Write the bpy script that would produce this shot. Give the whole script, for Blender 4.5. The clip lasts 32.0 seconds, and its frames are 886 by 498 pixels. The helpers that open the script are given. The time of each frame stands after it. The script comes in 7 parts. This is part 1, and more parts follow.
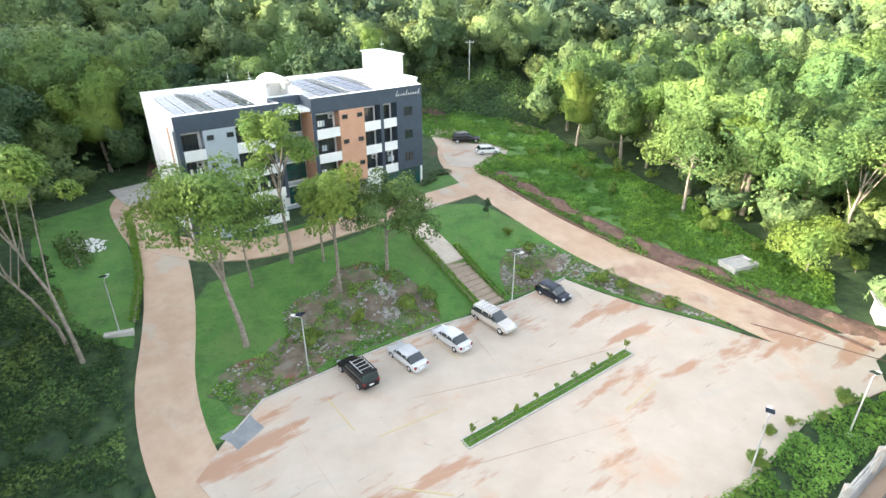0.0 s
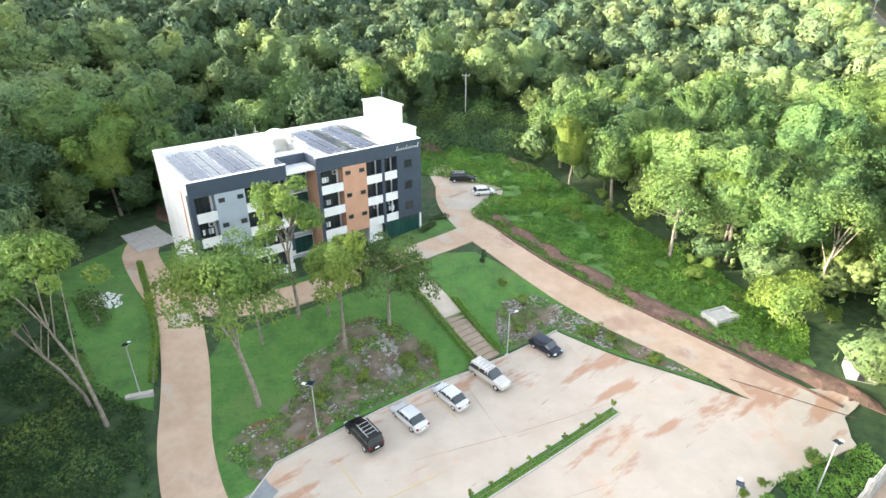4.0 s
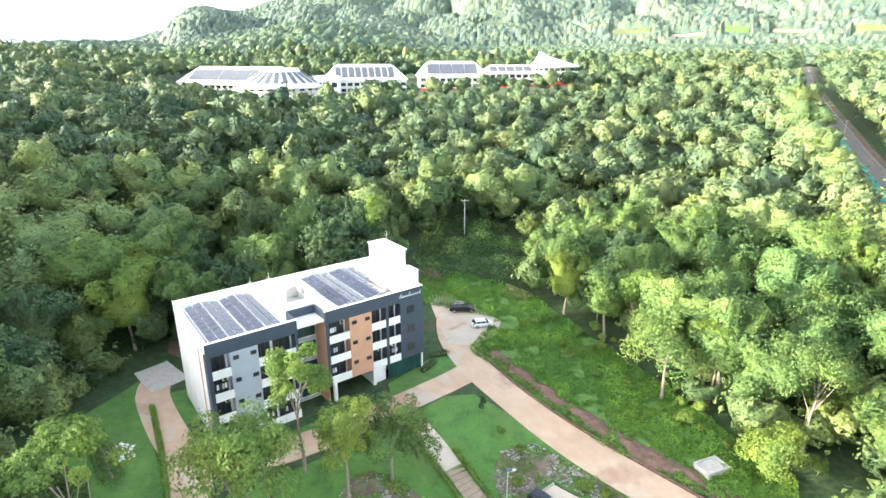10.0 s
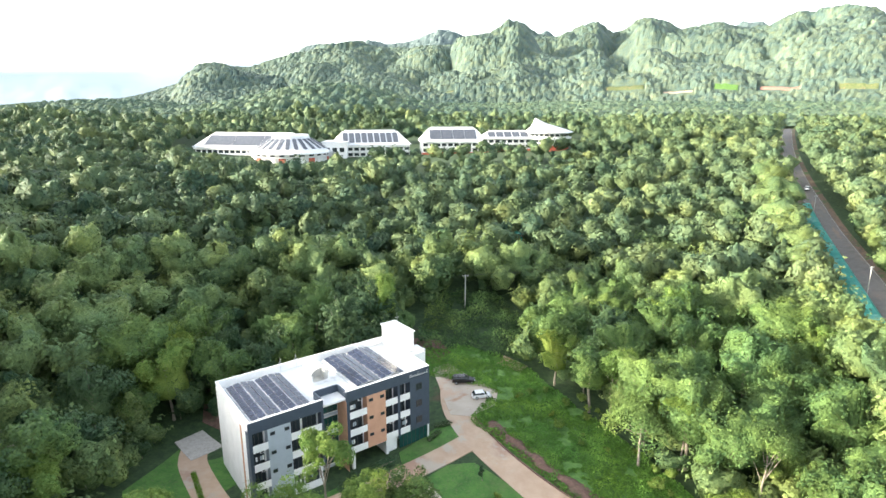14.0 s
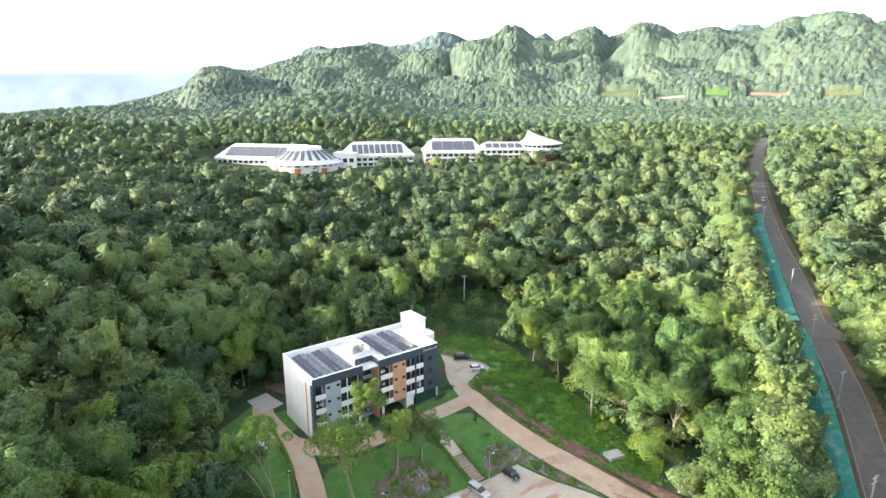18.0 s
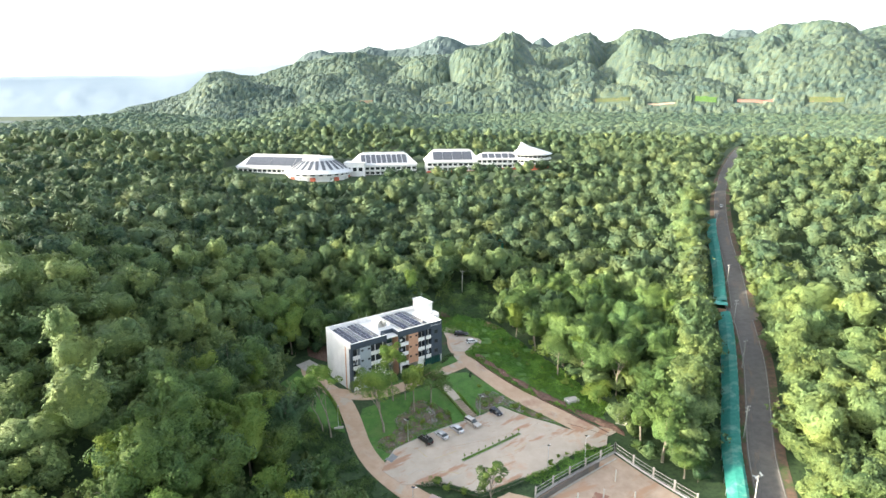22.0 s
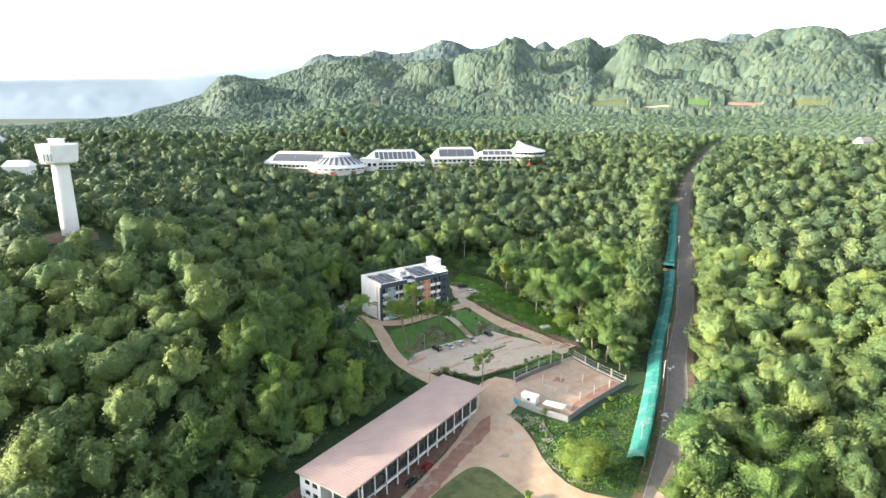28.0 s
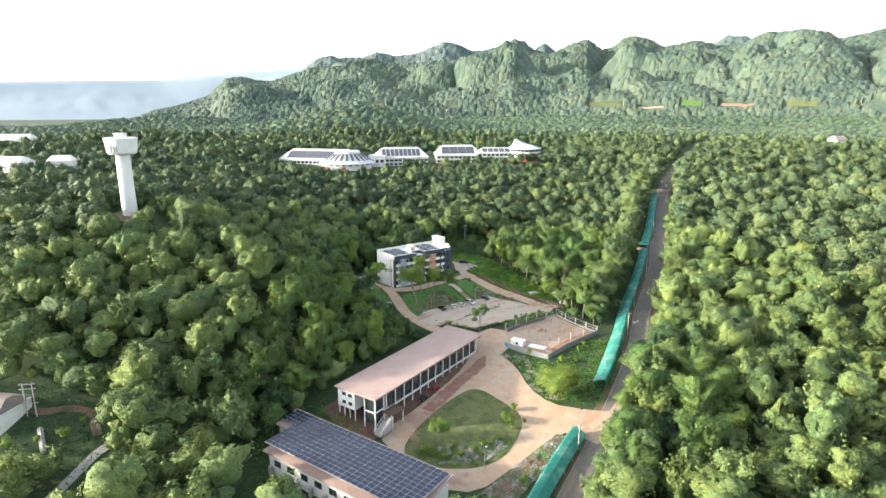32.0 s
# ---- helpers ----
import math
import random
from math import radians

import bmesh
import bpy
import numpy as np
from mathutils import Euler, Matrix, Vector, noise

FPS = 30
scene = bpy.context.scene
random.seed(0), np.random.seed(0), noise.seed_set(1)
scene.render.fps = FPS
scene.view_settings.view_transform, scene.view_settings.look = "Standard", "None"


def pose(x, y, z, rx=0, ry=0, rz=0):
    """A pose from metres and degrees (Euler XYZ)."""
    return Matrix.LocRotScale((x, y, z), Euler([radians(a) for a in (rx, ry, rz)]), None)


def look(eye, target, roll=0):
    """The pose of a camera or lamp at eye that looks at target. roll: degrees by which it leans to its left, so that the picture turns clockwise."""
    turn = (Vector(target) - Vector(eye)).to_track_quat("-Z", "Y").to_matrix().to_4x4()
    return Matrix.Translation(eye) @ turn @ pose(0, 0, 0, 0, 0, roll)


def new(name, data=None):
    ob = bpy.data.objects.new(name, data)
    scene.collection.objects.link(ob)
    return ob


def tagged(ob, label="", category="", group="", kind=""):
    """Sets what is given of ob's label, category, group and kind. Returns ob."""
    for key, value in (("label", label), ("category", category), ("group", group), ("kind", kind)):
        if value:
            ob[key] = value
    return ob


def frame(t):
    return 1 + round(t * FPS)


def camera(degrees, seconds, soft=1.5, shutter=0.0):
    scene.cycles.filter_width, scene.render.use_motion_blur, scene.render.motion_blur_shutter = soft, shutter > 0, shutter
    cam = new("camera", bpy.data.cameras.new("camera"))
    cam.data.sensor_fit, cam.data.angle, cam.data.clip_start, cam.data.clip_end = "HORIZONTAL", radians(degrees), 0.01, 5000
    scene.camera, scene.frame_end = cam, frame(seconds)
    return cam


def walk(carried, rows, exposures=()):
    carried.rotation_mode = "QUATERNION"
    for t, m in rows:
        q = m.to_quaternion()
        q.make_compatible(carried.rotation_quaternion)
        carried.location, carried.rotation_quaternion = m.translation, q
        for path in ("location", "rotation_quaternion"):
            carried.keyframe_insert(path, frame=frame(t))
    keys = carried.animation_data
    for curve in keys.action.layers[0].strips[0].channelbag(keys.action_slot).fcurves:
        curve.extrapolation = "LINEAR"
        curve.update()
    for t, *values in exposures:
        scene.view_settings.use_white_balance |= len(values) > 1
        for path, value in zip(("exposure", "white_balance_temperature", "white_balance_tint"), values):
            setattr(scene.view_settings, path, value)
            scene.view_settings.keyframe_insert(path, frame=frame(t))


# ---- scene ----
cam = camera(75.84, 32.0)

PATH = [
    (0, pose(-0.000, -0.000, 33.752, 63.597, 0.000, 0.384)),
    (1, pose(0.021, -0.101, 35.780, 63.591, 0.000, 0.308)),
    (2, pose(0.001, -0.314, 37.921, 63.621, 0.000, 0.245)),
    (3, pose(-0.127, -0.374, 39.799, 63.517, 0.000, 0.101)),
    (5.5, pose(-0.411, -0.660, 44.632, 63.591, 0.000, -0.095)),
    (6, pose(-0.402, -0.702, 45.559, 63.650, 0.000, -0.090)),
    (7, pose(-0.419, -0.841, 47.470, 63.726, 0.000, -0.075)),
    (8, pose(-0.417, -0.912, 49.345, 66.953, 0.000, -0.068)),
    (9, pose(-0.336, -1.300, 51.000, 69.942, 0.000, -0.037)),
    (10, pose(-0.445, -1.238, 53.149, 71.311, 0.000, -0.063)),
    (11, pose(-0.629, -1.473, 54.968, 75.402, 0.000, -0.137)),
    (12, pose(-0.729, -2.863, 57.853, 75.826, 0.000, -0.111)),
    (13, pose(-0.926, -7.335, 61.562, 75.877, 0.000, -0.066)),
    (14, pose(-1.101, -13.721, 64.935, 75.927, 0.000, -0.029)),
    (14.5, pose(-1.183, -17.396, 66.403, 75.918, 0.000, -0.014)),
    (16.5, pose(-1.884, -34.346, 71.724, 75.895, 0.000, -0.066)),
    (17, pose(-2.131, -39.067, 73.120, 75.882, 0.000, -0.066)),
    (18, pose(-2.466, -49.093, 76.014, 75.845, 0.000, -0.103)),
    (19, pose(-2.963, -59.831, 79.089, 75.849, 0.000, -0.224)),
    (20, pose(-3.202, -70.579, 82.074, 75.852, 0.000, -0.214)),
    (21, pose(-3.585, -81.863, 85.165, 75.883, 0.000, -0.257)),
    (22, pose(-3.836, -93.001, 86.633, 75.963, 0.000, -0.218)),
    (23, pose(-4.318, -103.141, 86.473, 75.933, 0.000, -0.233)),
    (24, pose(-4.497, -113.088, 86.350, 75.922, 0.000, -0.131)),
    (25, pose(-4.961, -123.384, 86.548, 75.967, 0.000, -0.149)),
    (25.5, pose(-5.193, -128.548, 86.747, 75.972, 0.000, -0.087)),
    (27.5, pose(-5.279, -148.493, 86.613, 76.121, 0.000, 0.095)),
    (28, pose(-5.295, -153.742, 86.558, 76.199, 0.000, 0.148)),
    (29, pose(-5.696, -164.168, 86.495, 76.232, 0.000, 0.150)),
    (30, pose(-5.719, -175.113, 86.299, 76.280, 0.000, 0.229)),
    (31, pose(-5.950, -185.931, 85.916, 76.310, 0.000, 0.293)),
    (32, pose(-6.431, -196.364, 85.513, 76.328, 0.000, 0.271)),
]
EXPOSURES = [(0, 2.76), (6, 2.83), (9, 3.0), (11.5, 2.70), (16.5, 2.32), (25, 2.10), (32, 1.95)]
walk(cam, PATH, EXPOSURES)

# ---- light ----
SUN_AZ, SUN_EL = -97.0, 14.5          # degrees: from +y towards +x, and above the horizon
world = bpy.data.worlds.new("sky")
scene.world = world
world.use_nodes = True
wn = world.node_tree.nodes
sky = wn.new("ShaderNodeTexSky")
sky.sky_type = "NISHITA"
sky.sun_disc = False
sky.sun_elevation = radians(SUN_EL)
sky.sun_rotation = radians(SUN_AZ)
sky.altitude, sky.air_density, sky.dust_density, sky.ozone_density = 300, 1.0, 2.5, 1.0
haze = wn.new("ShaderNodeHueSaturation")          # a milky, hazy sky
haze.inputs["Saturation"].default_value = 0.45
world.node_tree.links.new(sky.outputs[0], haze.inputs["Color"])
world.node_tree.links.new(haze.outputs[0], wn["Background"].inputs[0])
wn["Background"].inputs[1].default_value = 0.15
sun = new("sun", bpy.data.lights.new("sun", "SUN"))
sun.data.energy, sun.data.angle, sun.data.color = 3.0, radians(2.0), (1.0, 0.90, 0.72)
sa, se = radians(SUN_AZ), radians(SUN_EL)
sun.matrix_world = look(Vector((math.sin(sa) * math.cos(se), math.cos(sa) * math.cos(se), math.sin(se))) * 300, (0, 0, 0))

# ---- materials ----
def material(name, low, high, scale=2.0, rough=0.8, metal=0.0, bump=0.0, fine=0.0, spec=None, third=None, third_scale=0.3, third_at=0.55, coords="Object"):
    """Two colours mixed by noise at a real-world scale, optional large patches of a third colour, and fine relief."""
    m = bpy.data.materials.new(name)
    m.use_nodes = True
    nt = m.node_tree
    b = nt.nodes["Principled BSDF"]
    tc = nt.nodes.new("ShaderNodeTexCoord")
    n1 = nt.nodes.new("ShaderNodeTexNoise")
    n1.inputs["Scale"].default_value, n1.inputs["Detail"].default_value, n1.inputs["Roughness"].default_value = scale, 5, 0.65
    nt.links.new(tc.outputs[coords], n1.inputs["Vector"])
    r1 = nt.nodes.new("ShaderNodeValToRGB")
    r1.color_ramp.elements[0].position, r1.color_ramp.elements[1].position = 0.33, 0.67
    r1.color_ramp.elements[0].color, r1.color_ramp.elements[1].color = (*low, 1), (*high, 1)
    nt.links.new(n1.outputs[0], r1.inputs[0])
    out = r1.outputs[0]
    if third:
        n2 = nt.nodes.new("ShaderNodeTexNoise")
        n2.inputs["Scale"].default_value, n2.inputs["Detail"].default_value = third_scale, 6
        n2.inputs["Roughness"].default_value = 0.7
        nt.links.new(tc.outputs[coords], n2.inputs["Vector"])
        r2 = nt.nodes.new("ShaderNodeValToRGB")
        r2.color_ramp.elements[0].position, r2.color_ramp.elements[1].position = third_at, third_at + 0.12
        nt.links.new(n2.outputs[0], r2.inputs[0])
        mx = nt.nodes.new("ShaderNodeMix")
        mx.data_type = "RGBA"
        nt.links.new(r2.outputs[0], mx.inputs["Factor"])
        nt.links.new(out, mx.inputs[6])
        mx.inputs[7].default_value = (*third, 1)
        out = mx.outputs[2]
    nt.links.new(out, b.inputs["Base Color"])
    b.inputs["Roughness"].default_value, b.inputs["Metallic"].default_value = rough, metal
    if spec is not None:
        b.inputs["Specular IOR Level"].default_value = spec
    if bump:
        n3 = nt.nodes.new("ShaderNodeTexNoise")
        n3.inputs["Scale"].default_value, n3.inputs["Detail"].default_value = fine or scale * 6, 4
        nt.links.new(tc.outputs[coords], n3.inputs["Vector"])
        bp = nt.nodes.new("ShaderNodeBump")
        bp.inputs["Strength"].default_value, bp.inputs["Distance"].default_value = bump, 0.05
        nt.links.new(n3.outputs[0], bp.inputs["Height"])
        nt.links.new(bp.outputs[0], b.inputs["Normal"])
    return m


def leaf_material(name, dark, light, through_light=0.15, grain=4.2, relief=0.12, holes=0.03):
    """Foliage: tone by the tree (attribute 'tone', the object's own random number), by the single leaf and by the noise
    of the relief, darker in its hollows; sprays have gaps, the solid crown has relief.
    """
    m = bpy.data.materials.new(name)
    m.use_nodes = True
    nt = m.node_tree
    b = nt.nodes["Principled BSDF"]

    def calc(op, *args):
        n = nt.nodes.new("ShaderNodeMath")
        n.operation = op
        for i, v in enumerate(args):
            if isinstance(v, (int, float)):
                n.inputs[i].default_value = v
            else:
                nt.links.new(v, n.inputs[i])
        return n.outputs[0]

    def cloudy(scale, detail, rough):
        n = nt.nodes.new("ShaderNodeTexNoise")
        n.inputs["Scale"].default_value, n.inputs["Detail"].default_value, n.inputs["Roughness"].default_value = scale, detail, rough
        nt.links.new(tcn.outputs["Object"], n.inputs["Vector"])
        return n.outputs[0]

    tcn = nt.nodes.new("ShaderNodeTexCoord")
    at = nt.nodes.new("ShaderNodeAttribute"); at.attribute_name = "tone"
    solid = nt.nodes.new("ShaderNodeAttribute"); solid.attribute_name = "solid"
    geo = nt.nodes.new("ShaderNodeNewGeometry")
    oi = nt.nodes.new("ShaderNodeObjectInfo")
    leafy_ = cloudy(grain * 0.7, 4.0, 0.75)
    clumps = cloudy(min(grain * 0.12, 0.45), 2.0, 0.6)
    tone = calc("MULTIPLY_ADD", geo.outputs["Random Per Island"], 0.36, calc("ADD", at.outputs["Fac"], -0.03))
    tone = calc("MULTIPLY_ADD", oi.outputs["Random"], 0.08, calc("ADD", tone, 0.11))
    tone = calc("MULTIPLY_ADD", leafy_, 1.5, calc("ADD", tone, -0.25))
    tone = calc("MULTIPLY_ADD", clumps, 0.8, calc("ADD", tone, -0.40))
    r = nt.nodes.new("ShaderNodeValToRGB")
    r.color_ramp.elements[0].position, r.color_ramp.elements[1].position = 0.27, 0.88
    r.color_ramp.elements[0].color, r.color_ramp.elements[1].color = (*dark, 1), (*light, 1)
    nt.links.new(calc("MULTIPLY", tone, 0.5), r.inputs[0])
    kin = nt.nodes.new("ShaderNodeMapRange")                # kinds of tree: some yellower, some bluer
    kin.inputs["From Min"].default_value, kin.inputs["From Max"].default_value = 0.33, 0.70
    stand = nt.nodes.new("ShaderNodeVectorMath")
    nt.links.new(tcn.outputs["Object"], stand.inputs[0])
    nt.links.new(oi.outputs["Location"], stand.inputs[1])
    kinds = nt.nodes.new("ShaderNodeTexNoise")
    kinds.inputs["Scale"].default_value, kinds.inputs["Detail"].default_value, kinds.inputs["Roughness"].default_value = 0.075, 2.5, 0.7
    nt.links.new(stand.outputs[0], kinds.inputs["Vector"])
    nt.links.new(kinds.outputs[0], kin.inputs["Value"])
    hue = nt.nodes.new("ShaderNodeMix"); hue.data_type = "RGBA"
    hue.inputs[6].default_value, hue.inputs[7].default_value = (0.86, 0.98, 1.08, 1), (1.22, 1.06, 0.78, 1)
    nt.links.new(kin.outputs[0], hue.inputs["Factor"])
    tint = nt.nodes.new("ShaderNodeMix"); tint.data_type = "RGBA"; tint.blend_type = "MULTIPLY"
    tint.inputs["Factor"].default_value = 1.0
    nt.links.new(r.outputs[0], tint.inputs[6])
    nt.links.new(hue.outputs[2], tint.inputs[7])
    nt.links.new(tint.outputs[2], b.inputs["Base Color"])
    b.inputs["Roughness"].default_value = 0.6
    b.inputs["Specular IOR Level"].default_value = 0.18
    bp = nt.nodes.new("ShaderNodeBump")
    bp.inputs["Strength"].default_value, bp.inputs["Distance"].default_value = 0.9, relief
    nt.links.new(leafy_, bp.inputs["Height"])
    nt.links.new(bp.outputs[0], b.inputs["Normal"])
    gap = calc("GREATER_THAN", cloudy(grain, 2.0, 0.7), calc("MULTIPLY_ADD", solid.outputs["Fac"], holes, 0.555))
    tr = nt.nodes.new("ShaderNodeBsdfTranslucent")
    nt.links.new(tint.outputs[2], tr.inputs[0])
    mix = nt.nodes.new("ShaderNodeMixShader")
    mix.inputs[0].default_value = through_light
    nt.links.new(b.outputs[0], mix.inputs[1])
    nt.links.new(tr.outputs[0], mix.inputs[2])
    clear = nt.nodes.new("ShaderNodeBsdfTransparent")
    top = nt.nodes.new("ShaderNodeMixShader")
    nt.links.new(gap, top.inputs[0])
    nt.links.new(mix.outputs[0], top.inputs[1])
    nt.links.new(clear.outputs[0], top.inputs[2])
    nt.links.new(top.outputs[0], nt.nodes["Material Output"].inputs[0])
    return m


M = {}
M["undergrowth"] = material("undergrowth", (0.014, 0.034, 0.012), (0.045, 0.085, 0.026), 0.9, 0.9, bump=1.0, fine=3, third=(0.10, 0.06, 0.04), third_scale=0.05, third_at=0.62)
M["lawn"] = material("lawn", (0.045, 0.135, 0.020), (0.085, 0.195, 0.034), 0.5, 0.9, bump=0.8, fine=7, third=(0.10, 0.105, 0.045), third_scale=0.10, third_at=0.60)
M["rough_grass"] = material("rough_grass", (0.045, 0.115, 0.022), (0.12, 0.23, 0.05), 0.8, 0.9, bump=1.0, fine=4, third=(0.20, 0.11, 0.06), third_scale=0.09, third_at=0.63)
M["laterite_concrete"] = material("laterite_concrete", (0.42, 0.29, 0.195), (0.50, 0.365, 0.26), 0.35, 0.85, bump=0.15, fine=20, third=(0.48, 0.39, 0.29), third_scale=0.09, third_at=0.5)
M["lot_concrete"] = material("lot_concrete", (0.41, 0.345, 0.275), (0.48, 0.415, 0.34), 0.22, 0.8, bump=0.12, fine=20, third=(0.46, 0.33, 0.235), third_scale=0.10, third_at=0.55)
M["red_soil"] = material("red_soil", (0.095, 0.055, 0.042), (0.19, 0.115, 0.085), 1.2, 0.95, bump=1.0, fine=6, third=(0.10, 0.09, 0.05), third_scale=0.4)
M["rust_dirt"] = material("rust_dirt", (0.24, 0.125, 0.09), (0.33, 0.19, 0.14), 0.5, 0.95, bump=0.5, fine=8, third=(0.36, 0.27, 0.21), third_scale=0.25, third_at=0.56)
M["bed"] = material("bed", (0.085, 0.065, 0.045), (0.19, 0.15, 0.105), 0.8, 0.95, bump=1.0, fine=5, third=(0.05, 0.12, 0.03), third_scale=0.22, third_at=0.5)
M["verge"] = material("verge", (0.10, 0.075, 0.055), (0.19, 0.12, 0.08), 0.7, 0.95, bump=0.6, third=(0.05, 0.11, 0.03), third_scale=0.15, third_at=0.5)
M["timber"] = material("timber", (0.24, 0.19, 0.14), (0.33, 0.27, 0.20), 2.0, 0.9)
M["sand"] = material("sand", (0.37, 0.275, 0.205), (0.46, 0.355, 0.27), 0.5, 0.95, bump=0.4, fine=8, third=(0.36, 0.20, 0.12), third_scale=0.1, third_at=0.62)
M["asphalt"] = material("asphalt", (0.125, 0.115, 0.105), (0.175, 0.16, 0.145), 0.5, 0.85, bump=0.3, fine=30, third=(0.20, 0.165, 0.14), third_scale=0.07, third_at=0.55)
M["pale_path"] = material("pale_path", (0.42, 0.36, 0.285), (0.52, 0.45, 0.365), 0.6, 0.8, bump=0.1, fine=20)
M["kerb"] = material("kerb", (0.36, 0.335, 0.295), (0.48, 0.455, 0.41), 1.5, 0.85, bump=0.2)
M["stone"] = material("stone", (0.16, 0.155, 0.14), (0.36, 0.35, 0.32), 0.7, 0.9, bump=0.6, fine=5, third=(0.30, 0.19, 0.12), third_scale=0.5, third_at=0.6)
M["white_wall"] = material("white_wall", (0.70, 0.70, 0.68), (0.80, 0.80, 0.78), 0.4, 0.7, third=(0.62, 0.62, 0.59), third_scale=0.25, third_at=0.6)
M["roof_white"] = material("roof_white", (0.66, 0.66, 0.64), (0.80, 0.80, 0.78), 0.5, 0.35, third=(0.50, 0.47, 0.42), third_scale=0.2, third_at=0.62)
M["school_roof"] = material("school_roof", (0.58, 0.60, 0.61), (0.70, 0.71, 0.71), 0.3, 0.5)
M["navy_wall"] = material("navy_wall", (0.034, 0.050, 0.072), (0.046, 0.064, 0.09), 0.8, 0.6)
M["grey_wall"] = material("grey_wall", (0.33, 0.38, 0.42), (0.39, 0.44, 0.48), 0.5, 0.7)
M["orange_wall"] = material("orange_wall", (0.48, 0.26, 0.165), (0.55, 0.31, 0.20), 0.6, 0.7)
M["frame_dark"] = material("frame_dark", (0.02, 0.02, 0.022), (0.03, 0.03, 0.033), 3, 0.4)
M["glass_dark"] = material("glass_dark", (0.025, 0.032, 0.035), (0.04, 0.05, 0.053), 0.5, 0.06, spec=0.8)
M["glass_green"] = material("glass_green", (0.01, 0.05, 0.045), (0.02, 0.075, 0.065), 0.4, 0.06, spec=0.6)
M["panel"] = material("panel", (0.012, 0.018, 0.04), (0.02, 0.028, 0.055), 1.2, 0.14, spec=0.5)
M["aluminium"] = material("aluminium", (0.52, 0.53, 0.54), (0.64, 0.65, 0.66), 2, 0.4, metal=0.6)
M["pink_roof"] = material("pink_roof", (0.36, 0.26, 0.235), (0.43, 0.32, 0.285), 0.15, 0.4, third=(0.33, 0.26, 0.245), third_scale=0.1)
M["concrete"] = material("concrete", (0.33, 0.32, 0.30), (0.46, 0.45, 0.42), 0.8, 0.85, bump=0.2)
# pale mint patches: sunlit stretches of the net painted into its colour
M["net"] = material("net", (0.045, 0.36, 0.29), (0.10, 0.48, 0.40), 0.8, 0.6, third=(0.30, 0.62, 0.53), third_scale=0.16, third_at=0.50)
M["hoarding"] = material("hoarding", (0.20, 0.21, 0.215), (0.27, 0.28, 0.285), 1.5, 0.6, third=(0.24, 0.20, 0.17), third_scale=0.4, third_at=0.58)
M["tower_white"] = material("tower_white", (0.72, 0.72, 0.71), (0.82, 0.82, 0.81), 0.2, 0.6, third=(0.58, 0.57, 0.54), third_scale=0.12, third_at=0.63)
M["brick_red"] = material("brick_red", (0.42, 0.09, 0.05), (0.55, 0.14, 0.08), 0.6, 0.7)
M["yellow_paint"] = material("yellow_paint", (0.42, 0.35, 0.22), (0.48, 0.38, 0.19), 1.5, 0.8)
M["white_paint"] = material("white_paint", (0.66, 0.66, 0.64), (0.76, 0.76, 0.74), 2, 0.7)
M["bark"] = material("bark", (0.16, 0.13, 0.10), (0.32, 0.28, 0.23), 2.5, 0.95, bump=0.8, fine=10)
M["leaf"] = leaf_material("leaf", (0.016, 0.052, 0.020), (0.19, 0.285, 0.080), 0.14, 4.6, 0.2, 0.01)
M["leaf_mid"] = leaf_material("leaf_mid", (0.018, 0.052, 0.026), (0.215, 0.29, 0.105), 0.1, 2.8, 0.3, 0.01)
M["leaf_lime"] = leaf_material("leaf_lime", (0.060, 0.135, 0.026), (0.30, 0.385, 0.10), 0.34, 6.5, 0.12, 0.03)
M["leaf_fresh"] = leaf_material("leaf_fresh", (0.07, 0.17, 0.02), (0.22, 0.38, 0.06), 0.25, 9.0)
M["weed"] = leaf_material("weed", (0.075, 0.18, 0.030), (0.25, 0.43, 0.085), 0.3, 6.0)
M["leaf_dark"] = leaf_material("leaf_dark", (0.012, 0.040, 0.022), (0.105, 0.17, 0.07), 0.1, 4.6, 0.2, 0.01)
# these three carry extra blue: distance haze put into the leaf colours
M["leaf_far_haze"] = leaf_material("leaf_far_haze", (0.020, 0.052, 0.034), (0.168, 0.222, 0.100), 0.06, 1.2, 0.5, 0.01)
M["leaf_sheet_haze"] = leaf_material("leaf_sheet_haze", (0.020, 0.052, 0.042), (0.165, 0.215, 0.125), 0.03, 0.8, 0.8, 1.0)
M["leaf_hill_haze"] = leaf_material("leaf_hill_haze", (0.020, 0.047, 0.052), (0.140, 0.184, 0.132), 0.03, 0.35, 1.5, 1.0)
M["dry_lawn"] = material("dry_lawn", (0.085, 0.11, 0.035), (0.14, 0.15, 0.06), 0.5, 0.9, bump=0.6, fine=9, third=(0.26, 0.18, 0.11), third_scale=0.08, third_at=0.57)
# pale blue is distance haze, put straight into the colour
M["hill_haze_blue"] = material("hill_haze_blue", (0.29, 0.365, 0.42), (0.32, 0.395, 0.45), 0.002, 0.95)
# back hills and plain: haze put into the colour as blue-green
M["hill_back_haze"] = material("hill_back_haze", (0.055, 0.09, 0.092), (0.11, 0.15, 0.14), 0.03, 0.95, third=(0.06, 0.095, 0.09), third_scale=0.004, third_at=0.46)
M["cliff"] = material("cliff", (0.16, 0.155, 0.14), (0.32, 0.30, 0.26), 0.04, 0.95, bump=1.0, fine=0.1)


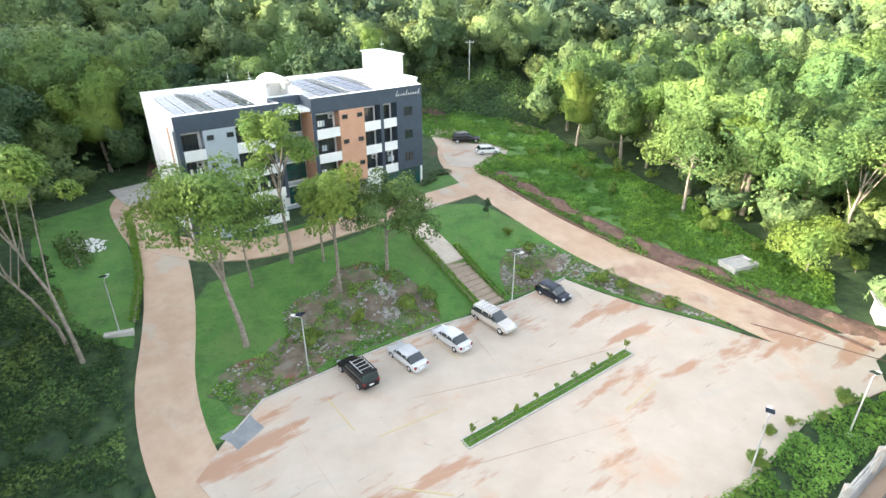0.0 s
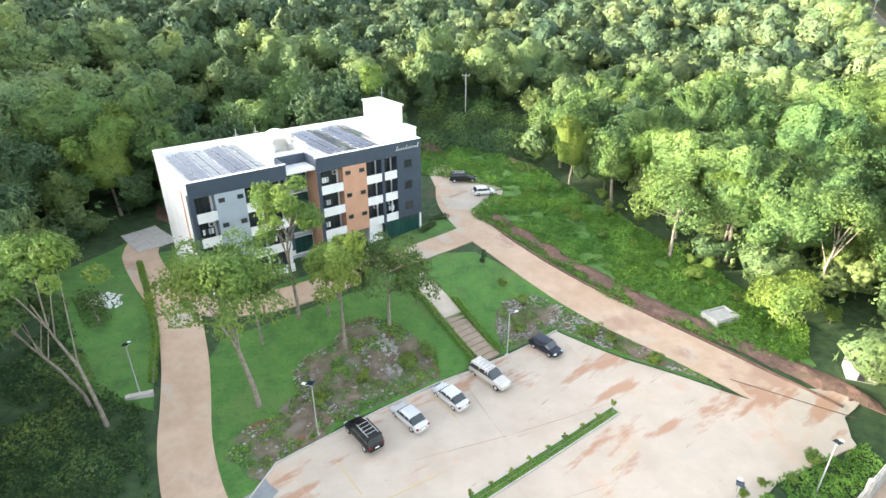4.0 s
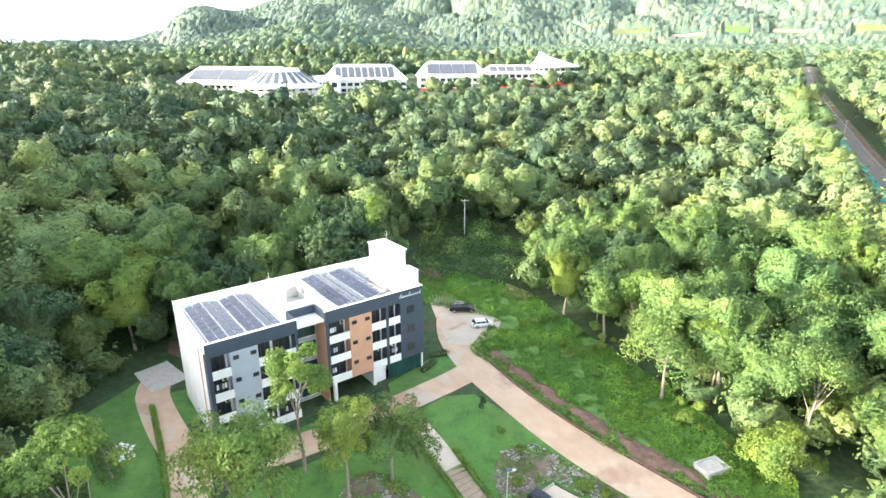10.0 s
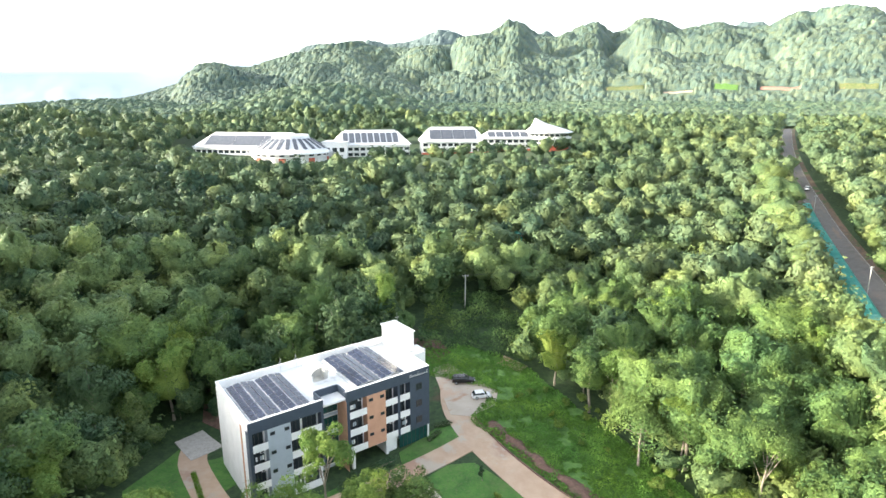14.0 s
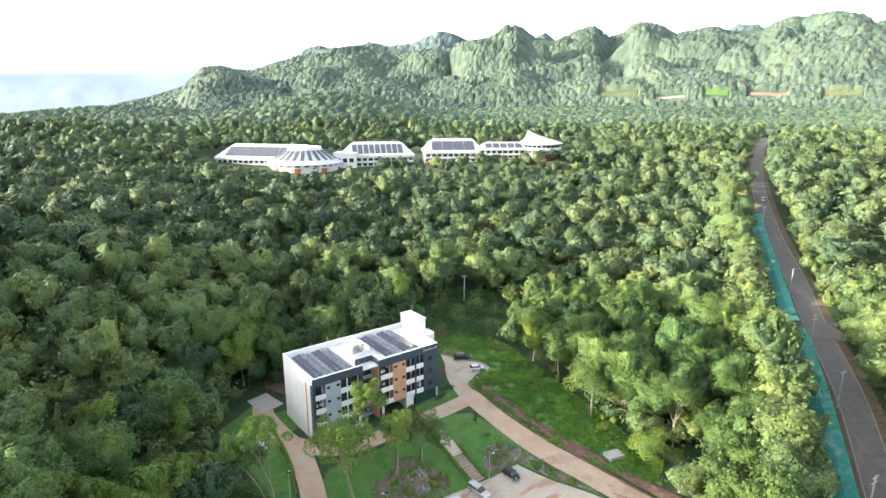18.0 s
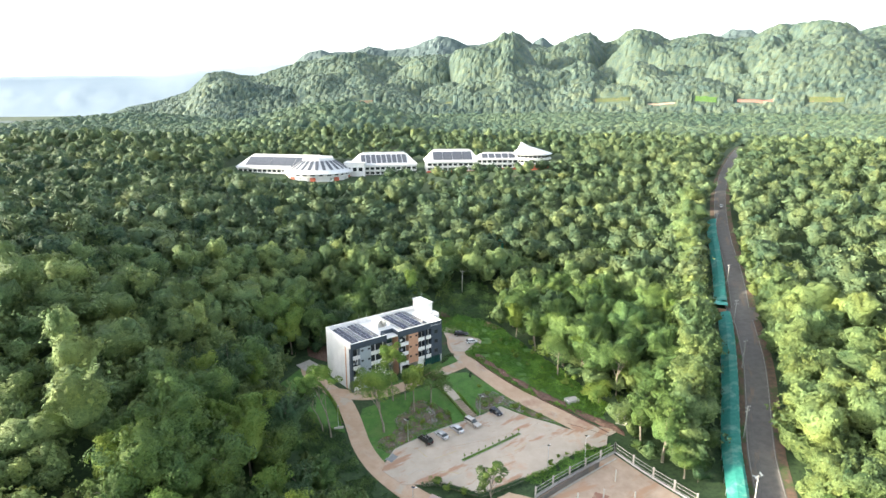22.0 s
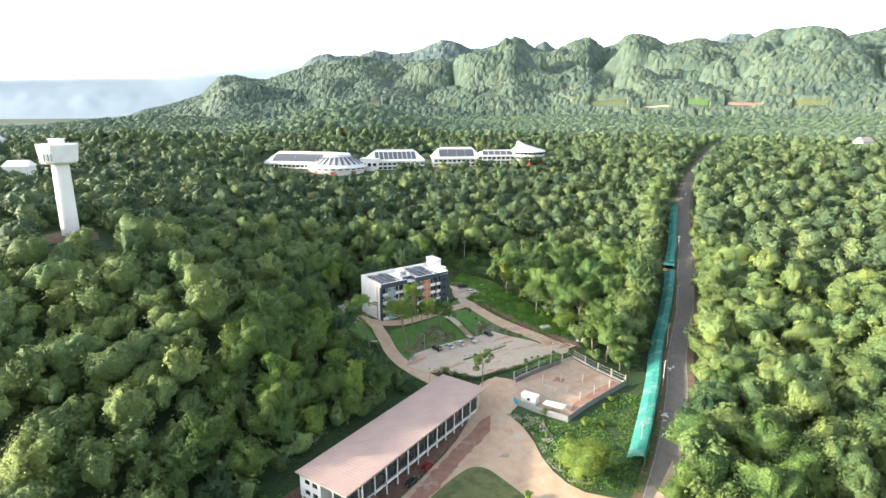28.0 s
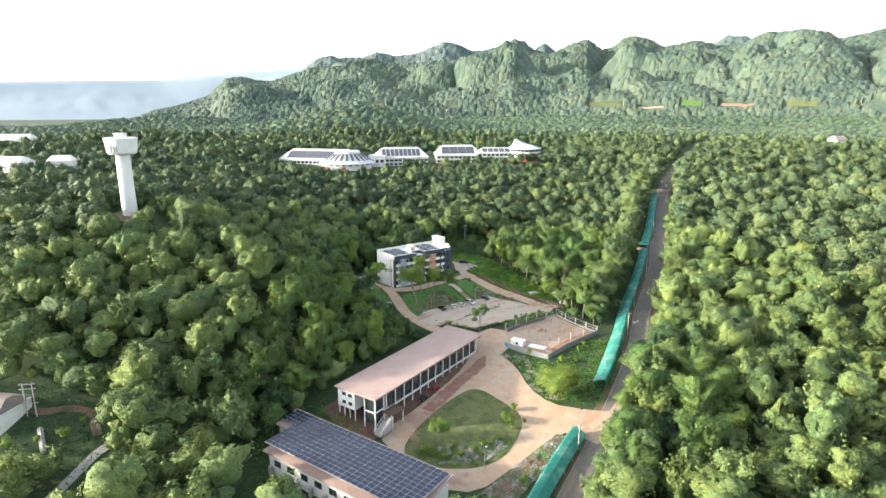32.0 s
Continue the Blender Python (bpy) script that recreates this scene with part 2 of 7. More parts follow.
def overlay(m, colour, scale, at, soft=0.08, turn=0.0, amount=1.0, detail=5):
    """Another layer of stain over a material: noise stretched by scale (per metre, x and y) and turned."""
    nt = m.node_tree
    b = nt.nodes["Principled BSDF"]
    under = b.inputs["Base Color"].links[0].from_socket
    tc = nt.nodes.new("ShaderNodeTexCoord")
    mp = nt.nodes.new("ShaderNodeMapping")
    mp.vector_type = "TEXTURE"
    mp.inputs["Rotation"].default_value[2] = radians(turn)
    mp.inputs["Scale"].default_value = (1 / scale[0], 1 / scale[1], 1 / scale[0])
    nt.links.new(tc.outputs["Object"], mp.inputs["Vector"])
    n = nt.nodes.new("ShaderNodeTexNoise")
    n.inputs["Scale"].default_value, n.inputs["Detail"].default_value, n.inputs["Roughness"].default_value = 1.0, detail, 0.62
    nt.links.new(mp.outputs[0], n.inputs["Vector"])
    rr = nt.nodes.new("ShaderNodeMapRange")
    rr.inputs["From Min"].default_value, rr.inputs["From Max"].default_value, rr.inputs["To Max"].default_value = at, at + soft, amount
    nt.links.new(n.outputs[0], rr.inputs["Value"])
    mx = nt.nodes.new("ShaderNodeMix")
    mx.data_type = "RGBA"
    nt.links.new(rr.outputs[0], mx.inputs["Factor"])
    nt.links.new(under, mx.inputs[6])
    mx.inputs[7].default_value = (*colour, 1)
    nt.links.new(mx.outputs[2], b.inputs["Base Color"])


overlay(M["lot_concrete"], (0.36, 0.20, 0.12), (0.06, 0.22), 0.56, 0.05, 35, 0.85)       # soil washed along the slope
overlay(M["lot_concrete"], (0.40, 0.37, 0.32), (0.05, 0.30), 0.58, 0.10, 20, 0.8)        # bleached streaks
overlay(M["lot_concrete"], (0.17, 0.14, 0.115), (0.18, 1.6), 0.66, 0.05, 38, 0.55)       # tyre marks
overlay(M["lot_concrete"], (0.17, 0.14, 0.115), (0.9, 0.25), 0.69, 0.04, 75, 0.5)
overlay(M["laterite_concrete"], (0.33, 0.175, 0.12), (0.09, 0.09), 0.55, 0.08, 0, 0.7)
overlay(M["laterite_concrete"], (0.43, 0.38, 0.31), (0.14, 0.14), 0.58, 0.06, 0, 0.8)
overlay(M["lawn"], (0.036, 0.100, 0.018), (0.35, 0.35), 0.52, 0.12, 0, 0.7)
overlay(M["lawn"], (0.095, 0.16, 0.04), (0.08, 0.08), 0.54, 0.12, 0, 0.7)
overlay(M["lawn"], (0.10, 0.15, 0.05), (2.2, 2.2), 0.56, 0.06, 0, 0.7)
overlay(M["lawn"], (0.026, 0.08, 0.014), (3.0, 3.0), 0.57, 0.06, 0, 0.5)
overlay(M["bed"], (0.17, 0.155, 0.13), (0.5, 0.5), 0.57, 0.05, 0, 0.8)
overlay(M["bed"], (0.16, 0.075, 0.045), (0.3, 0.3), 0.58, 0.06, 0, 0.9)
overlay(M["sand"], (0.40, 0.24, 0.15), (0.06, 0.25), 0.55, 0.08, 30, 0.8)
overlay(M["pink_roof"], (0.30, 0.22, 0.20), (1.2, 0.03), 0.55, 0.10, 55.7, 0.6)
overlay(M["roof_white"], (0.45, 0.44, 0.41), (0.4, 0.4), 0.58, 0.12, 0, 0.6)
overlay(M["white_wall"], (0.55, 0.54, 0.50), (1.5, 1.5), 0.62, 0.12, 0, 0.5)
overlay(M["asphalt"], (0.24, 0.17, 0.12), (0.05, 0.3), 0.57, 0.08, 65, 0.7)
overlay(M["dry_lawn"], (0.055, 0.085, 0.025), (0.3, 0.3), 0.5, 0.1, 0, 0.8)


# ---- mesh helpers ----
def part(name, bm, mat, parent=None, label="", smooth=False):
    me = bpy.data.meshes.new(name)
    bm.normal_update()
    bm.to_mesh(me)
    bm.free()
    if smooth:
        me.polygons.foreach_set("use_smooth", [True] * len(me.polygons))
    me.materials.append(mat)
    ob = new(name, me)
    if parent is not None:
        ob.parent = parent
    if label:
        ob["label"] = label
    return ob


def shared(name, me, parent, m):
    ob = new(name, me)
    ob.parent = parent
    ob.matrix_basis = m
    return ob


def thing(name, m, label, category, group="", kind=""):
    ob = new(name)
    ob.empty_display_size = 0.2
    ob.matrix_world = m
    return tagged(ob, label, category, group, kind)


def box(bm, x0, y0, z0, x1, y1, z1, bevel=0.0):
    g = bmesh.ops.create_cube(bm, size=1, matrix=Matrix.LocRotScale(((x0 + x1) / 2, (y0 + y1) / 2, (z0 + z1) / 2), None, (x1 - x0, y1 - y0, z1 - z0)))
    if bevel:
        es = list({e for v in g["verts"] for e in v.link_edges})
        bmesh.ops.bevel(bm, geom=es, offset=bevel, segments=2, affect="EDGES", profile=0.5)
    return g["verts"]


def boxes(*rows, bevel=0.0):
    bm = bmesh.new()
    for r in rows:
        box(bm, *r, bevel=bevel)
    return bm


def tube(bm, pts, radii, sides=8):
    """A tapered limb along pts."""
    rings = []
    for i, p in enumerate(pts):
        p = Vector(p)
        a = Vector(pts[max(i - 1, 0)])
        b = Vector(pts[min(i + 1, len(pts) - 1)])
        d = (b - a).normalized()
        s = d.cross(Vector((0.3, 1, 0.1))).normalized()
        t = d.cross(s)
        r = radii[i]
        rings.append([bm.verts.new(p + (s * math.cos(k * math.tau / sides) + t * math.sin(k * math.tau / sides)) * r) for k in range(sides)])
    for a, b in zip(rings, rings[1:]):
        for k in range(sides):
            bm.faces.new((a[k], a[(k + 1) % sides], b[(k + 1) % sides], b[k]))
    bm.faces.new(rings[0][::-1])
    bm.faces.new(rings[-1])
    return bm


def lathe(rings, sides=16):
    """Level rings (x, y, z, radius) joined one above the other."""
    bm = bmesh.new()
    rows = [[bm.verts.new((x + r * math.cos(k * math.tau / sides), y + r * math.sin(k * math.tau / sides), z)) for k in range(sides)] for x, y, z, r in rings]
    for a, b in zip(rows, rows[1:]):
        for k in range(sides):
            bm.faces.new((a[k], a[(k + 1) % sides], b[(k + 1) % sides], b[k]))
    bm.faces.new(rows[0][::-1])
    bm.faces.new(rows[-1])
    return bm


def cyl(x, y, z0, z1, r0, r1=None, sides=12):
    return tube(bmesh.new(), [(x, y, z0), (x, y, z1)], [r0, r0 if r1 is None else r1], sides)


# ---- the lie of the land: heights in metres at a few places of the plan ----
LOT = [(0, 48, 0.0), (17, 44, 0.2), (-10, 33, -0.3), (28, 50, 0.6), (14, 27, -0.6), (1, 62, 2.7), (-2, 84, 4.2), (-30, 62, 3.2), (-52, 83, 2.3), (9, 97, 4.2), (31, 68, 1.6), (44, 52, 0.0), (-28, 47, 1.4), (-22, 28, -0.6), (6, 55, 0.1), (14, 58.5, 0.6)]
YARD = [(-6, 17, -2.6), (2, -14, -6.4), (-34, -38, -8.6), (0, 4, -5.6), (22, -36, -8.6), (17, 7, -3.3), (46, 30, -1.6), (54, 17, -1.6), (-50, -60, -12.5)]
LANE = [(78, 42, 1.5), (104, 113, 9.5), (150, 220, 25), (38, -46, -9.3), (12, -95, -14)]
WOOD = [(-160, 76, 36), (-95, 42, 20), (-56, 26, 7.5), (-76, 10, 14), (-108, 14, 17), (-62, -24, -2), (-88, -42, -2), (-130, -60, -2), (5, 142, 8), (68, 167, 7), (0, 250, 20), (-70, 330, 25), (80, 430, 36), (160, 60, 14), (180, -20, 8), (260, 260, 36), (-280, 280, 34), (-300, 60, 30), (320, 60, 26), (0, -200, -18)]
HEIGHTS = np.array(LOT + YARD + LANE + WOOD, float)
DIST = np.sqrt(((HEIGHTS[:, None, :2] - HEIGHTS[None, :, :2]) ** 2).sum(2) + 100.0)
WEIGHT = np.linalg.solve(DIST, HEIGHTS[:, 2] - 8.0)
def smooth(a, b, v):
    k = np.clip((v - a) / (b - a), 0, 1)
    return k * k * (3 - 2 * k)


def ground(x, y):
    x, y = np.asarray(x, float), np.asarray(y, float)
    d = np.sqrt((x[..., None] - HEIGHTS[:, 0]) ** 2 + (y[..., None] - HEIGHTS[:, 1]) ** 2 + 100.0)
    near = 8.0 + d @ WEIGHT
    r = np.hypot(x, y - 100.0)
    az = np.degrees(np.arctan2(x, y + 130.0))
    far = 42.0 - 30 * smooth(60, 120, np.abs(az)) + 22 * smooth(780, 1250, r) * smooth(-20, -6, az)
    for bx, by, bh, bw in ((-147, 738, 40, 95), (-360, 470, 16, 60), (-520, 900, 22, 120), (260, 900, 14, 160)):
        far = far + bh * np.exp(-((x - bx) ** 2 + (y - by) ** 2) / (2 * bw * bw))
    k = smooth(330.0, 680.0, r)
    return near * (1 - k) + far * k


def gz(x, y):
    return float(ground(x, y))


def inside(poly, x, y):
    x, y = np.asarray(x, float), np.asarray(y, float)
    c = np.zeros(x.shape, bool)
    for (xa, ya), (xb, yb) in zip(poly, poly[1:] + poly[:1]):
        if ya != yb:
            c ^= ((ya > y) != (yb > y)) & (x < (xb - xa) * (y - ya) / (yb - ya) + xa)
    return c


def curve_through(pts, step=2.0, closed=False):
    """A smooth line through the corner points of the plan."""
    p = [np.array(q, float) for q in pts]
    n = len(p)
    out = []
    for i in range(n if closed else n - 1):
        g = lambda k: p[k % n] if closed else p[min(max(k, 0), n - 1)]
        a, b, c, d = g(i - 1), g(i), g(i + 1), g(i + 2)
        m = max(2, int(np.linalg.norm(c - b) / step))
        for t in np.arange(m) / m:
            out.append(0.5 * (2 * b + (c - a) * t + (2 * a - 5 * b + 4 * c - d) * t * t + (3 * b - a - 3 * c + d) * t ** 3))
    if not closed:
        out.append(p[-1])
    return [tuple(q) for q in out]


def drape(name, poly, lift, mat, label="", category="", kind="structure", cell=3.0, deep=0.35):
    """A sheet with a skirt that lies on the land inside an outline."""
    bm = bmesh.new()
    bm.faces.new([bm.verts.new((x, y, 0)) for x, y in poly])
    xs, ys = [p[0] for p in poly], [p[1] for p in poly]
    for axis, lo, hi in ((0, min(xs), max(xs)), (1, min(ys), max(ys))):
        v = lo + cell
        while v < hi:
            co, no = [0, 0, 0], [0, 0, 0]
            co[axis], no[axis] = v, 1
            bmesh.ops.bisect_plane(bm, geom=bm.verts[:] + bm.edges[:] + bm.faces[:], plane_co=co, plane_no=no, dist=1e-4)
            v += cell
    bmesh.ops.triangulate(bm, faces=[f for f in bm.faces if len(f.verts) > 4])
    rim = [e for e in bm.edges if e.is_boundary]
    g = bmesh.ops.extrude_edge_only(bm, edges=rim)
    low = {v for v in g["geom"] if isinstance(v, bmesh.types.BMVert)}
    for v in bm.verts:
        v.co.z = gz(v.co.x, v.co.y) + (lift - deep if v in low else lift)
    bmesh.ops.recalc_face_normals(bm, faces=bm.faces)
    if sum(f.normal.z * f.calc_area() for f in bm.faces) < 0:
        bmesh.ops.reverse_faces(bm, faces=bm.faces)
    ob = part(name, bm, mat)
    return tagged(ob, label, category or name.replace("_", " "), kind=kind)


def strip(name, line, width, lift, mat, label="", category="", kind="structure", deep=0.35, shift=0.0):
    """A band of even width along a line, on the land."""
    bm = bmesh.new()
    rows = []
    n = len(line)
    for i, (x, y) in enumerate(line):
        xa, ya = line[max(i - 1, 0)]
        xb, yb = line[min(i + 1, n - 1)]
        d = math.hypot(xb - xa, yb - ya) or 1
        nx, ny = -(yb - ya) / d, (xb - xa) / d
        row = []
        for k in (-0.5, -0.5, -0.17, 0.17, 0.5, 0.5):
            px, py = x + nx * (width * k + shift), y + ny * (width * k + shift)
            edge = len(row) in (0, 5)
            row.append(bm.verts.new((px, py, gz(px, py) + lift - (deep if edge else 0))))
        rows.append(row)
    for a, b in zip(rows, rows[1:]):
        for k in range(5):
            bm.faces.new((a[k + 1], a[k], b[k], b[k + 1]))
    for r, flip in ((rows[0], 1), (rows[-1], -1)):
        bm.faces.new(r[::flip])
    bmesh.ops.recalc_face_normals(bm, faces=bm.faces)
    if sum(f.normal.z * f.calc_area() for f in bm.faces) < 0:
        bmesh.ops.reverse_faces(bm, faces=bm.faces)
    return tagged(part(name, bm, mat), label, category or name.replace("_", " "), kind=kind)


# ---- the plan: outlines in metres ----
LOT_EDGE = [(-17.5, 34), (-16, 37.8), (-10, 42.6), (-0.6, 49.2), (5, 53.4), (14, 58.6), (21, 53), (30.5, 47.4), (36, 45), (40.5, 44.4), (40.5, 41), (30, 36.2), (22, 29.5), (5.5, 22.4), (-2, 25.6), (-8, 25.4), (-13, 25.2), (-18.5, 30)]
LOOP_WEST = [(-48.5, 84), (-46.5, 77), (-40, 67.5), (-33.5, 59.5), (-29.6, 52), (-27.2, 46), (-25, 40), (-21.8, 34), (-17.5, 28.5), (-11.5, 23), (-4, 18), (4, 13.5), (11, 5)]
ROAD_EAST = [(1.5, 104), (1.5, 95), (3.0, 88), (6.5, 80), (13, 71), (24, 59.5), (34, 49.5), (40, 44)]
DRIVE_FRONT = [(-36, 63), (-29, 61), (-22, 62), (-14, 66.5), (-6, 72), (0, 77), (5, 82)]
LANE_LINE = [(4, -110), (24, -72), (38, -48), (46, -34), (57, -14), (69, 12), (77.5, 34), (89, 58), (99, 80), (112, 114), (127, 150), (150, 212), (186, 290), (240, 390), (330, 540), (480, 760)]
YARD_EDGE = [(9, 16), (13.5, 5), (19.5, -6), (22, -19), (28, -28), (37, -31), (45, -33), (48, -37), (35, -43), (28, -42), (12, -57), (2, -66), (-8, -64), (-12, -60), (-21, -50), (-27, -43), (-14, -28), (-2, -9), (2, 4), (3, 12)]
LAWN_YARD = [(4, -17.5), (12, -26), (19, -34.5), (13, -50), (5, -56.5), (-7, -57), (-16, -53.5), (-19.5, -48.5), (-14, -37), (-4, -24)]
PLOT = [(17.5, 20), (41, 37.5), (54, 18), (38, 5.5), (32, 0), (18, 8)]
HALL_O, HALL_A = (6.2, 8.6), 55.7     # front corner at the far end; direction of the long side in degrees
house_angle = 36.7
POLE_SWATH = [(-8, 116), (6, 118), (20, 112), (22, 128), (15, 152), (0, 152), (-6, 134)]
MEADOW = [(4, 88), (11, 79), (22, 65), (33, 56), (42, 52), (46, 60), (40, 70), (34, 82), (26, 96), (18, 112), (6, 120), (-6, 118), (-4, 106), (10, 100)]


def rounded(poly, times=2):
    """The same outline with its corners cut round."""
    for _ in range(times):
        poly = [(a[0] + (b[0] - a[0]) * k, a[1] + (b[1] - a[1]) * k) for a, b in zip(poly, poly[1:] + poly[:1]) for k in (0.25, 0.75)]
    return poly


def distance_to(line, x, y):
    x, y = np.asarray(x, float), np.asarray(y, float)
    best = np.full(x.shape, 1e9)
    for (xa, ya), (xb, yb) in zip(line, line[1:]):
        dx, dy = xb - xa, yb - ya
        k = np.clip(((x - xa) * dx + (y - ya) * dy) / (dx * dx + dy * dy), 0, 1)
        best = np.minimum(best, np.hypot(x - xa - k * dx, y - ya - k * dy))
    return best


# ---- the land, one sheet to the horizon ----
def spread(lo, hi, step, reach):
    v = list(np.arange(lo, hi + step, step))
    d = step
    while v[-1] < reach:
        d *= 1.16
        v.append(v[-1] + d)
    d = step
    while v[0] > -reach:
        d *= 1.16
        v.insert(0, v[0] - d)
    return np.array(v)


gx, gy = np.meshgrid(spread(-75, 125, 2.5, 4700), spread(-75, 130, 2.5, 4700))
gzz = ground(gx, gy) - 0.02
ny_, nx_ = gx.shape
idx = np.arange(nx_ * ny_).reshape(ny_, nx_)
me = bpy.data.meshes.new("ground")
me.from_pydata(np.stack([gx, gy, gzz], -1).reshape(-1, 3).tolist(), [], np.stack([idx[:-1, :-1], idx[:-1, 1:], idx[1:, 1:], idx[1:, :-1]], -1).reshape(-1, 4).tolist())
me.polygons.foreach_set("use_smooth", [True] * len(me.polygons))
me.materials.append(M["undergrowth"])
tagged(new("ground", me), "green undergrowth and reddish soil between the trees", "ground", kind="structure")


def ragged(poly, amp=0.7, step=1.2, seed=1):
    """The same outline with an uneven edge."""
    out = []
    for (xa, ya), (xb, yb) in zip(poly, poly[1:] + poly[:1]):
        n = max(1, int(math.hypot(xb - xa, yb - ya) / step))
        for i in range(n):
            px, py = xa + (xb - xa) * i / n, ya + (yb - ya) * i / n
            v = Vector((px * 0.5, py * 0.5, seed))
            out.append((px + amp * noise.noise(v), py + amp * noise.noise(v + Vector((9, 4, 2)))))
    return out


drape("meadow", ragged(MEADOW, 1.5), 0.05, M["rough_grass"], "rough weedy green meadow beside the drive", "meadow")
drape("lawn", [(-26.4, 54.6), (-27, 48), (-25, 42), (-22, 36.6), (-18.4, 33.2), (-17, 34.4), (-15.6, 38), (-10, 43), (-0.6, 49.6), (5, 53.8), (14, 59), (21, 53.6), (30, 48.2), (26.5, 53.2), (18.5, 61.5), (10, 70), (4.5, 74.6), (0, 73.6), (-5, 69), (-13, 63), (-20, 58.6)], 0.06, M["lawn"], "mown green lawn between drive and car park", "lawn")
drape("lawn", [(-3.5, 74), (0, 76), (2.2, 81.5), (0.5, 86), (-2.5, 85), (-5.5, 81), (-9, 77), (-8, 72.5)], 0.06, M["lawn"], "small curved lawn beside the apartment block", "lawn")
drape("lawn", [(-28.5, 59.3), (-23, 60.3), (-15.5, 64.2), (-9, 69), (-11, 73), (-29, 61)], 0.09, M["lawn"], "narrow lawn in front of the apartment block", "lawn")
drape("lawn", [(-45, 77), (-38, 66.5), (-36, 70), (-41.5, 79)], 0.07, M["lawn"], "strip of lawn beside the block's end wall", "lawn")
drape("lawn", [(-50.6, 82), (-46.6, 74), (-41.4, 65.8), (-35.6, 57.2), (-31.6, 48.5), (-29.6, 43.8), (-36.5, 45), (-45, 54), (-53, 66)], 0.07, M["lawn"], "green lawn outside the curved drive", "lawn")
drape("lawn", rounded(LAWN_YARD), 0.1, M["dry_lawn"], "dry olive lawn in the middle of the turning yard", "lawn")
strip("road", curve_through(LOOP_WEST), 4.9, 0.10, M["laterite_concrete"], "curved concrete drive stained with orange soil", "road")
strip("road", curve_through(ROAD_EAST), 6.0, 0.115, M["laterite_concrete"], "straight concrete drive stained with orange soil", "road")
strip("road", curve_through(DRIVE_FRONT), 4.6, 0.13, M["laterite_concrete"], "orange-stained drive in front of the apartment block", "road")
drape("car_park", LOT_EDGE, 0.145, M["lot_concrete"], "pale concrete car park with red soil stains", "car park")
drape("car_park", [(-3.5, 109), (0, 112), (4.5, 106.5), (11, 99.5), (9.8, 94), (4.6, 89.5), (0.5, 90), (-1, 97)], 0.145, M["lot_concrete"], "small concrete parking bay behind the block", "car park")
drape("car_park", ragged([(32.3, 49.0), (38, 48.6), (44.4, 49.0), (44.6, 46.8), (41.5, 44.6), (40.2, 40.8), (36, 39.2), (33, 44)], 0.25, 1.0, 5), 0.155, M["lot_concrete"], "concrete apron where the drive joins the car park", "car park")
drape("pad", [(-52.5, 83), (-49, 87.5), (-43, 82.5), (-47, 77.5)], 0.16, M["kerb"], "pale concrete pad beside the drive", "pad")
drape("yard", rounded(YARD_EDGE, 1), 0.05, M["laterite_concrete"], "turning yard of concrete and orange dirt", "yard")
drape("yard", ragged([(3, 14), (7, 19.5), (12, 22.5), (17.8, 20.6), (18, 8), (14.5, 3), (9, 6)], 0.4), 0.085, M["laterite_concrete"], "dusty ground between the hall and the plot", "yard")
drape("soil_patch", ragged([(-14, -30), (-2, -11), (6, 2), (9, 4), (8, -4), (0, -16), (-10, -32)], 0.8), 0.115, M["rust_dirt"], "rust red dirt spread along the hall", "soil")
drape("building_plot", PLOT, 0.06, M["sand"], "levelled sandy building plot", "plot")
lane = curve_through(LANE_LINE, 5.0)
strip("verge", lane, 11.0, 0.05, M["verge"], "red soil verge beside the road", "verge")
strip("road", lane, 6.6, 0.12, M["asphalt"], "grey asphalt road through the woods", "road")


# ---- trees ----
def leaf_cloud(seed, n, height, radius, size, blobs=16, top=0.6, flat=0.85, clump=1.0):
    """Corners of n bent leaf sprays set round clumps of a crown: arrays (n, 4, 3)."""
    r = np.random.default_rng(seed)
    cz = height * (1 - top / 2)
    c = r.normal(size=(blobs, 3))
    c /= np.linalg.norm(c, axis=1)[:, None]
    c[:, 2] = np.where(c[:, 2] < -0.35, -c[:, 2], c[:, 2])
    c *= r.uniform(0.35, 0.95, (blobs, 1))
    br = r.uniform(0.19, 0.46, blobs) * radius * clump
    centre = c * np.array([radius, radius, height * top / 2]) + np.array([0, 0, cz])
    mid = np.array([0, 0, cz - height * top * 0.15])
    k = r.choice(blobs, n, p=br ** 2 / (br ** 2).sum())
    d = r.normal(size=(n, 3))
    d /= np.linalg.norm(d, axis=1)[:, None]
    d[:, 2] = np.where(d[:, 2] < -0.7, -d[:, 2], d[:, 2])
    p = centre[k] + d * (br[k] * np.where(r.uniform(0, 1, n) < 0.2, r.uniform(1.0, 1.4, n), r.uniform(0.86, 1.08, n)))[:, None] * np.array([1, 1, flat])
    out = (p - mid) / np.linalg.norm(p - mid, axis=1)[:, None]
    nrm = d * 0.65 + out * 0.6 + r.normal(size=(n, 3)) * 0.45 + np.array([0, 0, 0.2])
    nrm /= np.linalg.norm(nrm, axis=1)[:, None]
    a = np.cross(nrm, r.normal(size=(n, 3)))
    a /= np.linalg.norm(a, axis=1)[:, None]
    b = np.cross(nrm, a)
    s = size * r.uniform(0.65, 1.35, (n, 1))
    q = np.stack([p - a * s * 0.55, p - b * s * 0.46 - nrm * s * 0.14, p + a * s * 0.6, p + b * s * 0.46 - nrm * s * 0.14], 1)
    return q, (centre, br, mid)


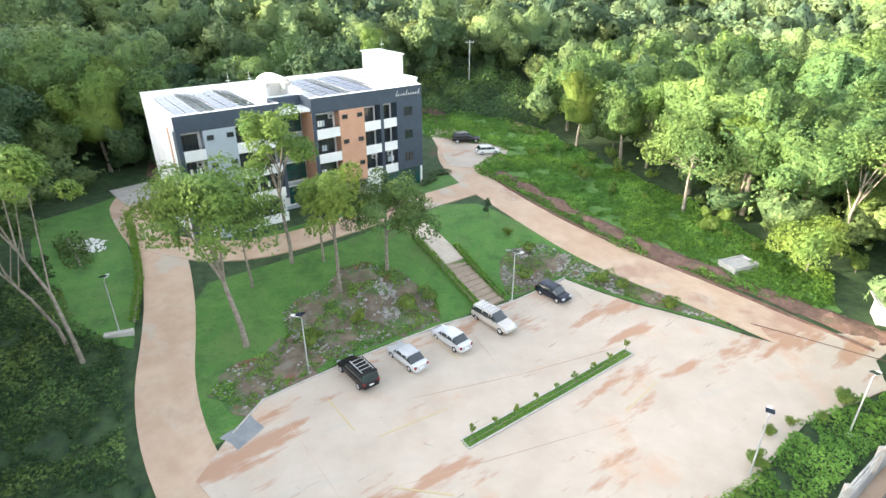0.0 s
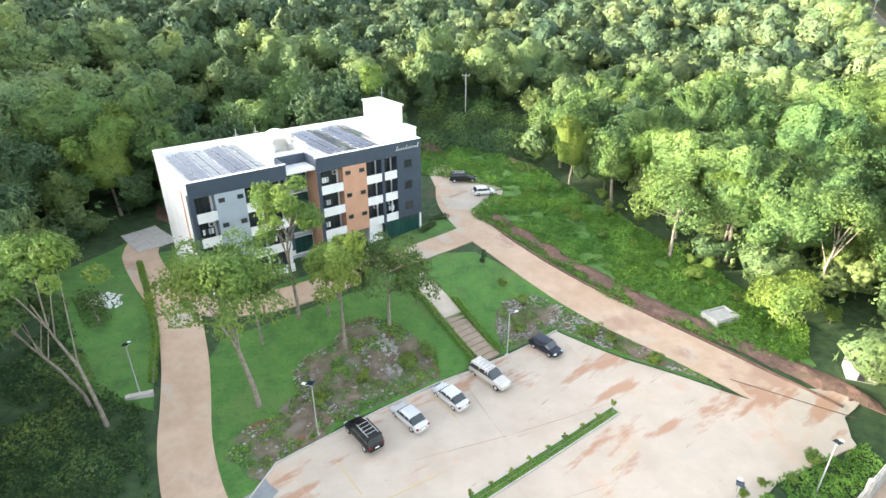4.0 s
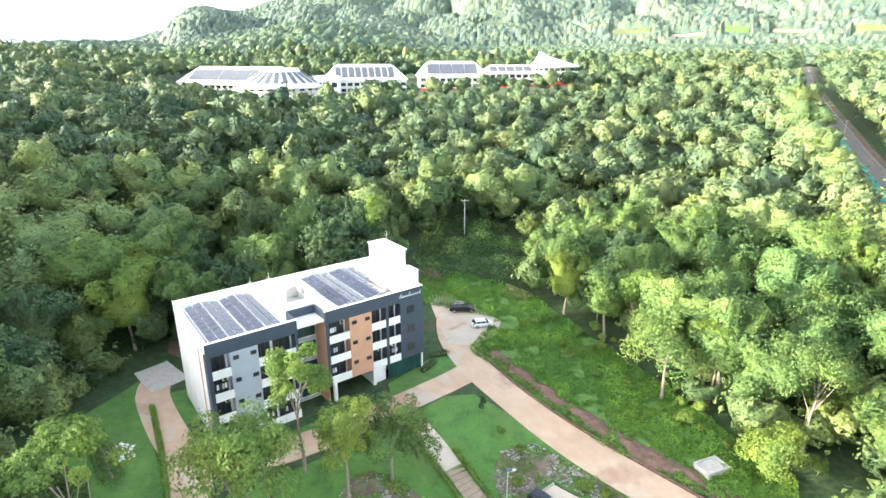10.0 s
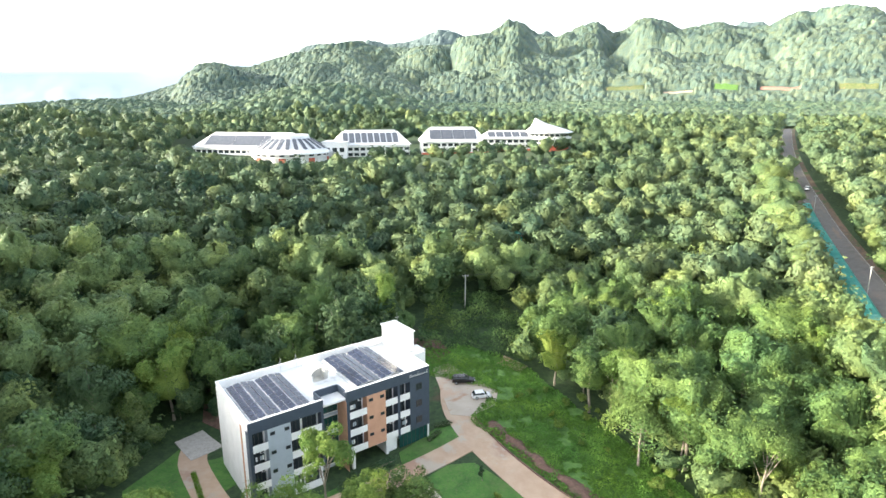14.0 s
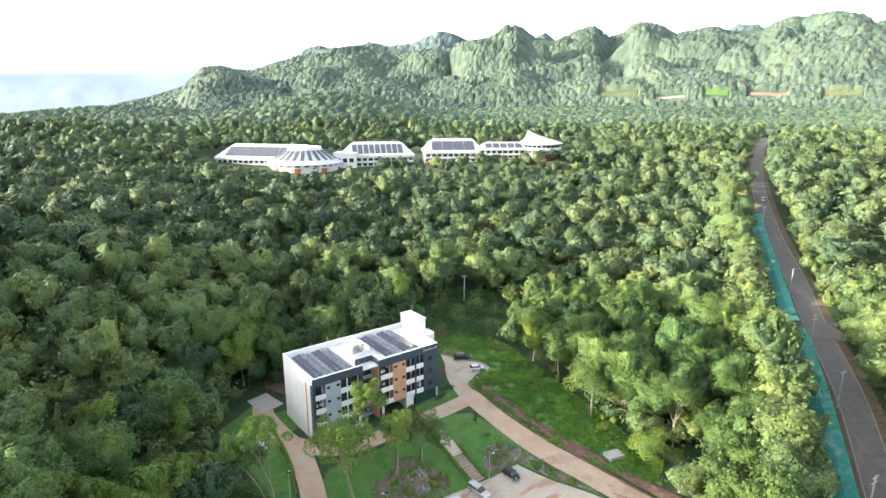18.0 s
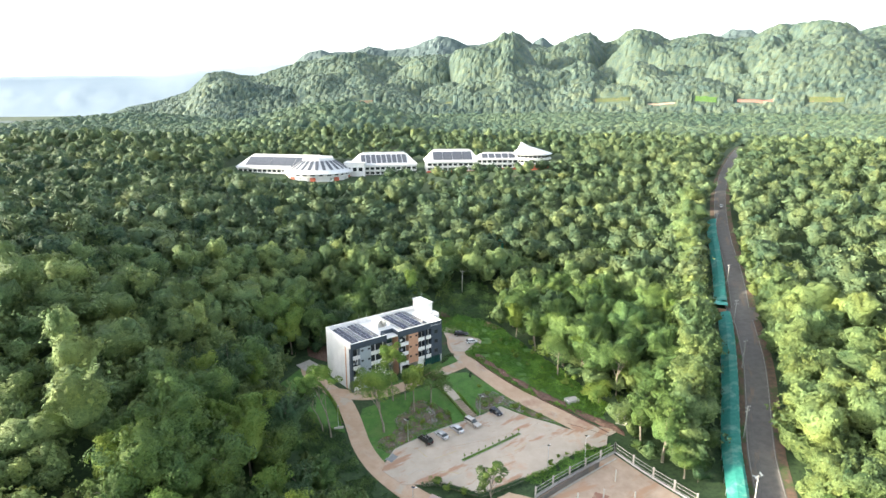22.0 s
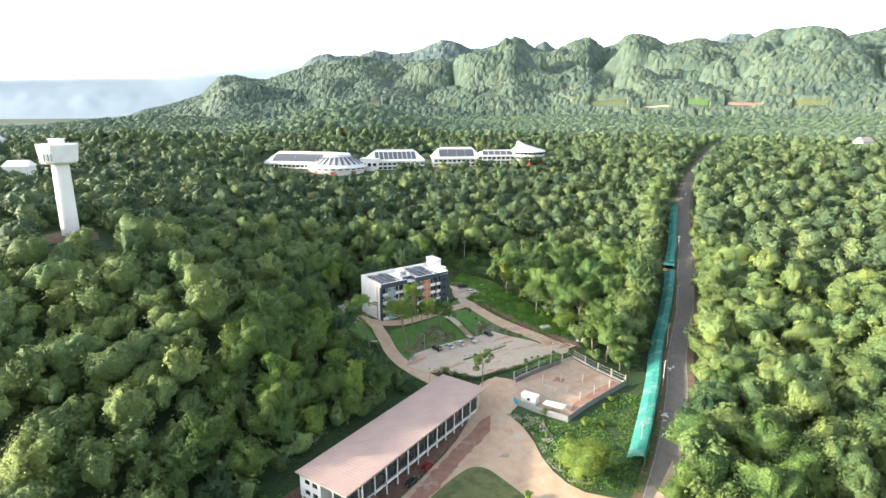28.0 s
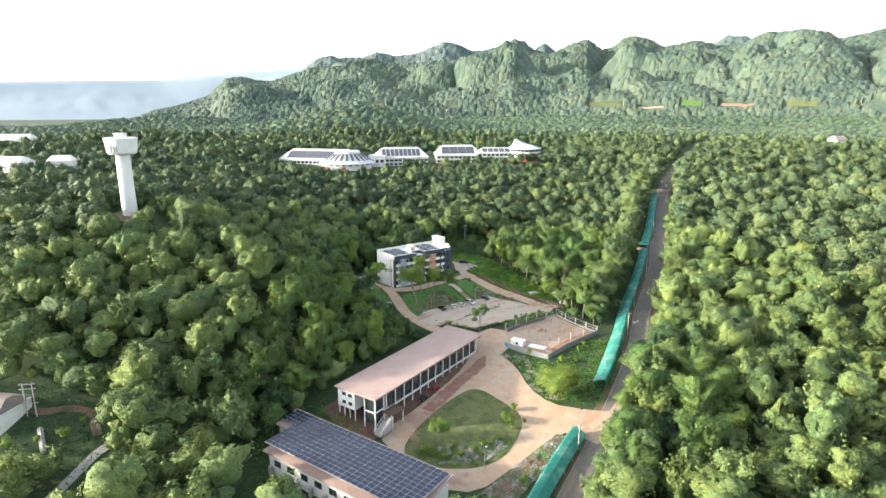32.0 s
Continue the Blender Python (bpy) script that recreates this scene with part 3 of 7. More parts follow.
def crown_shell(blob, across, up, seed=0, fill=0.82, rough=0.05, low=-0.75):
    """The leafy outside of a crown: one shell of lumps on lumps. Corners and faces."""
    centre, br, mid = blob
    r = np.random.default_rng(seed + 17)
    u = np.linspace(0, math.tau, across, endpoint=False)
    v = np.linspace(low, 1.45, up)
    u = u[None] + (np.arange(up) % 2)[:, None] * math.pi / across
    v = v[:, None] + 0 * u
    d = np.stack([np.cos(v) * np.cos(u), np.cos(v) * np.sin(u), np.sin(v)], -1)
    c = centre - mid
    k = r.choice(len(c), len(c) * 3)                       # small lumps riding on the large ones
    off = r.normal(size=(len(k), 3)); off /= np.linalg.norm(off, axis=1)[:, None]
    off[:, 2] = np.abs(off[:, 2])
    c = np.concatenate([c, c[k] + off * br[k][:, None] * 0.72])
    rad = np.concatenate([br, br[k] * r.uniform(0.32, 0.5, len(k))]) * fill
    along_ = np.einsum("ijk,bk->ijb", d, c)
    miss = (c ** 2).sum(1)[None, None] - along_ ** 2
    t = np.where(miss < rad ** 2, along_ + np.sqrt(np.maximum(rad ** 2 - miss, 0)), 0).max(-1)
    mean = np.median(t[t > 0]) if (t > 0).any() else 1.0
    t = np.clip(t, 0.5 * mean, 1.25 * mean) * (1 + r.uniform(-rough, rough, t.shape))
    p = mid + d * t[..., None] + r.normal(size=d.shape) * (rough * 0.5 * mean)
    p[0] = p[0] * (0.5, 0.5, 1.0) + np.array([0.5, 0.5, 0]) * mid
    i = np.arange(across * up).reshape(up, across)
    j = np.roll(i, -1, 1)
    f = np.stack([i[:-1], j[:-1], j[1:], i[1:]], -1).reshape(-1, 4)
    tip = np.stack([i[-1, 0::4][: across // 4], i[-1, 1::4][: across // 4], i[-1, 2::4][: across // 4], i[-1, 3::4][: across // 4]], -1)
    return p.reshape(-1, 3), np.concatenate([f, tip])


def leaf_mesh(name, quads, tone, mat, shell=None, soft=True):
    """Leaf sprays, one quad each, and below them an optional solid shell (corners, faces, tones of the corners)."""
    n = len(quads)
    co, face = quads.reshape(-1, 3), np.arange(n * 4).reshape(-1, 4)
    tones, solid = np.repeat(np.asarray(tone, np.float32), 4), np.zeros(n * 4, np.float32)
    if shell is not None:
        face = np.concatenate([face, shell[1] + len(co)])
        co = np.concatenate([co, shell[0]])
        tones = np.concatenate([tones, np.asarray(shell[2], np.float32)])
        solid = np.concatenate([solid, np.ones(len(shell[0]), np.float32)])
    me = bpy.data.meshes.new(name)
    me.vertices.add(len(co))
    me.vertices.foreach_set("co", np.ascontiguousarray(co.reshape(-1), dtype=np.float32))
    me.loops.add(len(face) * 4)
    me.loops.foreach_set("vertex_index", np.ascontiguousarray(face.reshape(-1), dtype=np.int32))
    me.polygons.add(len(face))
    me.polygons.foreach_set("loop_start", np.arange(0, len(face) * 4, 4, dtype=np.int32))
    me.polygons.foreach_set("loop_total", np.full(len(face), 4, np.int32))
    me.polygons.foreach_set("use_smooth", np.concatenate([np.zeros(n, bool), np.full(len(face) - n, soft)]))
    me.update(calc_edges=True)
    for key, val in (("tone", tones), ("solid", solid)):
        me.attributes.new(key, "FLOAT", "POINT").data.foreach_set("value", np.ascontiguousarray(val, dtype=np.float32))
    me.materials.append(mat)
    return me


def trunk_mesh(seed, height, centres, girth, lean=0.0, limbs=5, fork=0.5):
    r = random.Random(seed)
    bm = bmesh.new()
    top = Vector((lean * height * 0.5, r.uniform(-0.1, 0.1) * height * 0.3, height * 0.72))
    mid = Vector((lean * height * 0.15, r.uniform(-0.4, 0.4), height * 0.36))
    pts = [Vector((0, 0, -0.4)), Vector((lean * height * 0.03, 0, height * 0.12)), mid, (mid + top) / 2 + Vector((r.uniform(-.3, .3), r.uniform(-.3, .3), 0)), top]
    tube(bm, pts, [girth * 1.35, girth, girth * 0.8, girth * 0.55, girth * 0.25], 8)
    order = sorted(centres, key=lambda c: r.random())[:limbs]
    for c in order:
        c = Vector(c)
        k = r.uniform(fork, 0.9)
        i = min(3, int(k * 4))
        a = pts[i].lerp(pts[i + 1], k * 4 - i)
        tube(bm, [a, a.lerp(c, 0.5) + Vector((0, 0, r.uniform(0, 0.06) * height)), c], [girth * 0.42, girth * 0.28, girth * 0.08], 5)
    me = bpy.data.meshes.new("trunk")
    bm.to_mesh(me)
    bm.free()
    me.materials.append(M["bark"])
    return me


def tree_kind(seed, height, radius, leaves, size, mat, girth, blobs=16, top=0.6, lean=0.0, flat=0.85, limbs=6, tone=(0.08, 0.2), clump=1.0, fill=0.74, across=22, up=10):
    """One kind of tree: trunk with limbs, and a crown of leaf sprays over a lumpy shell (none where fill is 0)."""
    q, blob = leaf_cloud(seed, leaves, height, radius, size, blobs, top, flat, clump)
    r = np.random.default_rng(seed + 5)
    shell = None
    if fill:
        sv, sf = crown_shell(blob, across, up, seed, fill)
        sv[:, 0] += lean * height * 0.5 * np.clip(sv[:, 2] / height, 0, 1) ** 1.3
        shell = (sv, sf, np.full(len(sv), sum(tone) / 2 + 0.1) + r.uniform(-0.1, 0.1, len(sv)))
    centres = blob[0]
    q[:, :, 0] += lean * height * 0.5 * np.clip(q[:, :, 2] / height, 0, 1) ** 1.3
    for c in centres:
        c[0] += lean * height * 0.5 * (c[2] / height) ** 1.3
    return trunk_mesh(seed, height, centres, girth, lean, limbs), leaf_mesh("crown", q, r.uniform(*tone, len(q)), mat, shell)


def plant(kind, x, y, scale=1.0, turn=0.0, label="", group="", name="tree", tall=1.0):
    ob = thing(name, Matrix.LocRotScale((x, y, gz(x, y)), Euler((0, 0, turn)), (scale, scale, scale * tall)), label, name.replace("_", " "), group)
    shared("trunk", kind[0], ob, Matrix())
    shared("crown", kind[1], ob, Matrix())
    return ob


# ---- the apartment block ----
block = thing("apartment_block", pose(-30.3, 62.3, 3.7, 0, 0, house_angle), "four-storey navy, grey and orange apartment block with rooftop solar panels", "house")
FLOORS = (3.6, 6.9, 10.2)
for b in ((0.02, 1.5, -0.8, 12.2, 16.8, 13.6), (16.42, 1.5, 3.45, 33.2, 16.8, 13.6), (12.2, 3.5, -0.8, 16.42, 16.8, 13.6), (16.42, 4.5, -0.8, 24, 16.8, 3.45), (24, 0.6, -0.8, 26.4, 16.8, 3.45), (26.4, 3.0, -0.8, 33.2, 16.8, 3.45), (33.2, 6.0, -0.8, 36.6, 16.8, 13.6)):
    part("wall", boxes(b), M["white_wall"], block, "white rendered wall")
part("roof", boxes((0.2, 0.3, 13.6, 33.0, 16.6, 13.95), (33.0, 6.2, 13.6, 36.4, 16.6, 13.95)), M["roof_white"], block, "flat white roof slab")
for b in ((0, 0.3, 13.6, 0.3, 16.8, 15.2), (0.3, 16.5, 13.6, 36.6, 16.8, 15.2), (32.9, 0.3, 13.6, 33.2, 6.3, 15.2), (33.2, 6.0, 13.6, 36.6, 6.3, 15.0), (36.3, 6.3, 13.6, 36.6, 16.5, 15.0)):
    part("parapet", boxes(b), M["white_wall"], block, "white roof parapet")
for b in ((-0.02, -0.06, 13.25, 12.2, 0.3, 15.2), (16.4, -0.06, 13.25, 33.22, 0.3, 15.2), (12.2, 3.3, 13.4, 16.42, 3.6, 15.2), (12.0, 0.3, 13.6, 12.25, 3.3, 15.2), (16.36, 0.3, 13.6, 16.6, 3.3, 15.2)):
    part("parapet", boxes(b), M["navy_wall"], block, "navy blue front parapet")
for b in ((-0.05, -0.1, 15.2, 12.3, 0.34, 15.26), (16.3, -0.1, 15.2, 33.27, 0.34, 15.26), (-0.05, 0.34, 15.2, 0.34, 16.85, 15.26), (0.34, 16.46, 15.2, 36.65, 16.85, 15.26), (32.86, 0.34, 15.2, 33.27, 6.3, 15.26)):
    part("coping", boxes(b), M["roof_white"], block, "white coping on the parapet")
part("front_panel", boxes((2.9, -0.02, -0.8, 6.6, 1.5, 13.25), bevel=0.02), M["grey_wall"], block, "pale blue-grey front panel")
part("front_panel", boxes((20.2, -0.08, 3.3, 23.9, 1.5, 13.25), bevel=0.02), M["orange_wall"], block, "orange front panel")
part("front_panel", boxes((29.0, -0.1, 3.4, 33.25, 1.5, 13.25), bevel=0.02), M["navy_wall"], block, "navy blue front wall")
part("side_wall", boxes((16.36, 0.02, -0.8, 16.42, 3.48, 13.4)), M["orange_wall"], block, "orange return wall")
part("stripe", boxes((-0.04, 3.4, -0.8, 0.02, 4.1, 13.3)), M["orange_wall"], block, "orange upright stripe on the end wall")
for x0, x1, z0 in ((-0.02, 0.5, -0.8), (11.8, 12.22, 3.0), (16.4, 16.9, 3.0), (26.4, 26.9, 3.0)):
    part("fin", boxes((x0, -0.06, z0, x1, 1.5, 13.25), bevel=0.02), M["navy_wall"], block, "navy blue upright fin")
for x0 in (17.2, 23.9):
    part("column", boxes((x0, 0.1, -0.8, x0 + 0.5, 0.6, 3.4), bevel=0.02), M["white_wall"], block, "white porch column")
part("porch_floor", boxes((16.6, -0.6, -0.8, 24.6, 4.5, 0.05)), M["kerb"], block, "pale porch floor")


def glass_unit(parent, x0, x1, y, z0, z1, mat, cols=2, rows=1, name="window"):
    """A framed window in a wall that faces the front."""
    t = 0.06
    xs = [x0 + (x1 - x0) * i / cols + o for i in range(cols + 1) for o in (-t / 2, t / 2)]
    zs = [z0 + (z1 - z0) * j / rows + o for j in range(rows + 1) for o in (-t / 2, t / 2)]
    bm = bmesh.new()
    g = [[bm.verts.new((a, y - 0.08, c)) for a in xs] for c in zs]
    fs = [bm.faces.new((g[j][i], g[j][i + 1], g[j + 1][i + 1], g[j + 1][i])) for j in range(len(zs) - 1) for i in range(len(xs) - 1) if i % 2 == 0 or j % 2 == 0]
    deep = bmesh.ops.extrude_face_region(bm, geom=fs)
    bmesh.ops.translate(bm, vec=(0, 0.11, 0), verts=[v for v in deep["geom"] if isinstance(v, bmesh.types.BMVert)])
    bmesh.ops.recalc_face_normals(bm, faces=bm.faces)
    ob = part(name, bm, M["frame_dark"], parent, "dark metal frame")
    for i in range(cols):
        a, b = x0 + (x1 - x0) * i / cols + t / 2, x0 + (x1 - x0) * (i + 1) / cols - t / 2
        part("pane", boxes((a, y - 0.03, z0 + t / 2, b, y + 0.01, z1 - t / 2)), mat, ob)
    return ob


def ac_unit(parent, x, y, z):
    ob = part("air_conditioner", boxes((x, y, z, x + 0.85, y + 0.32, z + 0.6), bevel=0.03), M["white_paint"], parent, "white outdoor air conditioner")
    part("fan_grille", tube(bmesh.new(), [(x + 0.32, y - 0.015, z + 0.3), (x + 0.32, y + 0.01, z + 0.3)], [0.23, 0.23], 14), M["frame_dark"], ob)


rb = random.Random(8)
for x0, x1, floors in ((0.5, 2.9, (0.15,) + FLOORS), (6.6, 9.0, (0.15,) + FLOORS), (9.0, 11.8, (0.15,) + FLOORS), (16.9, 20.2, FLOORS), (23.9, 26.4, FLOORS), (26.9, 29.0, FLOORS)):
    for z in floors:
        bal = part("balcony", boxes((x0, 0.0, z - 0.25, x1, 1.5, z)), M["white_wall"], block, "white recessed balcony")
        part("balcony_front", boxes((x0, -0.04, z - 0.3, x1, 0.08, z + 0.95), bevel=0.015), M["white_wall"], bal, "white balcony parapet")
        glass_unit(bal, x0 + 0.1, x1 - 0.35, 1.46, z + 0.02, z + 2.45, M["glass_dark"], 3, 1, "balcony_door")
        if rb.random() < 0.45:
            ac_unit(bal, x1 - 1.0, 1.1, z + 1.9)
        if rb.random() < 0.4:
            for k in range(rb.randint(2, 4)):
                xx = x0 + 0.4 + 0.35 * k
                part("laundry", boxes((xx, 0.5, z + 1.2, xx + 0.28, 0.53, z + 1.95)), M[rb.choice(("white_paint", "frame_dark", "grey_wall"))], bal, "hanging laundry")
        part("railing", boxes((x0, 0.0, z + 1.05, x1, 0.04, z + 1.1)), M["frame_dark"], bal, "thin dark handrail")
for z in (0.3,) + FLOORS:
    glass_unit(block, 13.5, 16.2, 3.44, z + 0.35, z + 2.7, M["glass_green"], 3, 2)
    part("sill_band", boxes((12.25, 3.3, z - 0.35, 16.3, 3.5, z + 0.05)), M["grey_wall"], block, "grey floor band")
for z in FLOORS:
    glass_unit(block, 30.3, 31.5, -0.12, z + 1.0, z + 2.2, M["glass_dark"], 2, 1)
    for x0 in (3.3, 5.6):
        glass_unit(block, x0, x0 + 0.7, -0.06, z + 1.9, z + 2.4, M["glass_dark"], 1, 1)
    for x0 in (20.6, 22.8):
        glass_unit(block, x0, x0 + 0.7, -0.12, z + 1.9, z + 2.4, M["glass_dark"], 1, 1)
glass_unit(block, 26.7, 33.0, 0.3, 0.35, 3.35, M["glass_green"], 7, 1)
part("plinth", boxes((24.2, -0.1, -0.8, 33.3, 1.0, 0.32)), M["white_wall"], block, "white plinth under the shop window")
part("wall", boxes((32.95, 0.0, 0.3, 33.2, 3.0, 3.4)), M["white_wall"], block, "white corner pier")
glass_unit(block, 18.2, 22.6, 4.42, 0.1, 2.7, M["glass_dark"], 4, 1)
# writing over the navy wall that cannot be read: plain bars
for i, w in enumerate((0.5, 0.25, 0.25, 0.3, 0.25, 0.3, 0.25, 0.3, 0.25, 0.35)):
    x0 = 28.9 + i * 0.4
    hi = 0.62 if i in (0, 4, 9) else 0.28
    bm = boxes((x0, -0.13, 14.05, x0 + 0.07, -0.07, 14.05 + hi), (x0, -0.125, 14.05, x0 + w, -0.075, 14.11))
    for v in bm.verts:
        v.co.x += (v.co.z - 14.05) * 0.5
    part("sign_bar", bm, M["white_paint"], block, "white slanting sign stroke")

# roof: two arrays of pitched panels, a stair house, a vaulted hatch and masts
me = bpy.data.meshes.new("solar_panel")
bm = boxes((-0.51, -0.775, 0, 0.51, 0.775, 0.035))
bm.to_mesh(me); bm.free()
me.materials.append(M["panel"])
for ax, ay, rows_ in ((0.9, 1.0, 8), (19.2, 1.6, 8)):
    arr = part("panel_rack", boxes((ax, ay + 0.3, 13.95, ax + 9.8, ay + 0.36, 14.5)), M["aluminium"], block, "aluminium rack of the rooftop solar array")
    part("rack_beam", boxes((ax, ay + 12.4, 13.95, ax + 9.8, ay + 12.46, 14.5)), M["aluminium"], arr)
    for k in range(5):
        part("rack_beam", boxes((ax + 2.45 * k - 0.03, ay, 13.95, ax + 2.45 * k + 0.03, ay + rows_ * 1.68, 14.55 + (0.42 if k % 2 else 0))), M["aluminium"], arr)
    for k in range(4):
        tilt = -1 if k % 2 == 0 else 1
        bm = boxes((ax + 2.45 * k + 0.04, ay - 0.05, 14.5, ax + 2.45 * k + 2.41, ay + rows_ * 1.68 + 0.05, 14.54))
        for v in bm.verts:
            w0 = (v.co.x - ax - 2.45 * k) / 2.45
            v.co.z += 0.4 * (w0 if tilt < 0 else 1 - w0)
        part("under_sheet", bm, M["roof_white"], arr, "white metal sheet below the panel strip")
        for c in range(2):
            xx = ax + 2.45 * k + 0.66 + 1.13 * c
            zz = 14.66 + 0.4 * ((xx - ax - 2.45 * k) / 2.45 if tilt < 0 else 1 - (xx - ax - 2.45 * k) / 2.45)
            for j in range(rows_):
                shared("solar_panel", me, arr, pose(xx, ay + 0.84 + 1.68 * j, zz, 0, 10.5 * tilt, 0))
part("stair_house", boxes((33.2, 9.6, 13.9, 36.4, 16.7, 17.9), (33.0, 9.4, 17.9, 36.6, 16.9, 18.1), (36.6, 7.0, 14.6, 37.4, 10.0, 14.8), bevel=0.03), M["roof_white"], block, "white stair house on the roof")
bm = boxes((13.6, 7.6, 13.9, 13.9, 11.0, 15.72), (16.8, 7.6, 13.9, 17.1, 11.0, 15.72), (13.9, 10.7, 13.9, 16.8, 11.0, 15.72), (13.9, 7.6, 13.9, 16.8, 7.8, 14.5))
prev = None
for i in range(13):
    a = math.pi * i / 12
    ring = [bm.verts.new((15.35 - 1.85 * math.cos(a), yy, 15.7 + 1.3 * math.sin(a) + dz)) for yy, dz in ((7.5, 0), (11.1, 0), (11.1, 0.08), (7.5, 0.08))]
    if prev:
        for k in range(4):
            bm.faces.new((prev[k], prev[(k + 1) % 4], ring[(k + 1) % 4], ring[k]))
    prev = ring
part("roof_hatch", bm, M["roof_white"], block, "white vaulted hatch on the roof")
for x0, y0, h in ((11.5, 16.4, 1.7), (14.5, 16.4, 1.7), (36.9, 16.6, 4.8)):
    part("mast", tube(boxes((x0 - 0.4, y0 - 0.02, 13.9 + h, x0 + 0.4, y0 + 0.02, 13.95 + h)), [(x0, y0, 13.9), (x0, y0, 14.9 + h)], [0.04, 0.03], 6), M["aluminium"], block, "thin aerial mast")

# ---- the long hall on columns ----
hall = thing("hall", pose(HALL_O[0], HALL_O[1], 2.0, 0, 0, HALL_A), "long glazed hall on columns with a dusty pink metal roof", "house")
# local: x runs back along the front from the far end (0) to the near end (-61); y grows away from the yard
part("roof", boxes((-61.5, -1.2, -0.35, 0.8, 15.2, 0.0), bevel=0.03), M["pink_roof"], hall, "dusty pink metal roof")
me = bpy.data.meshes.new("roof_rib")
bm = boxes((-0.03, -1.2, 0, 0.03, 15.2, 0.05)); bm.to_mesh(me); bm.free()
me.materials.append(M["pink_roof"])
roof = hall.children[0]
for i in range(62):
    shared("roof_rib", me, roof, pose(-61 + i, 0, 0, 0, 0, 0))
part("gutter", boxes((-61.6, -1.35, -0.42, 0.9, -1.2, 0.03), (-61.7, -1.35, -0.42, -61.5, 15.3, 0.03), (0.8, -1.2, -0.42, 0.95, 15.3, 0.03)), M["pink_roof"], hall, "dusty pink roof edge")
part("wall", boxes((-61, 7.5, -6.6, -0.2, 14.6, -0.36), (-0.4, 0.6, -6.6, -0.2, 7.5, -0.36)), M["white_wall"], hall, "white rear wall")
part("floor_slab", boxes((-55, 0.1, -7.0, 0.1, 14.7, -6.6)), M["white_wall"], hall, "white floor slab")
part("underfloor_wall", boxes((-54, 9, -12, -0.5, 14.4, -7.0)), M["concrete"], hall, "dim grey wall under the floor")
for i in range(13):
    xx = -2.0 - i * 4.4
    part("column", boxes((xx - 0.14, -0.1, -11.5, xx + 0.14, 0.18, -0.35)), M["white_wall"], hall, "white steel column")
    if i < 12:
        glass_unit(hall, xx - 4.2, xx - 0.2, 0.62, -6.5, -0.9, M["glass_dark"], 2, 2)
for i in (2, 8):
    part("banner", boxes((-2 - i * 4.4 - 2.8, 0.5, -3.6, -2 - i * 4.4 - 1.2, 0.53, -1.0)), M["red_soil"], hall, "brown banner behind the glass")
# glazed stair tower, canopy and outside steps at the near end
for x0, y0 in ((-60.6, -0.4), (-56.6, -0.4), (-60.6, 3.8), (-56.6, 3.8)):
    part("column", boxes((x0 - 0.16, y0 - 0.16, -12, x0 + 0.16, y0 + 0.16, -0.35)), M["white_wall"], hall, "white steel column")
for b in ((-60.7, -0.5, -5.4, -56.5, -0.3, -5.0), (-60.75, -0.29, -5.4, -60.55, 3.8, -5.0), (-60.7, -0.5, -0.9, -56.5, -0.3, -0.4), (-60.75, -0.29, -0.9, -60.55, 3.8, -0.4)):
    part("beam", boxes(b), M["white_wall"], hall, "white frame beam")
glass_unit(hall, -60.3, -56.8, -0.3, -9.2, -5.5, M["glass_dark"], 3, 2)
glass_unit(hall, -60.3, -56.8, -0.3, -4.9, -1.0, M["glass_dark"], 3, 2)
part("end_glass", boxes((-60.6, -0.2, -9.2, -60.55, 3.6, -1.0)), M["glass_dark"], hall, "dark end glazing")
part("canopy", boxes((-57.5, -4.6, -6.3, -51.5, -0.4, -6.05), bevel=0.02), M["red_soil"], hall, "brown entrance canopy")
for x0, y0 in ((-57, -4.2), (-52, -4.2)):
    part("column", boxes((x0 - 0.15, y0 - 0.15, -11.5, x0 + 0.15, y0 + 0.15, -6.3)), M["white_wall"], hall, "white canopy post")
steps = part("outside_stair", boxes((-57.2, -4.2, -10.9, -56.88, -1.6, -7.3)), M["concrete"], hall, "grey concrete stair")
for i in range(18):
    part("step", boxes((-57.2 - 0.32 * i, -4.2, -10.9, -56.88 - 0.32 * i, -1.6, -7.2 - 0.17 * i)), M["concrete"], steps)
for yy in (-4.25, -1.55):
    part("handrail", tube(bmesh.new(), [(-57, yy, -6.1), (-62.6, yy, -9.2)], [0.06, 0.06], 6), M["white_wall"], steps, "white handrail")
    for i in range(7):
        part("baluster", boxes((-57.1 - 0.9 * i, yy - 0.04, -7.4 - 0.48 * i, -57.02 - 0.9 * i, yy + 0.04, -6.15 - 0.5 * i)), M["white_wall"], steps)
for z0 in (-2.6, -5.4):
    for y0 in (8.6, 11.2):
        part("window", boxes((-61.06, y0, z0, -60.98, y0 + 1.5, z0 + 1.1)), M["glass_dark"], hall, "dark end window")
for i in range(4):
    part("post", boxes((-60.8, 7.6 + 2.2 * i, -12, -60.5, 7.9 + 2.2 * i, -6.6)), M["white_wall"], hall, "white under-floor post")

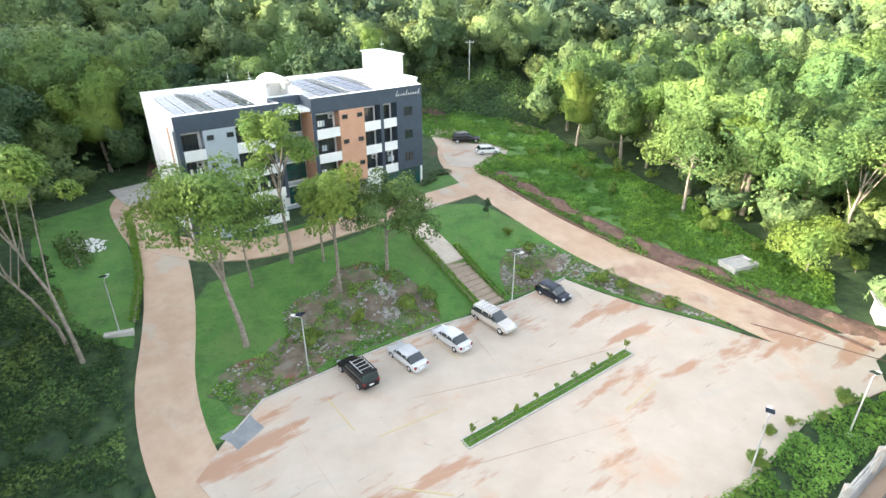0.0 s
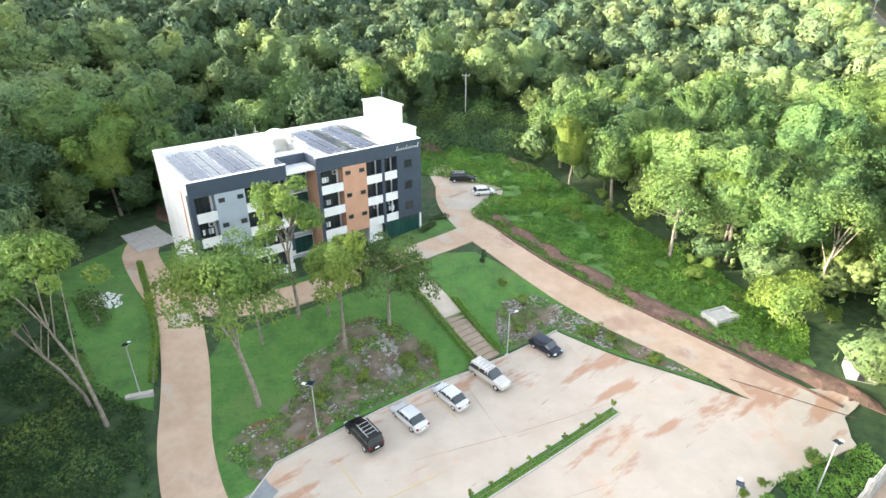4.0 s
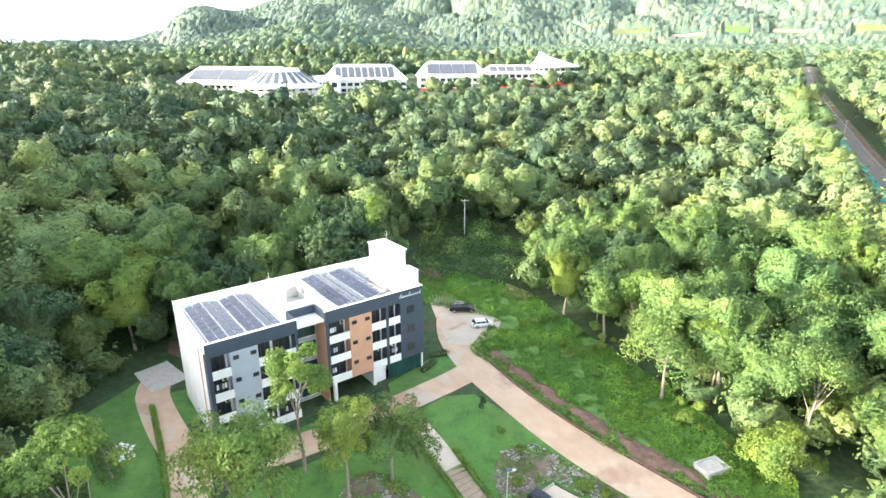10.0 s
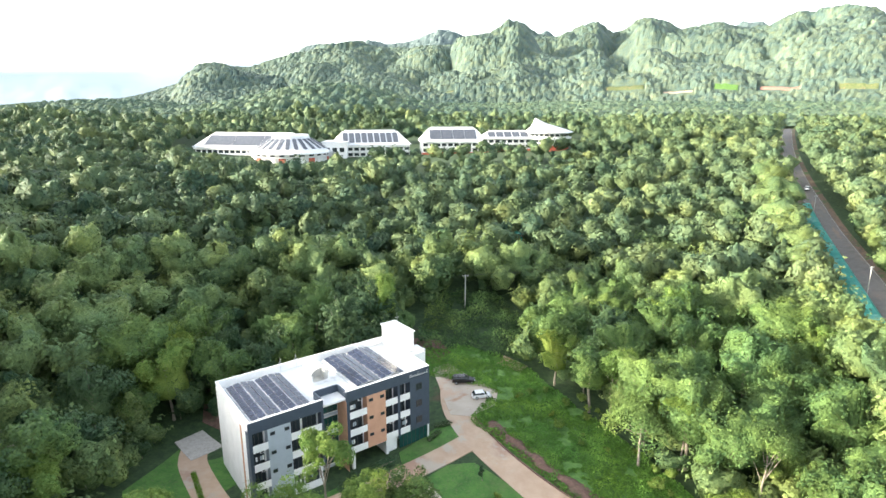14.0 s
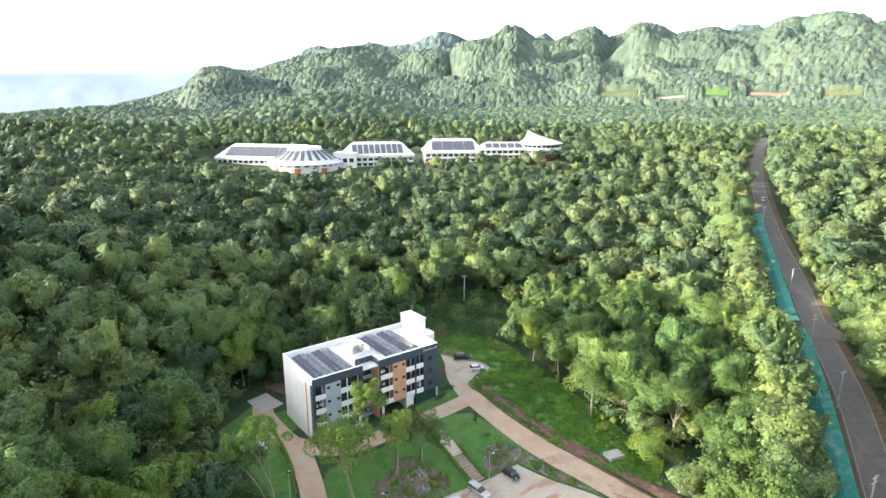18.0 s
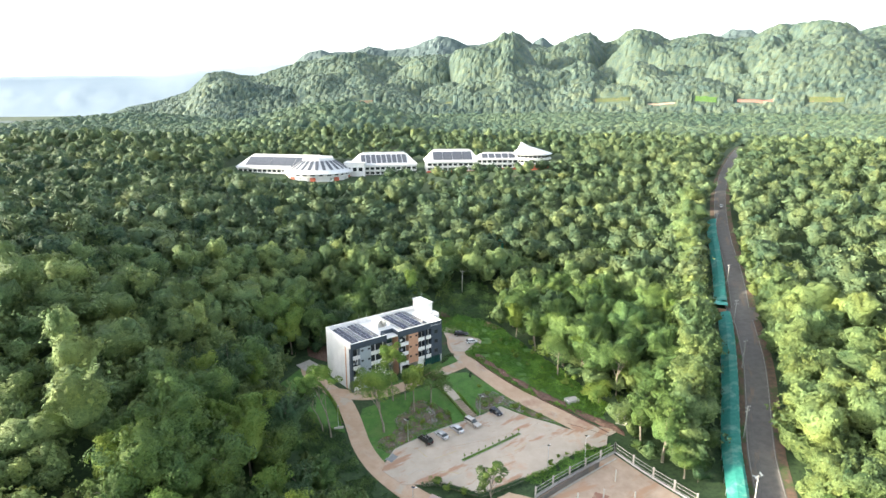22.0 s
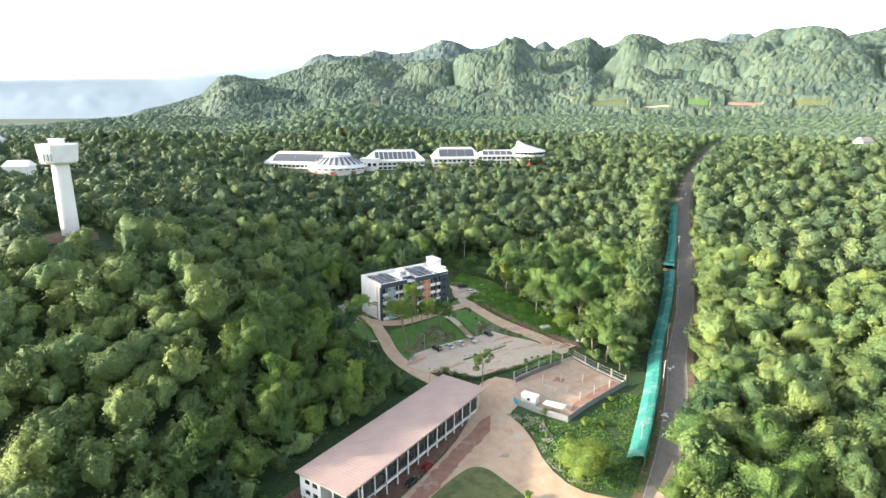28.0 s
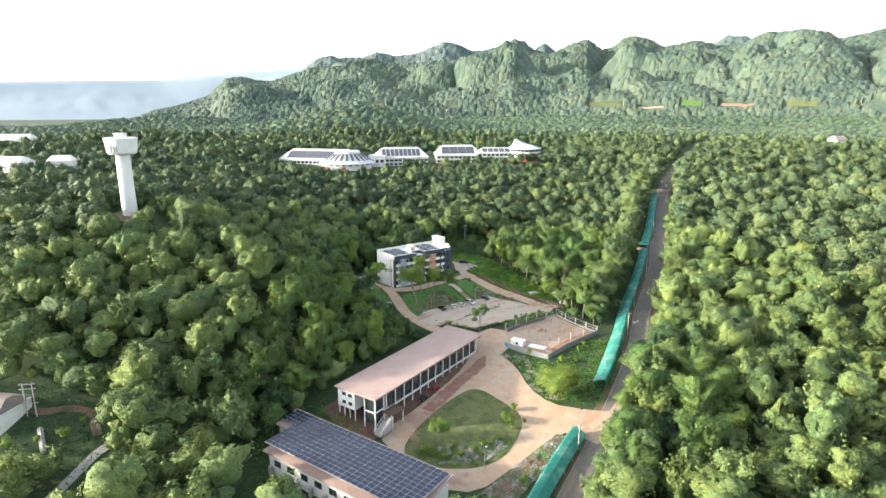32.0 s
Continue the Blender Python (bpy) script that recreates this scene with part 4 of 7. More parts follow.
# ---- the hall with a roof full of solar panels ----
# local: x along the long side towards the lane, y away from the first hall; the roof falls to the far side
sol = thing("solar_hall", pose(-51.4, -40.4, -2.2, 0, 0, HALL_A - 90), "low hall with a pink roof covered in solar panels", "house")
part("roof", boxes((6.5, -18.3, -0.3, 57, 0, 0), (0, -8.5, -0.3, 6.5, 0, 0), bevel=0.02), M["pink_roof"], sol, "pink metal roof")
sol.children[0].rotation_euler = (radians(7), 0, 0)
part("wall", boxes((8, -17.2, -9, 56, -1.0, -2.4), (0.8, -7.6, -9, 8, -1.0, -1.3)), M["white_wall"], sol, "off-white hall wall")
part("beam", boxes((7.0, -17.9, -2.75, 56.5, -17.5, -2.4)), M["brick_red"], sol, "red eaves beam")
for i in range(9):
    part("window", boxes((10 + 5.2 * i, -17.28, -6, 12.6 + 5.2 * i, -17.16, -4.2)), M["glass_dark"], sol, "dark side window")
    part("clutter_shelf", boxes((8.6 + 5.2 * i, -18.3, -9, 9.6 + 5.2 * i, -17.4, -6.2 - 0.3 * (i % 3))), M["concrete"], sol, "grey stored things beside the wall")
me = bpy.data.meshes.new("solar_panel")
bm = boxes((-0.89, -0.66, 0, 0.89, 0.66, 0.05)); bm.to_mesh(me); bm.free()
me.materials.append(M["panel"])
roof = sol.children[0]
part("panel_rail", boxes((6.6, -17.4, 0.02, 56.2, -0.4, 0.08), (0.6, -6.6, 0.02, 6.6, -0.4, 0.08)), M["aluminium"], roof, "aluminium rail")
for i in range(28):
    for j in range(11):
        xx, yy = 1.6 + 1.98 * i, -1.2 - 1.53 * j
        if i >= 3 or j < 4:
            shared("solar_panel", me, roof, pose(xx, yy, 0.12, 0, 0, 0))


# ---- the water tower on the hill ----
tower = thing("water_tower", pose(-160.5, 77, 35.5), "white concrete water tower with a broad tank on a tall shaft", "tower")
part("shaft", cyl(0, 0, -3, 30.5, 3.35, 3.15, 24), M["tower_white"], tower, "smooth white shaft", smooth=False)
bm = tube(bmesh.new(), [(0, 0, 29.9), (0, 0, 30.7), (0, 0, 37.3), (0, 0, 37.6)], [5.6, 6.6, 7.4, 7.3], 12)
part("tank", bm, M["tower_white"], tower, "white faceted tank")
part("roof_house", boxes((-2.2, -1.6, 37.5, 2.2, 1.6, 39.5), (-2.5, -1.9, 39.5, 2.5, 1.9, 39.75), bevel=0.03), M["tower_white"], tower, "white hut on the tank")
for i in range(12):
    a = math.tau * i / 12
    part("rail_post", boxes((7 * math.cos(a) - 0.06, 7 * math.sin(a) - 0.06, 37.5, 7 * math.cos(a) + 0.06, 7 * math.sin(a) + 0.06, 38.4)), M["concrete"], tower)
for i, w in enumerate((1.1, 1.1, 0.9)):
    part("sign_bar", boxes((-1.6 + 1.4 * i, -7.25, 31.2, -1.6 + 1.4 * i + w * 0.5, -6.7, 34.0)), M["grey_wall"], tower, "faded grey painted mark")
drape("clearing", ragged([(-170, 71), (-165, 65), (-152, 67), (-148, 76), (-154, 84), (-166, 84)], 2.0), 0.2, M["verge"], "bare grey clearing at the tower foot", "clearing")

M["panel_dusty"] = material("panel_dusty", (0.06, 0.07, 0.09), (0.10, 0.11, 0.13), 0.5, 0.5)
# ---- the school beyond the trees ----
def hip_roof(bm, x0, y0, x1, y1, z, rise, inset):
    a = [bm.verts.new(p) for p in ((x0, y0, z), (x1, y0, z), (x1, y1, z), (x0, y1, z))]
    m = (y0 + y1) / 2
    b = [bm.verts.new((x0 + inset, m - 1.0, z + rise)), bm.verts.new((x1 - inset, m - 1.0, z + rise)), bm.verts.new((x1 - inset, m + 1.0, z + rise)), bm.verts.new((x0 + inset, m + 1.0, z + rise))]
    for k in range(4):
        bm.faces.new((a[k], a[(k + 1) % 4], b[(k + 1) % 4], b[k]))
    bm.faces.new(b)
    bm.faces.new(a[::-1])
    return bm


def school_wing(x, y, z, turn, length, depth, height, rise, strips, label):
    ob = thing("school_building", pose(x, y, z, 0, 0, turn), label, "house")
    part("wall", boxes((0, 0, -8, length, depth, height)), M["white_wall"], ob, "white walls")
    part("base_band", boxes((-0.1, -0.12, -8, length + 0.1, 0, 0.6)), M["brick_red"], ob, "brick red lower band")
    for f in (1.2, 5.0):
        part("gallery_slab", boxes((-0.2, -1.6, f + 2.6, length + 0.2, 0, f + 3.6)), M["white_wall"], ob, "white gallery parapet")
        n = int(length / 4.5)
        for i in range(n):
            part("window", boxes((1.0 + 4.5 * i, -0.14, f, 4.2 + 4.5 * i, 0.05, f + 2.0)), M["glass_dark"], ob, "dark window")
    rf = part("roof", hip_roof(bmesh.new(), -1.4, -1.8, length + 1.4, depth + 1.4, height, rise, min(9, length * 0.16)), M["school_roof"], ob, "pale metal roof")
    part("ridge_cap", boxes((min(9, length * 0.16), depth / 2 - 1.2, height + rise, length - min(9, length * 0.16), depth / 2 + 1.2, height + rise + 0.9)), M["school_roof"], ob, "raised white ridge vent")
    k = math.degrees(math.atan2(rise, depth / 2 + 0.6))
    span = (depth / 2) / math.cos(radians(k))
    x_a, x_b = min(9, length * 0.16) * 0.8, length - min(9, length * 0.16) * 0.8
    w = (x_b - x_a) / max(strips, 1)
    for i in range(strips):
        p = part("solar_panel", boxes((x_a + w * i, 0, 0, x_a + w * (i + 1) - (0.9 if strips > 4 else 0.25), span * 0.74, 0.1)), M["panel_dusty"], rf, "dark solar panel strip")
        p.matrix_basis = pose(0, 0.2, height + 2.0 * math.tan(radians(k)) + 0.14, k, 0, 0)
    return ob


school_wing(-178, 398, 28, -13, 80, 26, 9, 9.0, 3, "long white school wing with a grey panelled roof")
school_wing(-78, 392, 29.5, 12, 54, 24, 9, 9.0, 9, "white school wing with rows of solar panels on its roof")
school_wing(-16, 402, 32, 6, 46, 24, 8.5, 9.0, 4, "white school wing with grey hipped roof")
school_wing(27, 404, 34.5, 4, 40, 16, 8.0, 4.5, 5, "low white school wing with a gallery")
rot = thing("school_rotunda", pose(-106, 386, 28), "round white school hall with a ribbed fan roof and red base", "house")
part("wall", cyl(0, 0, -8, 7.0, 25, 25, 24), M["white_wall"], rot, "white round wall")
for i in range(24):
    a = math.tau * i / 24
    if math.sin(a) < 0.2:
        p = part("base_panel", boxes((24.6, -2.2, -8, 25.4, 2.2, 4.2)), M["brick_red" if i % 3 == 0 else "white_wall"], rot, "brick red wall panel" if i % 3 == 0 else "white wall panel")
        p.matrix_basis = pose(0, 0, 0, 0, 0, math.degrees(a))
        p = part("window", boxes((24.9, -1.7, 4.9, 25.25, 1.7, 6.1)), M["glass_dark"], rot, "dark window")
        p.matrix_basis = pose(0, 0, 0, 0, 0, math.degrees(a))
part("gallery", cyl(0, 0, 3.9, 4.7, 27.0, 27.0, 24), M["white_wall"], rot, "white gallery parapet")
part("eaves", cyl(0, 0, 6.2, 7.0, 28.5, 28.5, 24), M["school_roof"], rot, "white eaves ring")
part("roof", cyl(0, 0, 7.0, 16.5, 27.5, 12, 24), M["school_roof"], rot, "pale conical roof")
part("roof_cap", cyl(0, 0, 16.5, 18.2, 12.6, 12.0, 24), M["school_roof"], rot, "raised white roof ring")
for i in range(24):
    a = math.tau * (i + 0.5) / 24
    p = part("solar_panel", boxes((14.0, -1.3, 0, 26.0, 1.3, 0.15)), M["panel_dusty"], rot, "dark solar panel strip")
    p.matrix_basis = pose(0, 0, 0, 0, 0, math.degrees(a)) @ pose(12, 0, 16.75, 0, math.degrees(math.atan2(9.5, 15.5)), 0) @ pose(-12, 0, 0, 0, 0, 0)
pav = thing("school_pavilion", pose(77, 414, 36), "round white school pavilion with an upswept conical roof", "house")
part("wall", cyl(0, 0, -10, 10.6, 14.5, 14.5, 24), M["white_wall"], pav, "white round wall")
part("base_band", cyl(0, 0, -10, 1.6, 14.7, 14.7, 24), M["brick_red"], pav, "brick red base")
for z0 in (2.2, 6.4):
    part("gallery", cyl(0, 0, z0, z0 + 1.2, 16.6, 16.6, 24), M["white_wall"], pav, "white gallery parapet")
    for i in range(12, 25):
        p = part("window", boxes((14.4, -1.5, z0 + 1.6, 14.75, 1.5, z0 + 3.4)), M["glass_dark"], pav, "dark window")
        p.matrix_basis = pose(0, 0, 0, 0, 0, 15 * i)
part("roof", lathe(((0, 0, 10.6, 17.5), (0, 0, 11.3, 17.0), (-3, 0, 14.2, 10.5), (-7, 0, 17.0, 4.8), (-10, 0, 20.5, 0.5)), 24), M["school_roof"], pav, "pale upswept roof")
link = thing("school_building", pose(-80, 388, 28), "white stair block between the school wings", "house")
part("wall", boxes((-5, 0, -8, 12, 16, 12.5), bevel=0.05), M["white_wall"], link)
part("roof", boxes((-5.6, -0.6, 12.5, 12.6, 16.6, 13.1)), M["school_roof"], link, "flat white roof")
for i in range(3):
    part("window", boxes((-3 + 5 * i, -0.12, 6.0, 0.2 + 5 * i, 0.05, 9.0)), M["glass_dark"], link, "dark window")


def far_house(x, y, w, d, h, turn, label, roof_mat="roof_white", rise=2.5, z=None):
    ob = thing("house", pose(x, y, gz(x, y) if z is None else z, 0, 0, turn), label, "house")
    part("wall", boxes((-w / 2, -d / 2, -3, w / 2, d / 2, h)), M["white_wall"], ob)
    part("roof", hip_roof(bmesh.new(), -w / 2 - 0.8, -d / 2 - 0.8, w / 2 + 0.8, d / 2 + 0.8, h, rise, 2), M[roof_mat], ob)
    for i in range(max(2, int(w / 4))):
        part("window", boxes((-w / 2 + 1 + 4 * i, -d / 2 - 0.06, 1.0, -w / 2 + 2.6 + 4 * i, -d / 2 + 0.05, 2.6)), M["glass_dark"], ob)
    return ob


far_house(-306, 250, 16, 12, 13, 12, "small white house with a pale roof among the trees", rise=4)
far_house(-334, 232, 30, 14, 13, -8, "long white house roof among the trees", rise=4)
far_house(-474, 430, 36, 20, 11, 10, "distant white house above the woods", rise=6)
far_house(-135.5, -50.5, 15, 11, 3.6, -8, "small house with a dark grey roof", "asphalt")
far_house(410, 420, 16, 10, 12, 20, "pinkish house beyond the woods", "pink_roof", 4)
strip("dirt_path", curve_through([(-105, -84), (-103.4, -74.5), (-101, -60), (-98, -55)]), 2.6, 0.15, M["concrete"], "pale gravel path down the slope", "path")
strip("dirt_path", curve_through([(-128, -47), (-123.7, -47.5), (-116, -45.4), (-110, -46.5), (-107.5, -49.5), (-104, -54)]), 2.4, 0.16, M["verge"], "brown dirt path beside the small house", "path")
yard_wall = thing("garden_wall", Matrix(), "low grey garden wall beside the small house", "wall")
for i in range(6):
    xa, ya = -120 + 5.8 * i / 6, -54 - 7.6 * i / 6
    xb, yb = -120 + 5.8 * (i + 0.97) / 6, -54 - 7.6 * (i + 0.97) / 6
    part("wall_panel", tube(bmesh.new(), [(xa, ya, gz(xa, ya) + 0.6), (xb, yb, gz(xb, yb) + 0.6)], [0.75, 0.75], 4), M["concrete"], yard_wall)
pad = thing("concrete_slab", pose(-119.6, -68.3, gz(-119.6, -68.3), 0, 0, 15), "brown concrete slab on rough ground", "slab")
part("slab", boxes((-3.5, -3, -0.8, 3.5, 3, 0.25), bevel=0.03), M["rust_dirt"], pad)
sub_st = thing("transformer_pole", pose(-125.1, -49.5, gz(-125.1, -49.5), 0, 0, 10), "twin concrete poles carrying a grey transformer", "utility pole")
for x0 in (-1.2, 1.2):
    part("pole", boxes((x0 - 0.14, -0.14, -0.5, x0 + 0.14, 0.14, 10.5), bevel=0.02), M["concrete"], sub_st)
for z0 in (4.2, 8.6, 10.0):
    part("cross_arm", boxes((-2.2, -0.1, z0, 2.2, 0.1, z0 + 0.16)), M["concrete"], sub_st)
part("transformer", cyl(0, -0.1, 4.36, 6.0, 0.6, 0.6, 14), M["aluminium"], sub_st, "grey transformer drum")
for x0 in (-1.8, 0.0, 1.8):
    part("insulator", cyl(x0, 0, 10.16, 10.5, 0.07, 0.05, 6), M["white_paint"], sub_st)


# ---- cars ----
def paint(name, colour, metal=0.3):
    return material(name, tuple(c * 0.92 for c in colour), colour, 1.5, 0.25, metal=metal, spec=0.6)


PAINT = {"black": paint("car_black", (0.012, 0.012, 0.014)), "silver": paint("car_silver", (0.62, 0.63, 0.64), 0.35), "beige": paint("car_beige", (0.60, 0.57, 0.52), 0.4), "white": paint("car_white", (0.75, 0.75, 0.74), 0.0), "navy": paint("car_navy", (0.015, 0.02, 0.035)), "red": paint("car_red", (0.30, 0.02, 0.02))}
TYRE = material("tyre", (0.012, 0.012, 0.012), (0.02, 0.02, 0.02), 4, 0.9)
RED_LENS = material("red_lens", (0.16, 0.008, 0.01), (0.22, 0.015, 0.015), 4, 0.2)
CLEAR_LENS = material("clear_lens", (0.36, 0.37, 0.38), (0.46, 0.47, 0.48), 4, 0.15)


def loft(sections):
    """A closed body from cross-sections (x, half width low, half width high, z low, z high)."""
    bm = bmesh.new()
    rings = []
    for x, wl, wh, zl, zh in sections:
        zm = zl + (zh - zl) * 0.55
        wm = max(wl, wh)
        rings.append([bm.verts.new((x, s * w, z)) for s, w, z in ((1, wl * 0.92, zl), (1, wm, zl + (zh - zl) * 0.25), (1, wm, zm), (1, wh * 0.96, zh - 0.03), (1, wh * 0.6, zh), (-1, wh * 0.6, zh), (-1, wh * 0.96, zh - 0.03), (-1, wm, zm), (-1, wm, zl + (zh - zl) * 0.25), (-1, wl * 0.92, zl))])
    for a, b in zip(rings, rings[1:]):
        for k in range(10):
            bm.faces.new((a[k], a[(k + 1) % 10], b[(k + 1) % 10], b[k]))
    bm.faces.new(rings[0])
    bm.faces.new(rings[-1][::-1])
    bmesh.ops.recalc_face_normals(bm, faces=bm.faces)
    return bm


def car(x, y, turn, kind, colour, label, group="parked cars"):
    """Nose along local +x."""
    L, W, H = {"sedan": (4.5, 1.74, 1.45), "suv": (4.8, 1.85, 1.80), "pickup": (5.2, 1.82, 1.78), "hatch": (4.1, 1.72, 1.48)}[kind]
    ob = thing("car", pose(x, y, gz(x, y) + 0.15, 0, 0, turn), label, "car", group)
    h, w = L / 2, W / 2
    tall = kind in ("suv", "pickup")
    zl, zb = (0.38, 1.08) if tall else (0.24, 0.92)
    nose = 0.30 if tall else 0.18
    part("body", loft([(-h, w * 0.86, w * 0.84, zl + 0.1, zb - 0.1), (-h + 0.12, w * 0.97, w * 0.95, zl, zb), (-h + 0.8, w, w, zl, zb + 0.03), (0, w, w, zl, zb), (h - 1.25, w, w * 0.98, zl, zb - 0.04), (h - 0.35, w * 0.97, w * 0.93, zl, zb - nose * 0.6), (h - 0.06, w * 0.86, w * 0.8, zl + 0.04, zb - nose - 0.1), (h, w * 0.8, w * 0.74, zl + 0.1, zb - nose - 0.2)]), PAINT[colour], ob)
    if kind == "sedan":
        g = [(-h + 0.55, 0.1), (-h + 1.15, 0.98), (0.0, 1.0), (0.55, 0.94), (h - 1.15, 0.05)]
    elif kind == "hatch":
        g = [(-h + 0.12, 0.1), (-h + 0.5, 0.9), (-0.1, 1.0), (0.45, 0.95), (h - 0.95, 0.05)]
    else:
        g = [(-h + 0.1, 0.1), (-h + 0.3, 0.94), (-0.4, 1.0), (0.35, 0.97), (h - 1.45, 0.05)]
    part("cabin_glass", loft([(px, w * 0.93, w * (0.93 - 0.11 * k), zb - 0.06, zb + max(0.03, (H - 0.06 - zb) * k)) for px, k in g]), M["glass_dark"], ob, "dark tinted windows")
    roof = part("roof", loft([(px, w * 0.875, w * 0.80, H - 0.17, H + 0.02 * (i == 1)) for i, px in enumerate((g[1][0] + 0.04, (g[1][0] + g[3][0]) / 2, g[3][0] - 0.02))]), PAINT[colour], ob)
    for s in (-1, 1):
        for px in ([g[1][0] + 0.1, (g[1][0] + g[3][0]) / 2, g[3][0]] if kind != "pickup" else [g[1][0] + 0.1, -0.9, 0.0, g[3][0]]):
            part("pillar", boxes((px - 0.05, s * w * 0.86 - 0.06, zb - 0.05, px + 0.05, s * w * 0.86 + 0.06, H - 0.08)), PAINT[colour], ob)
        part("mirror", boxes((h - 1.55, s * (w + 0.1) - 0.09, zb - 0.02, h - 1.4, s * (w + 0.1) + 0.09, zb + 0.14), bevel=0.03), PAINT[colour], ob)
        part("headlight", boxes((h - 0.28, s * w * 0.72 - 0.18, zb - nose - 0.16, h - 0.04, s * w * 0.72 + 0.18, zb - nose + 0.02), bevel=0.03), CLEAR_LENS, ob, "clear headlight")
        part("tail_light", boxes((-h - 0.02, s * w * 0.78 - 0.13, zb - 0.3, -h + 0.2, s * w * 0.78 + 0.13, zb - 0.06), bevel=0.03), RED_LENS, ob, "red tail light")
        if tall:
            part("roof_rail", tube(bmesh.new(), [(g[1][0] + 0.2, s * w * 0.62, H + 0.06), (g[3][0] - 0.1, s * w * 0.62, H + 0.06)], [0.03, 0.03], 5), M["aluminium"], roof)
        for px in (-h + 0.85, h - 0.9):
            r = 0.37 if tall else 0.31
            wh = part("wheel", tube(bmesh.new(), [(px, s * (w - 0.2), r), (px, s * (w + 0.01), r)], [r, r], 16), TYRE, ob, "black tyre")
            part("rim", tube(bmesh.new(), [(px, s * (w - 0.05), r), (px, s * (w + 0.025), r)], [r * 0.62, r * 0.58], 10), M["aluminium"], wh, "alloy rim")
    if tall:
        for i in range(4):
            part("roof_rack_bar", boxes((-1.5 + 0.5 * i, -w * 0.62, H + 0.05, -1.44 + 0.5 * i, w * 0.62, H + 0.09)), M["concrete" if colour == "black" else "aluminium"], roof)
    part("bumper", boxes((-h - 0.05, -w * 0.8, zl + 0.02, -h + 0.12, w * 0.8, zl + 0.22), bevel=0.04), PAINT[colour], ob)
    part("number_plate", boxes((-h - 0.06, -0.22, zl + 0.28, -h - 0.02, 0.22, zl + 0.42)), M["white_paint"], ob)
    return ob


car(-8.0, 41.1, 129, "suv", "black", "black sport utility car with roof rails in a parking bay")
car(-3.7, 43.6, 131, "sedan", "silver", "silver sedan parked nose-in at the kerb")
car(0.5, 46.9, 131, "sedan", "silver", "silver-grey sedan with a pale roof at the kerb")
car(5.0, 50.5, -47, "pickup", "beige", "beige pickup with a roof rack parked nose-out")
car(12.1, 55.5, -48, "hatch", "navy", "dark blue hatchback parked nose-out")
car(3.6, 103.0, 5, "pickup", "black", "black pickup in the rear parking bay")
car(7.2, 97.0, 12, "hatch", "white", "white hatchback in the rear parking bay")
car(-13.5, -25.5, 56, "hatch", "navy", "dark car beside the long hall")
car(-9.8, -20.0, 56, "hatch", "red", "dark red car beside the long hall")
car(164, 243, 62, "pickup", "white", "white pickup on the asphalt road", "")


# ---- path and steps ----
def along(a, b, k):
    return a[0] + (b[0] - a[0]) * k, a[1] + (b[1] - a[1]) * k


M["step_tan"] = material("step_tan", (0.26, 0.20, 0.145), (0.34, 0.27, 0.20), 0.8, 0.9, bump=0.3)
PATH_TOP, PATH_LOW = (-4.2, 67.0), (0.9, 59.9)
walk_dir = math.degrees(math.atan2(PATH_LOW[1] - PATH_TOP[1], PATH_LOW[0] - PATH_TOP[0]))
path = thing("garden_path", pose(*PATH_LOW, 0, 0, 0, walk_dir), "pale concrete path leading down to broad steps", "path", kind="structure")
for i in range(6):
    x1 = -1.46 * i
    bm = boxes((x1 - 1.46, -1.4, -0.3, x1 - 0.012, 1.4, 0.26))
    for v in bm.verts:
        w0 = path.matrix_world @ v.co
        v.co.z += gz(w0.x, w0.y)
    part("slab", bm, M["pale_path"], path)
stair = thing("garden_steps", pose(*PATH_LOW, 0, 0, 0, walk_dir + 1.5), "broad tan steps with dark timber nosings", "steps", kind="structure")
z_hi, z_lo = gz(*PATH_LOW) + 0.12, 0.3
for i in range(9):
    za, zb_ = z_hi + (z_lo - z_hi) * i / 9 - 0.11, z_hi + (z_lo - z_hi) * (i + 1) / 9
    bm = boxes((0.83 * i + 0.06, -1.35, -0.3, 0.83 * (i + 1), 1.35, 0.0))
    for v in bm.verts:
        v.co.z += za + (zb_ - za) * (v.co.x / 0.83 - i)
    part("step", bm, M["step_tan"], stair)
    part("nosing", boxes((0.83 * i - 0.02, -1.36, za - 0.3, 0.83 * i + 0.06, 1.36, za + 0.10)), M["timber"], stair, "brown timber riser")


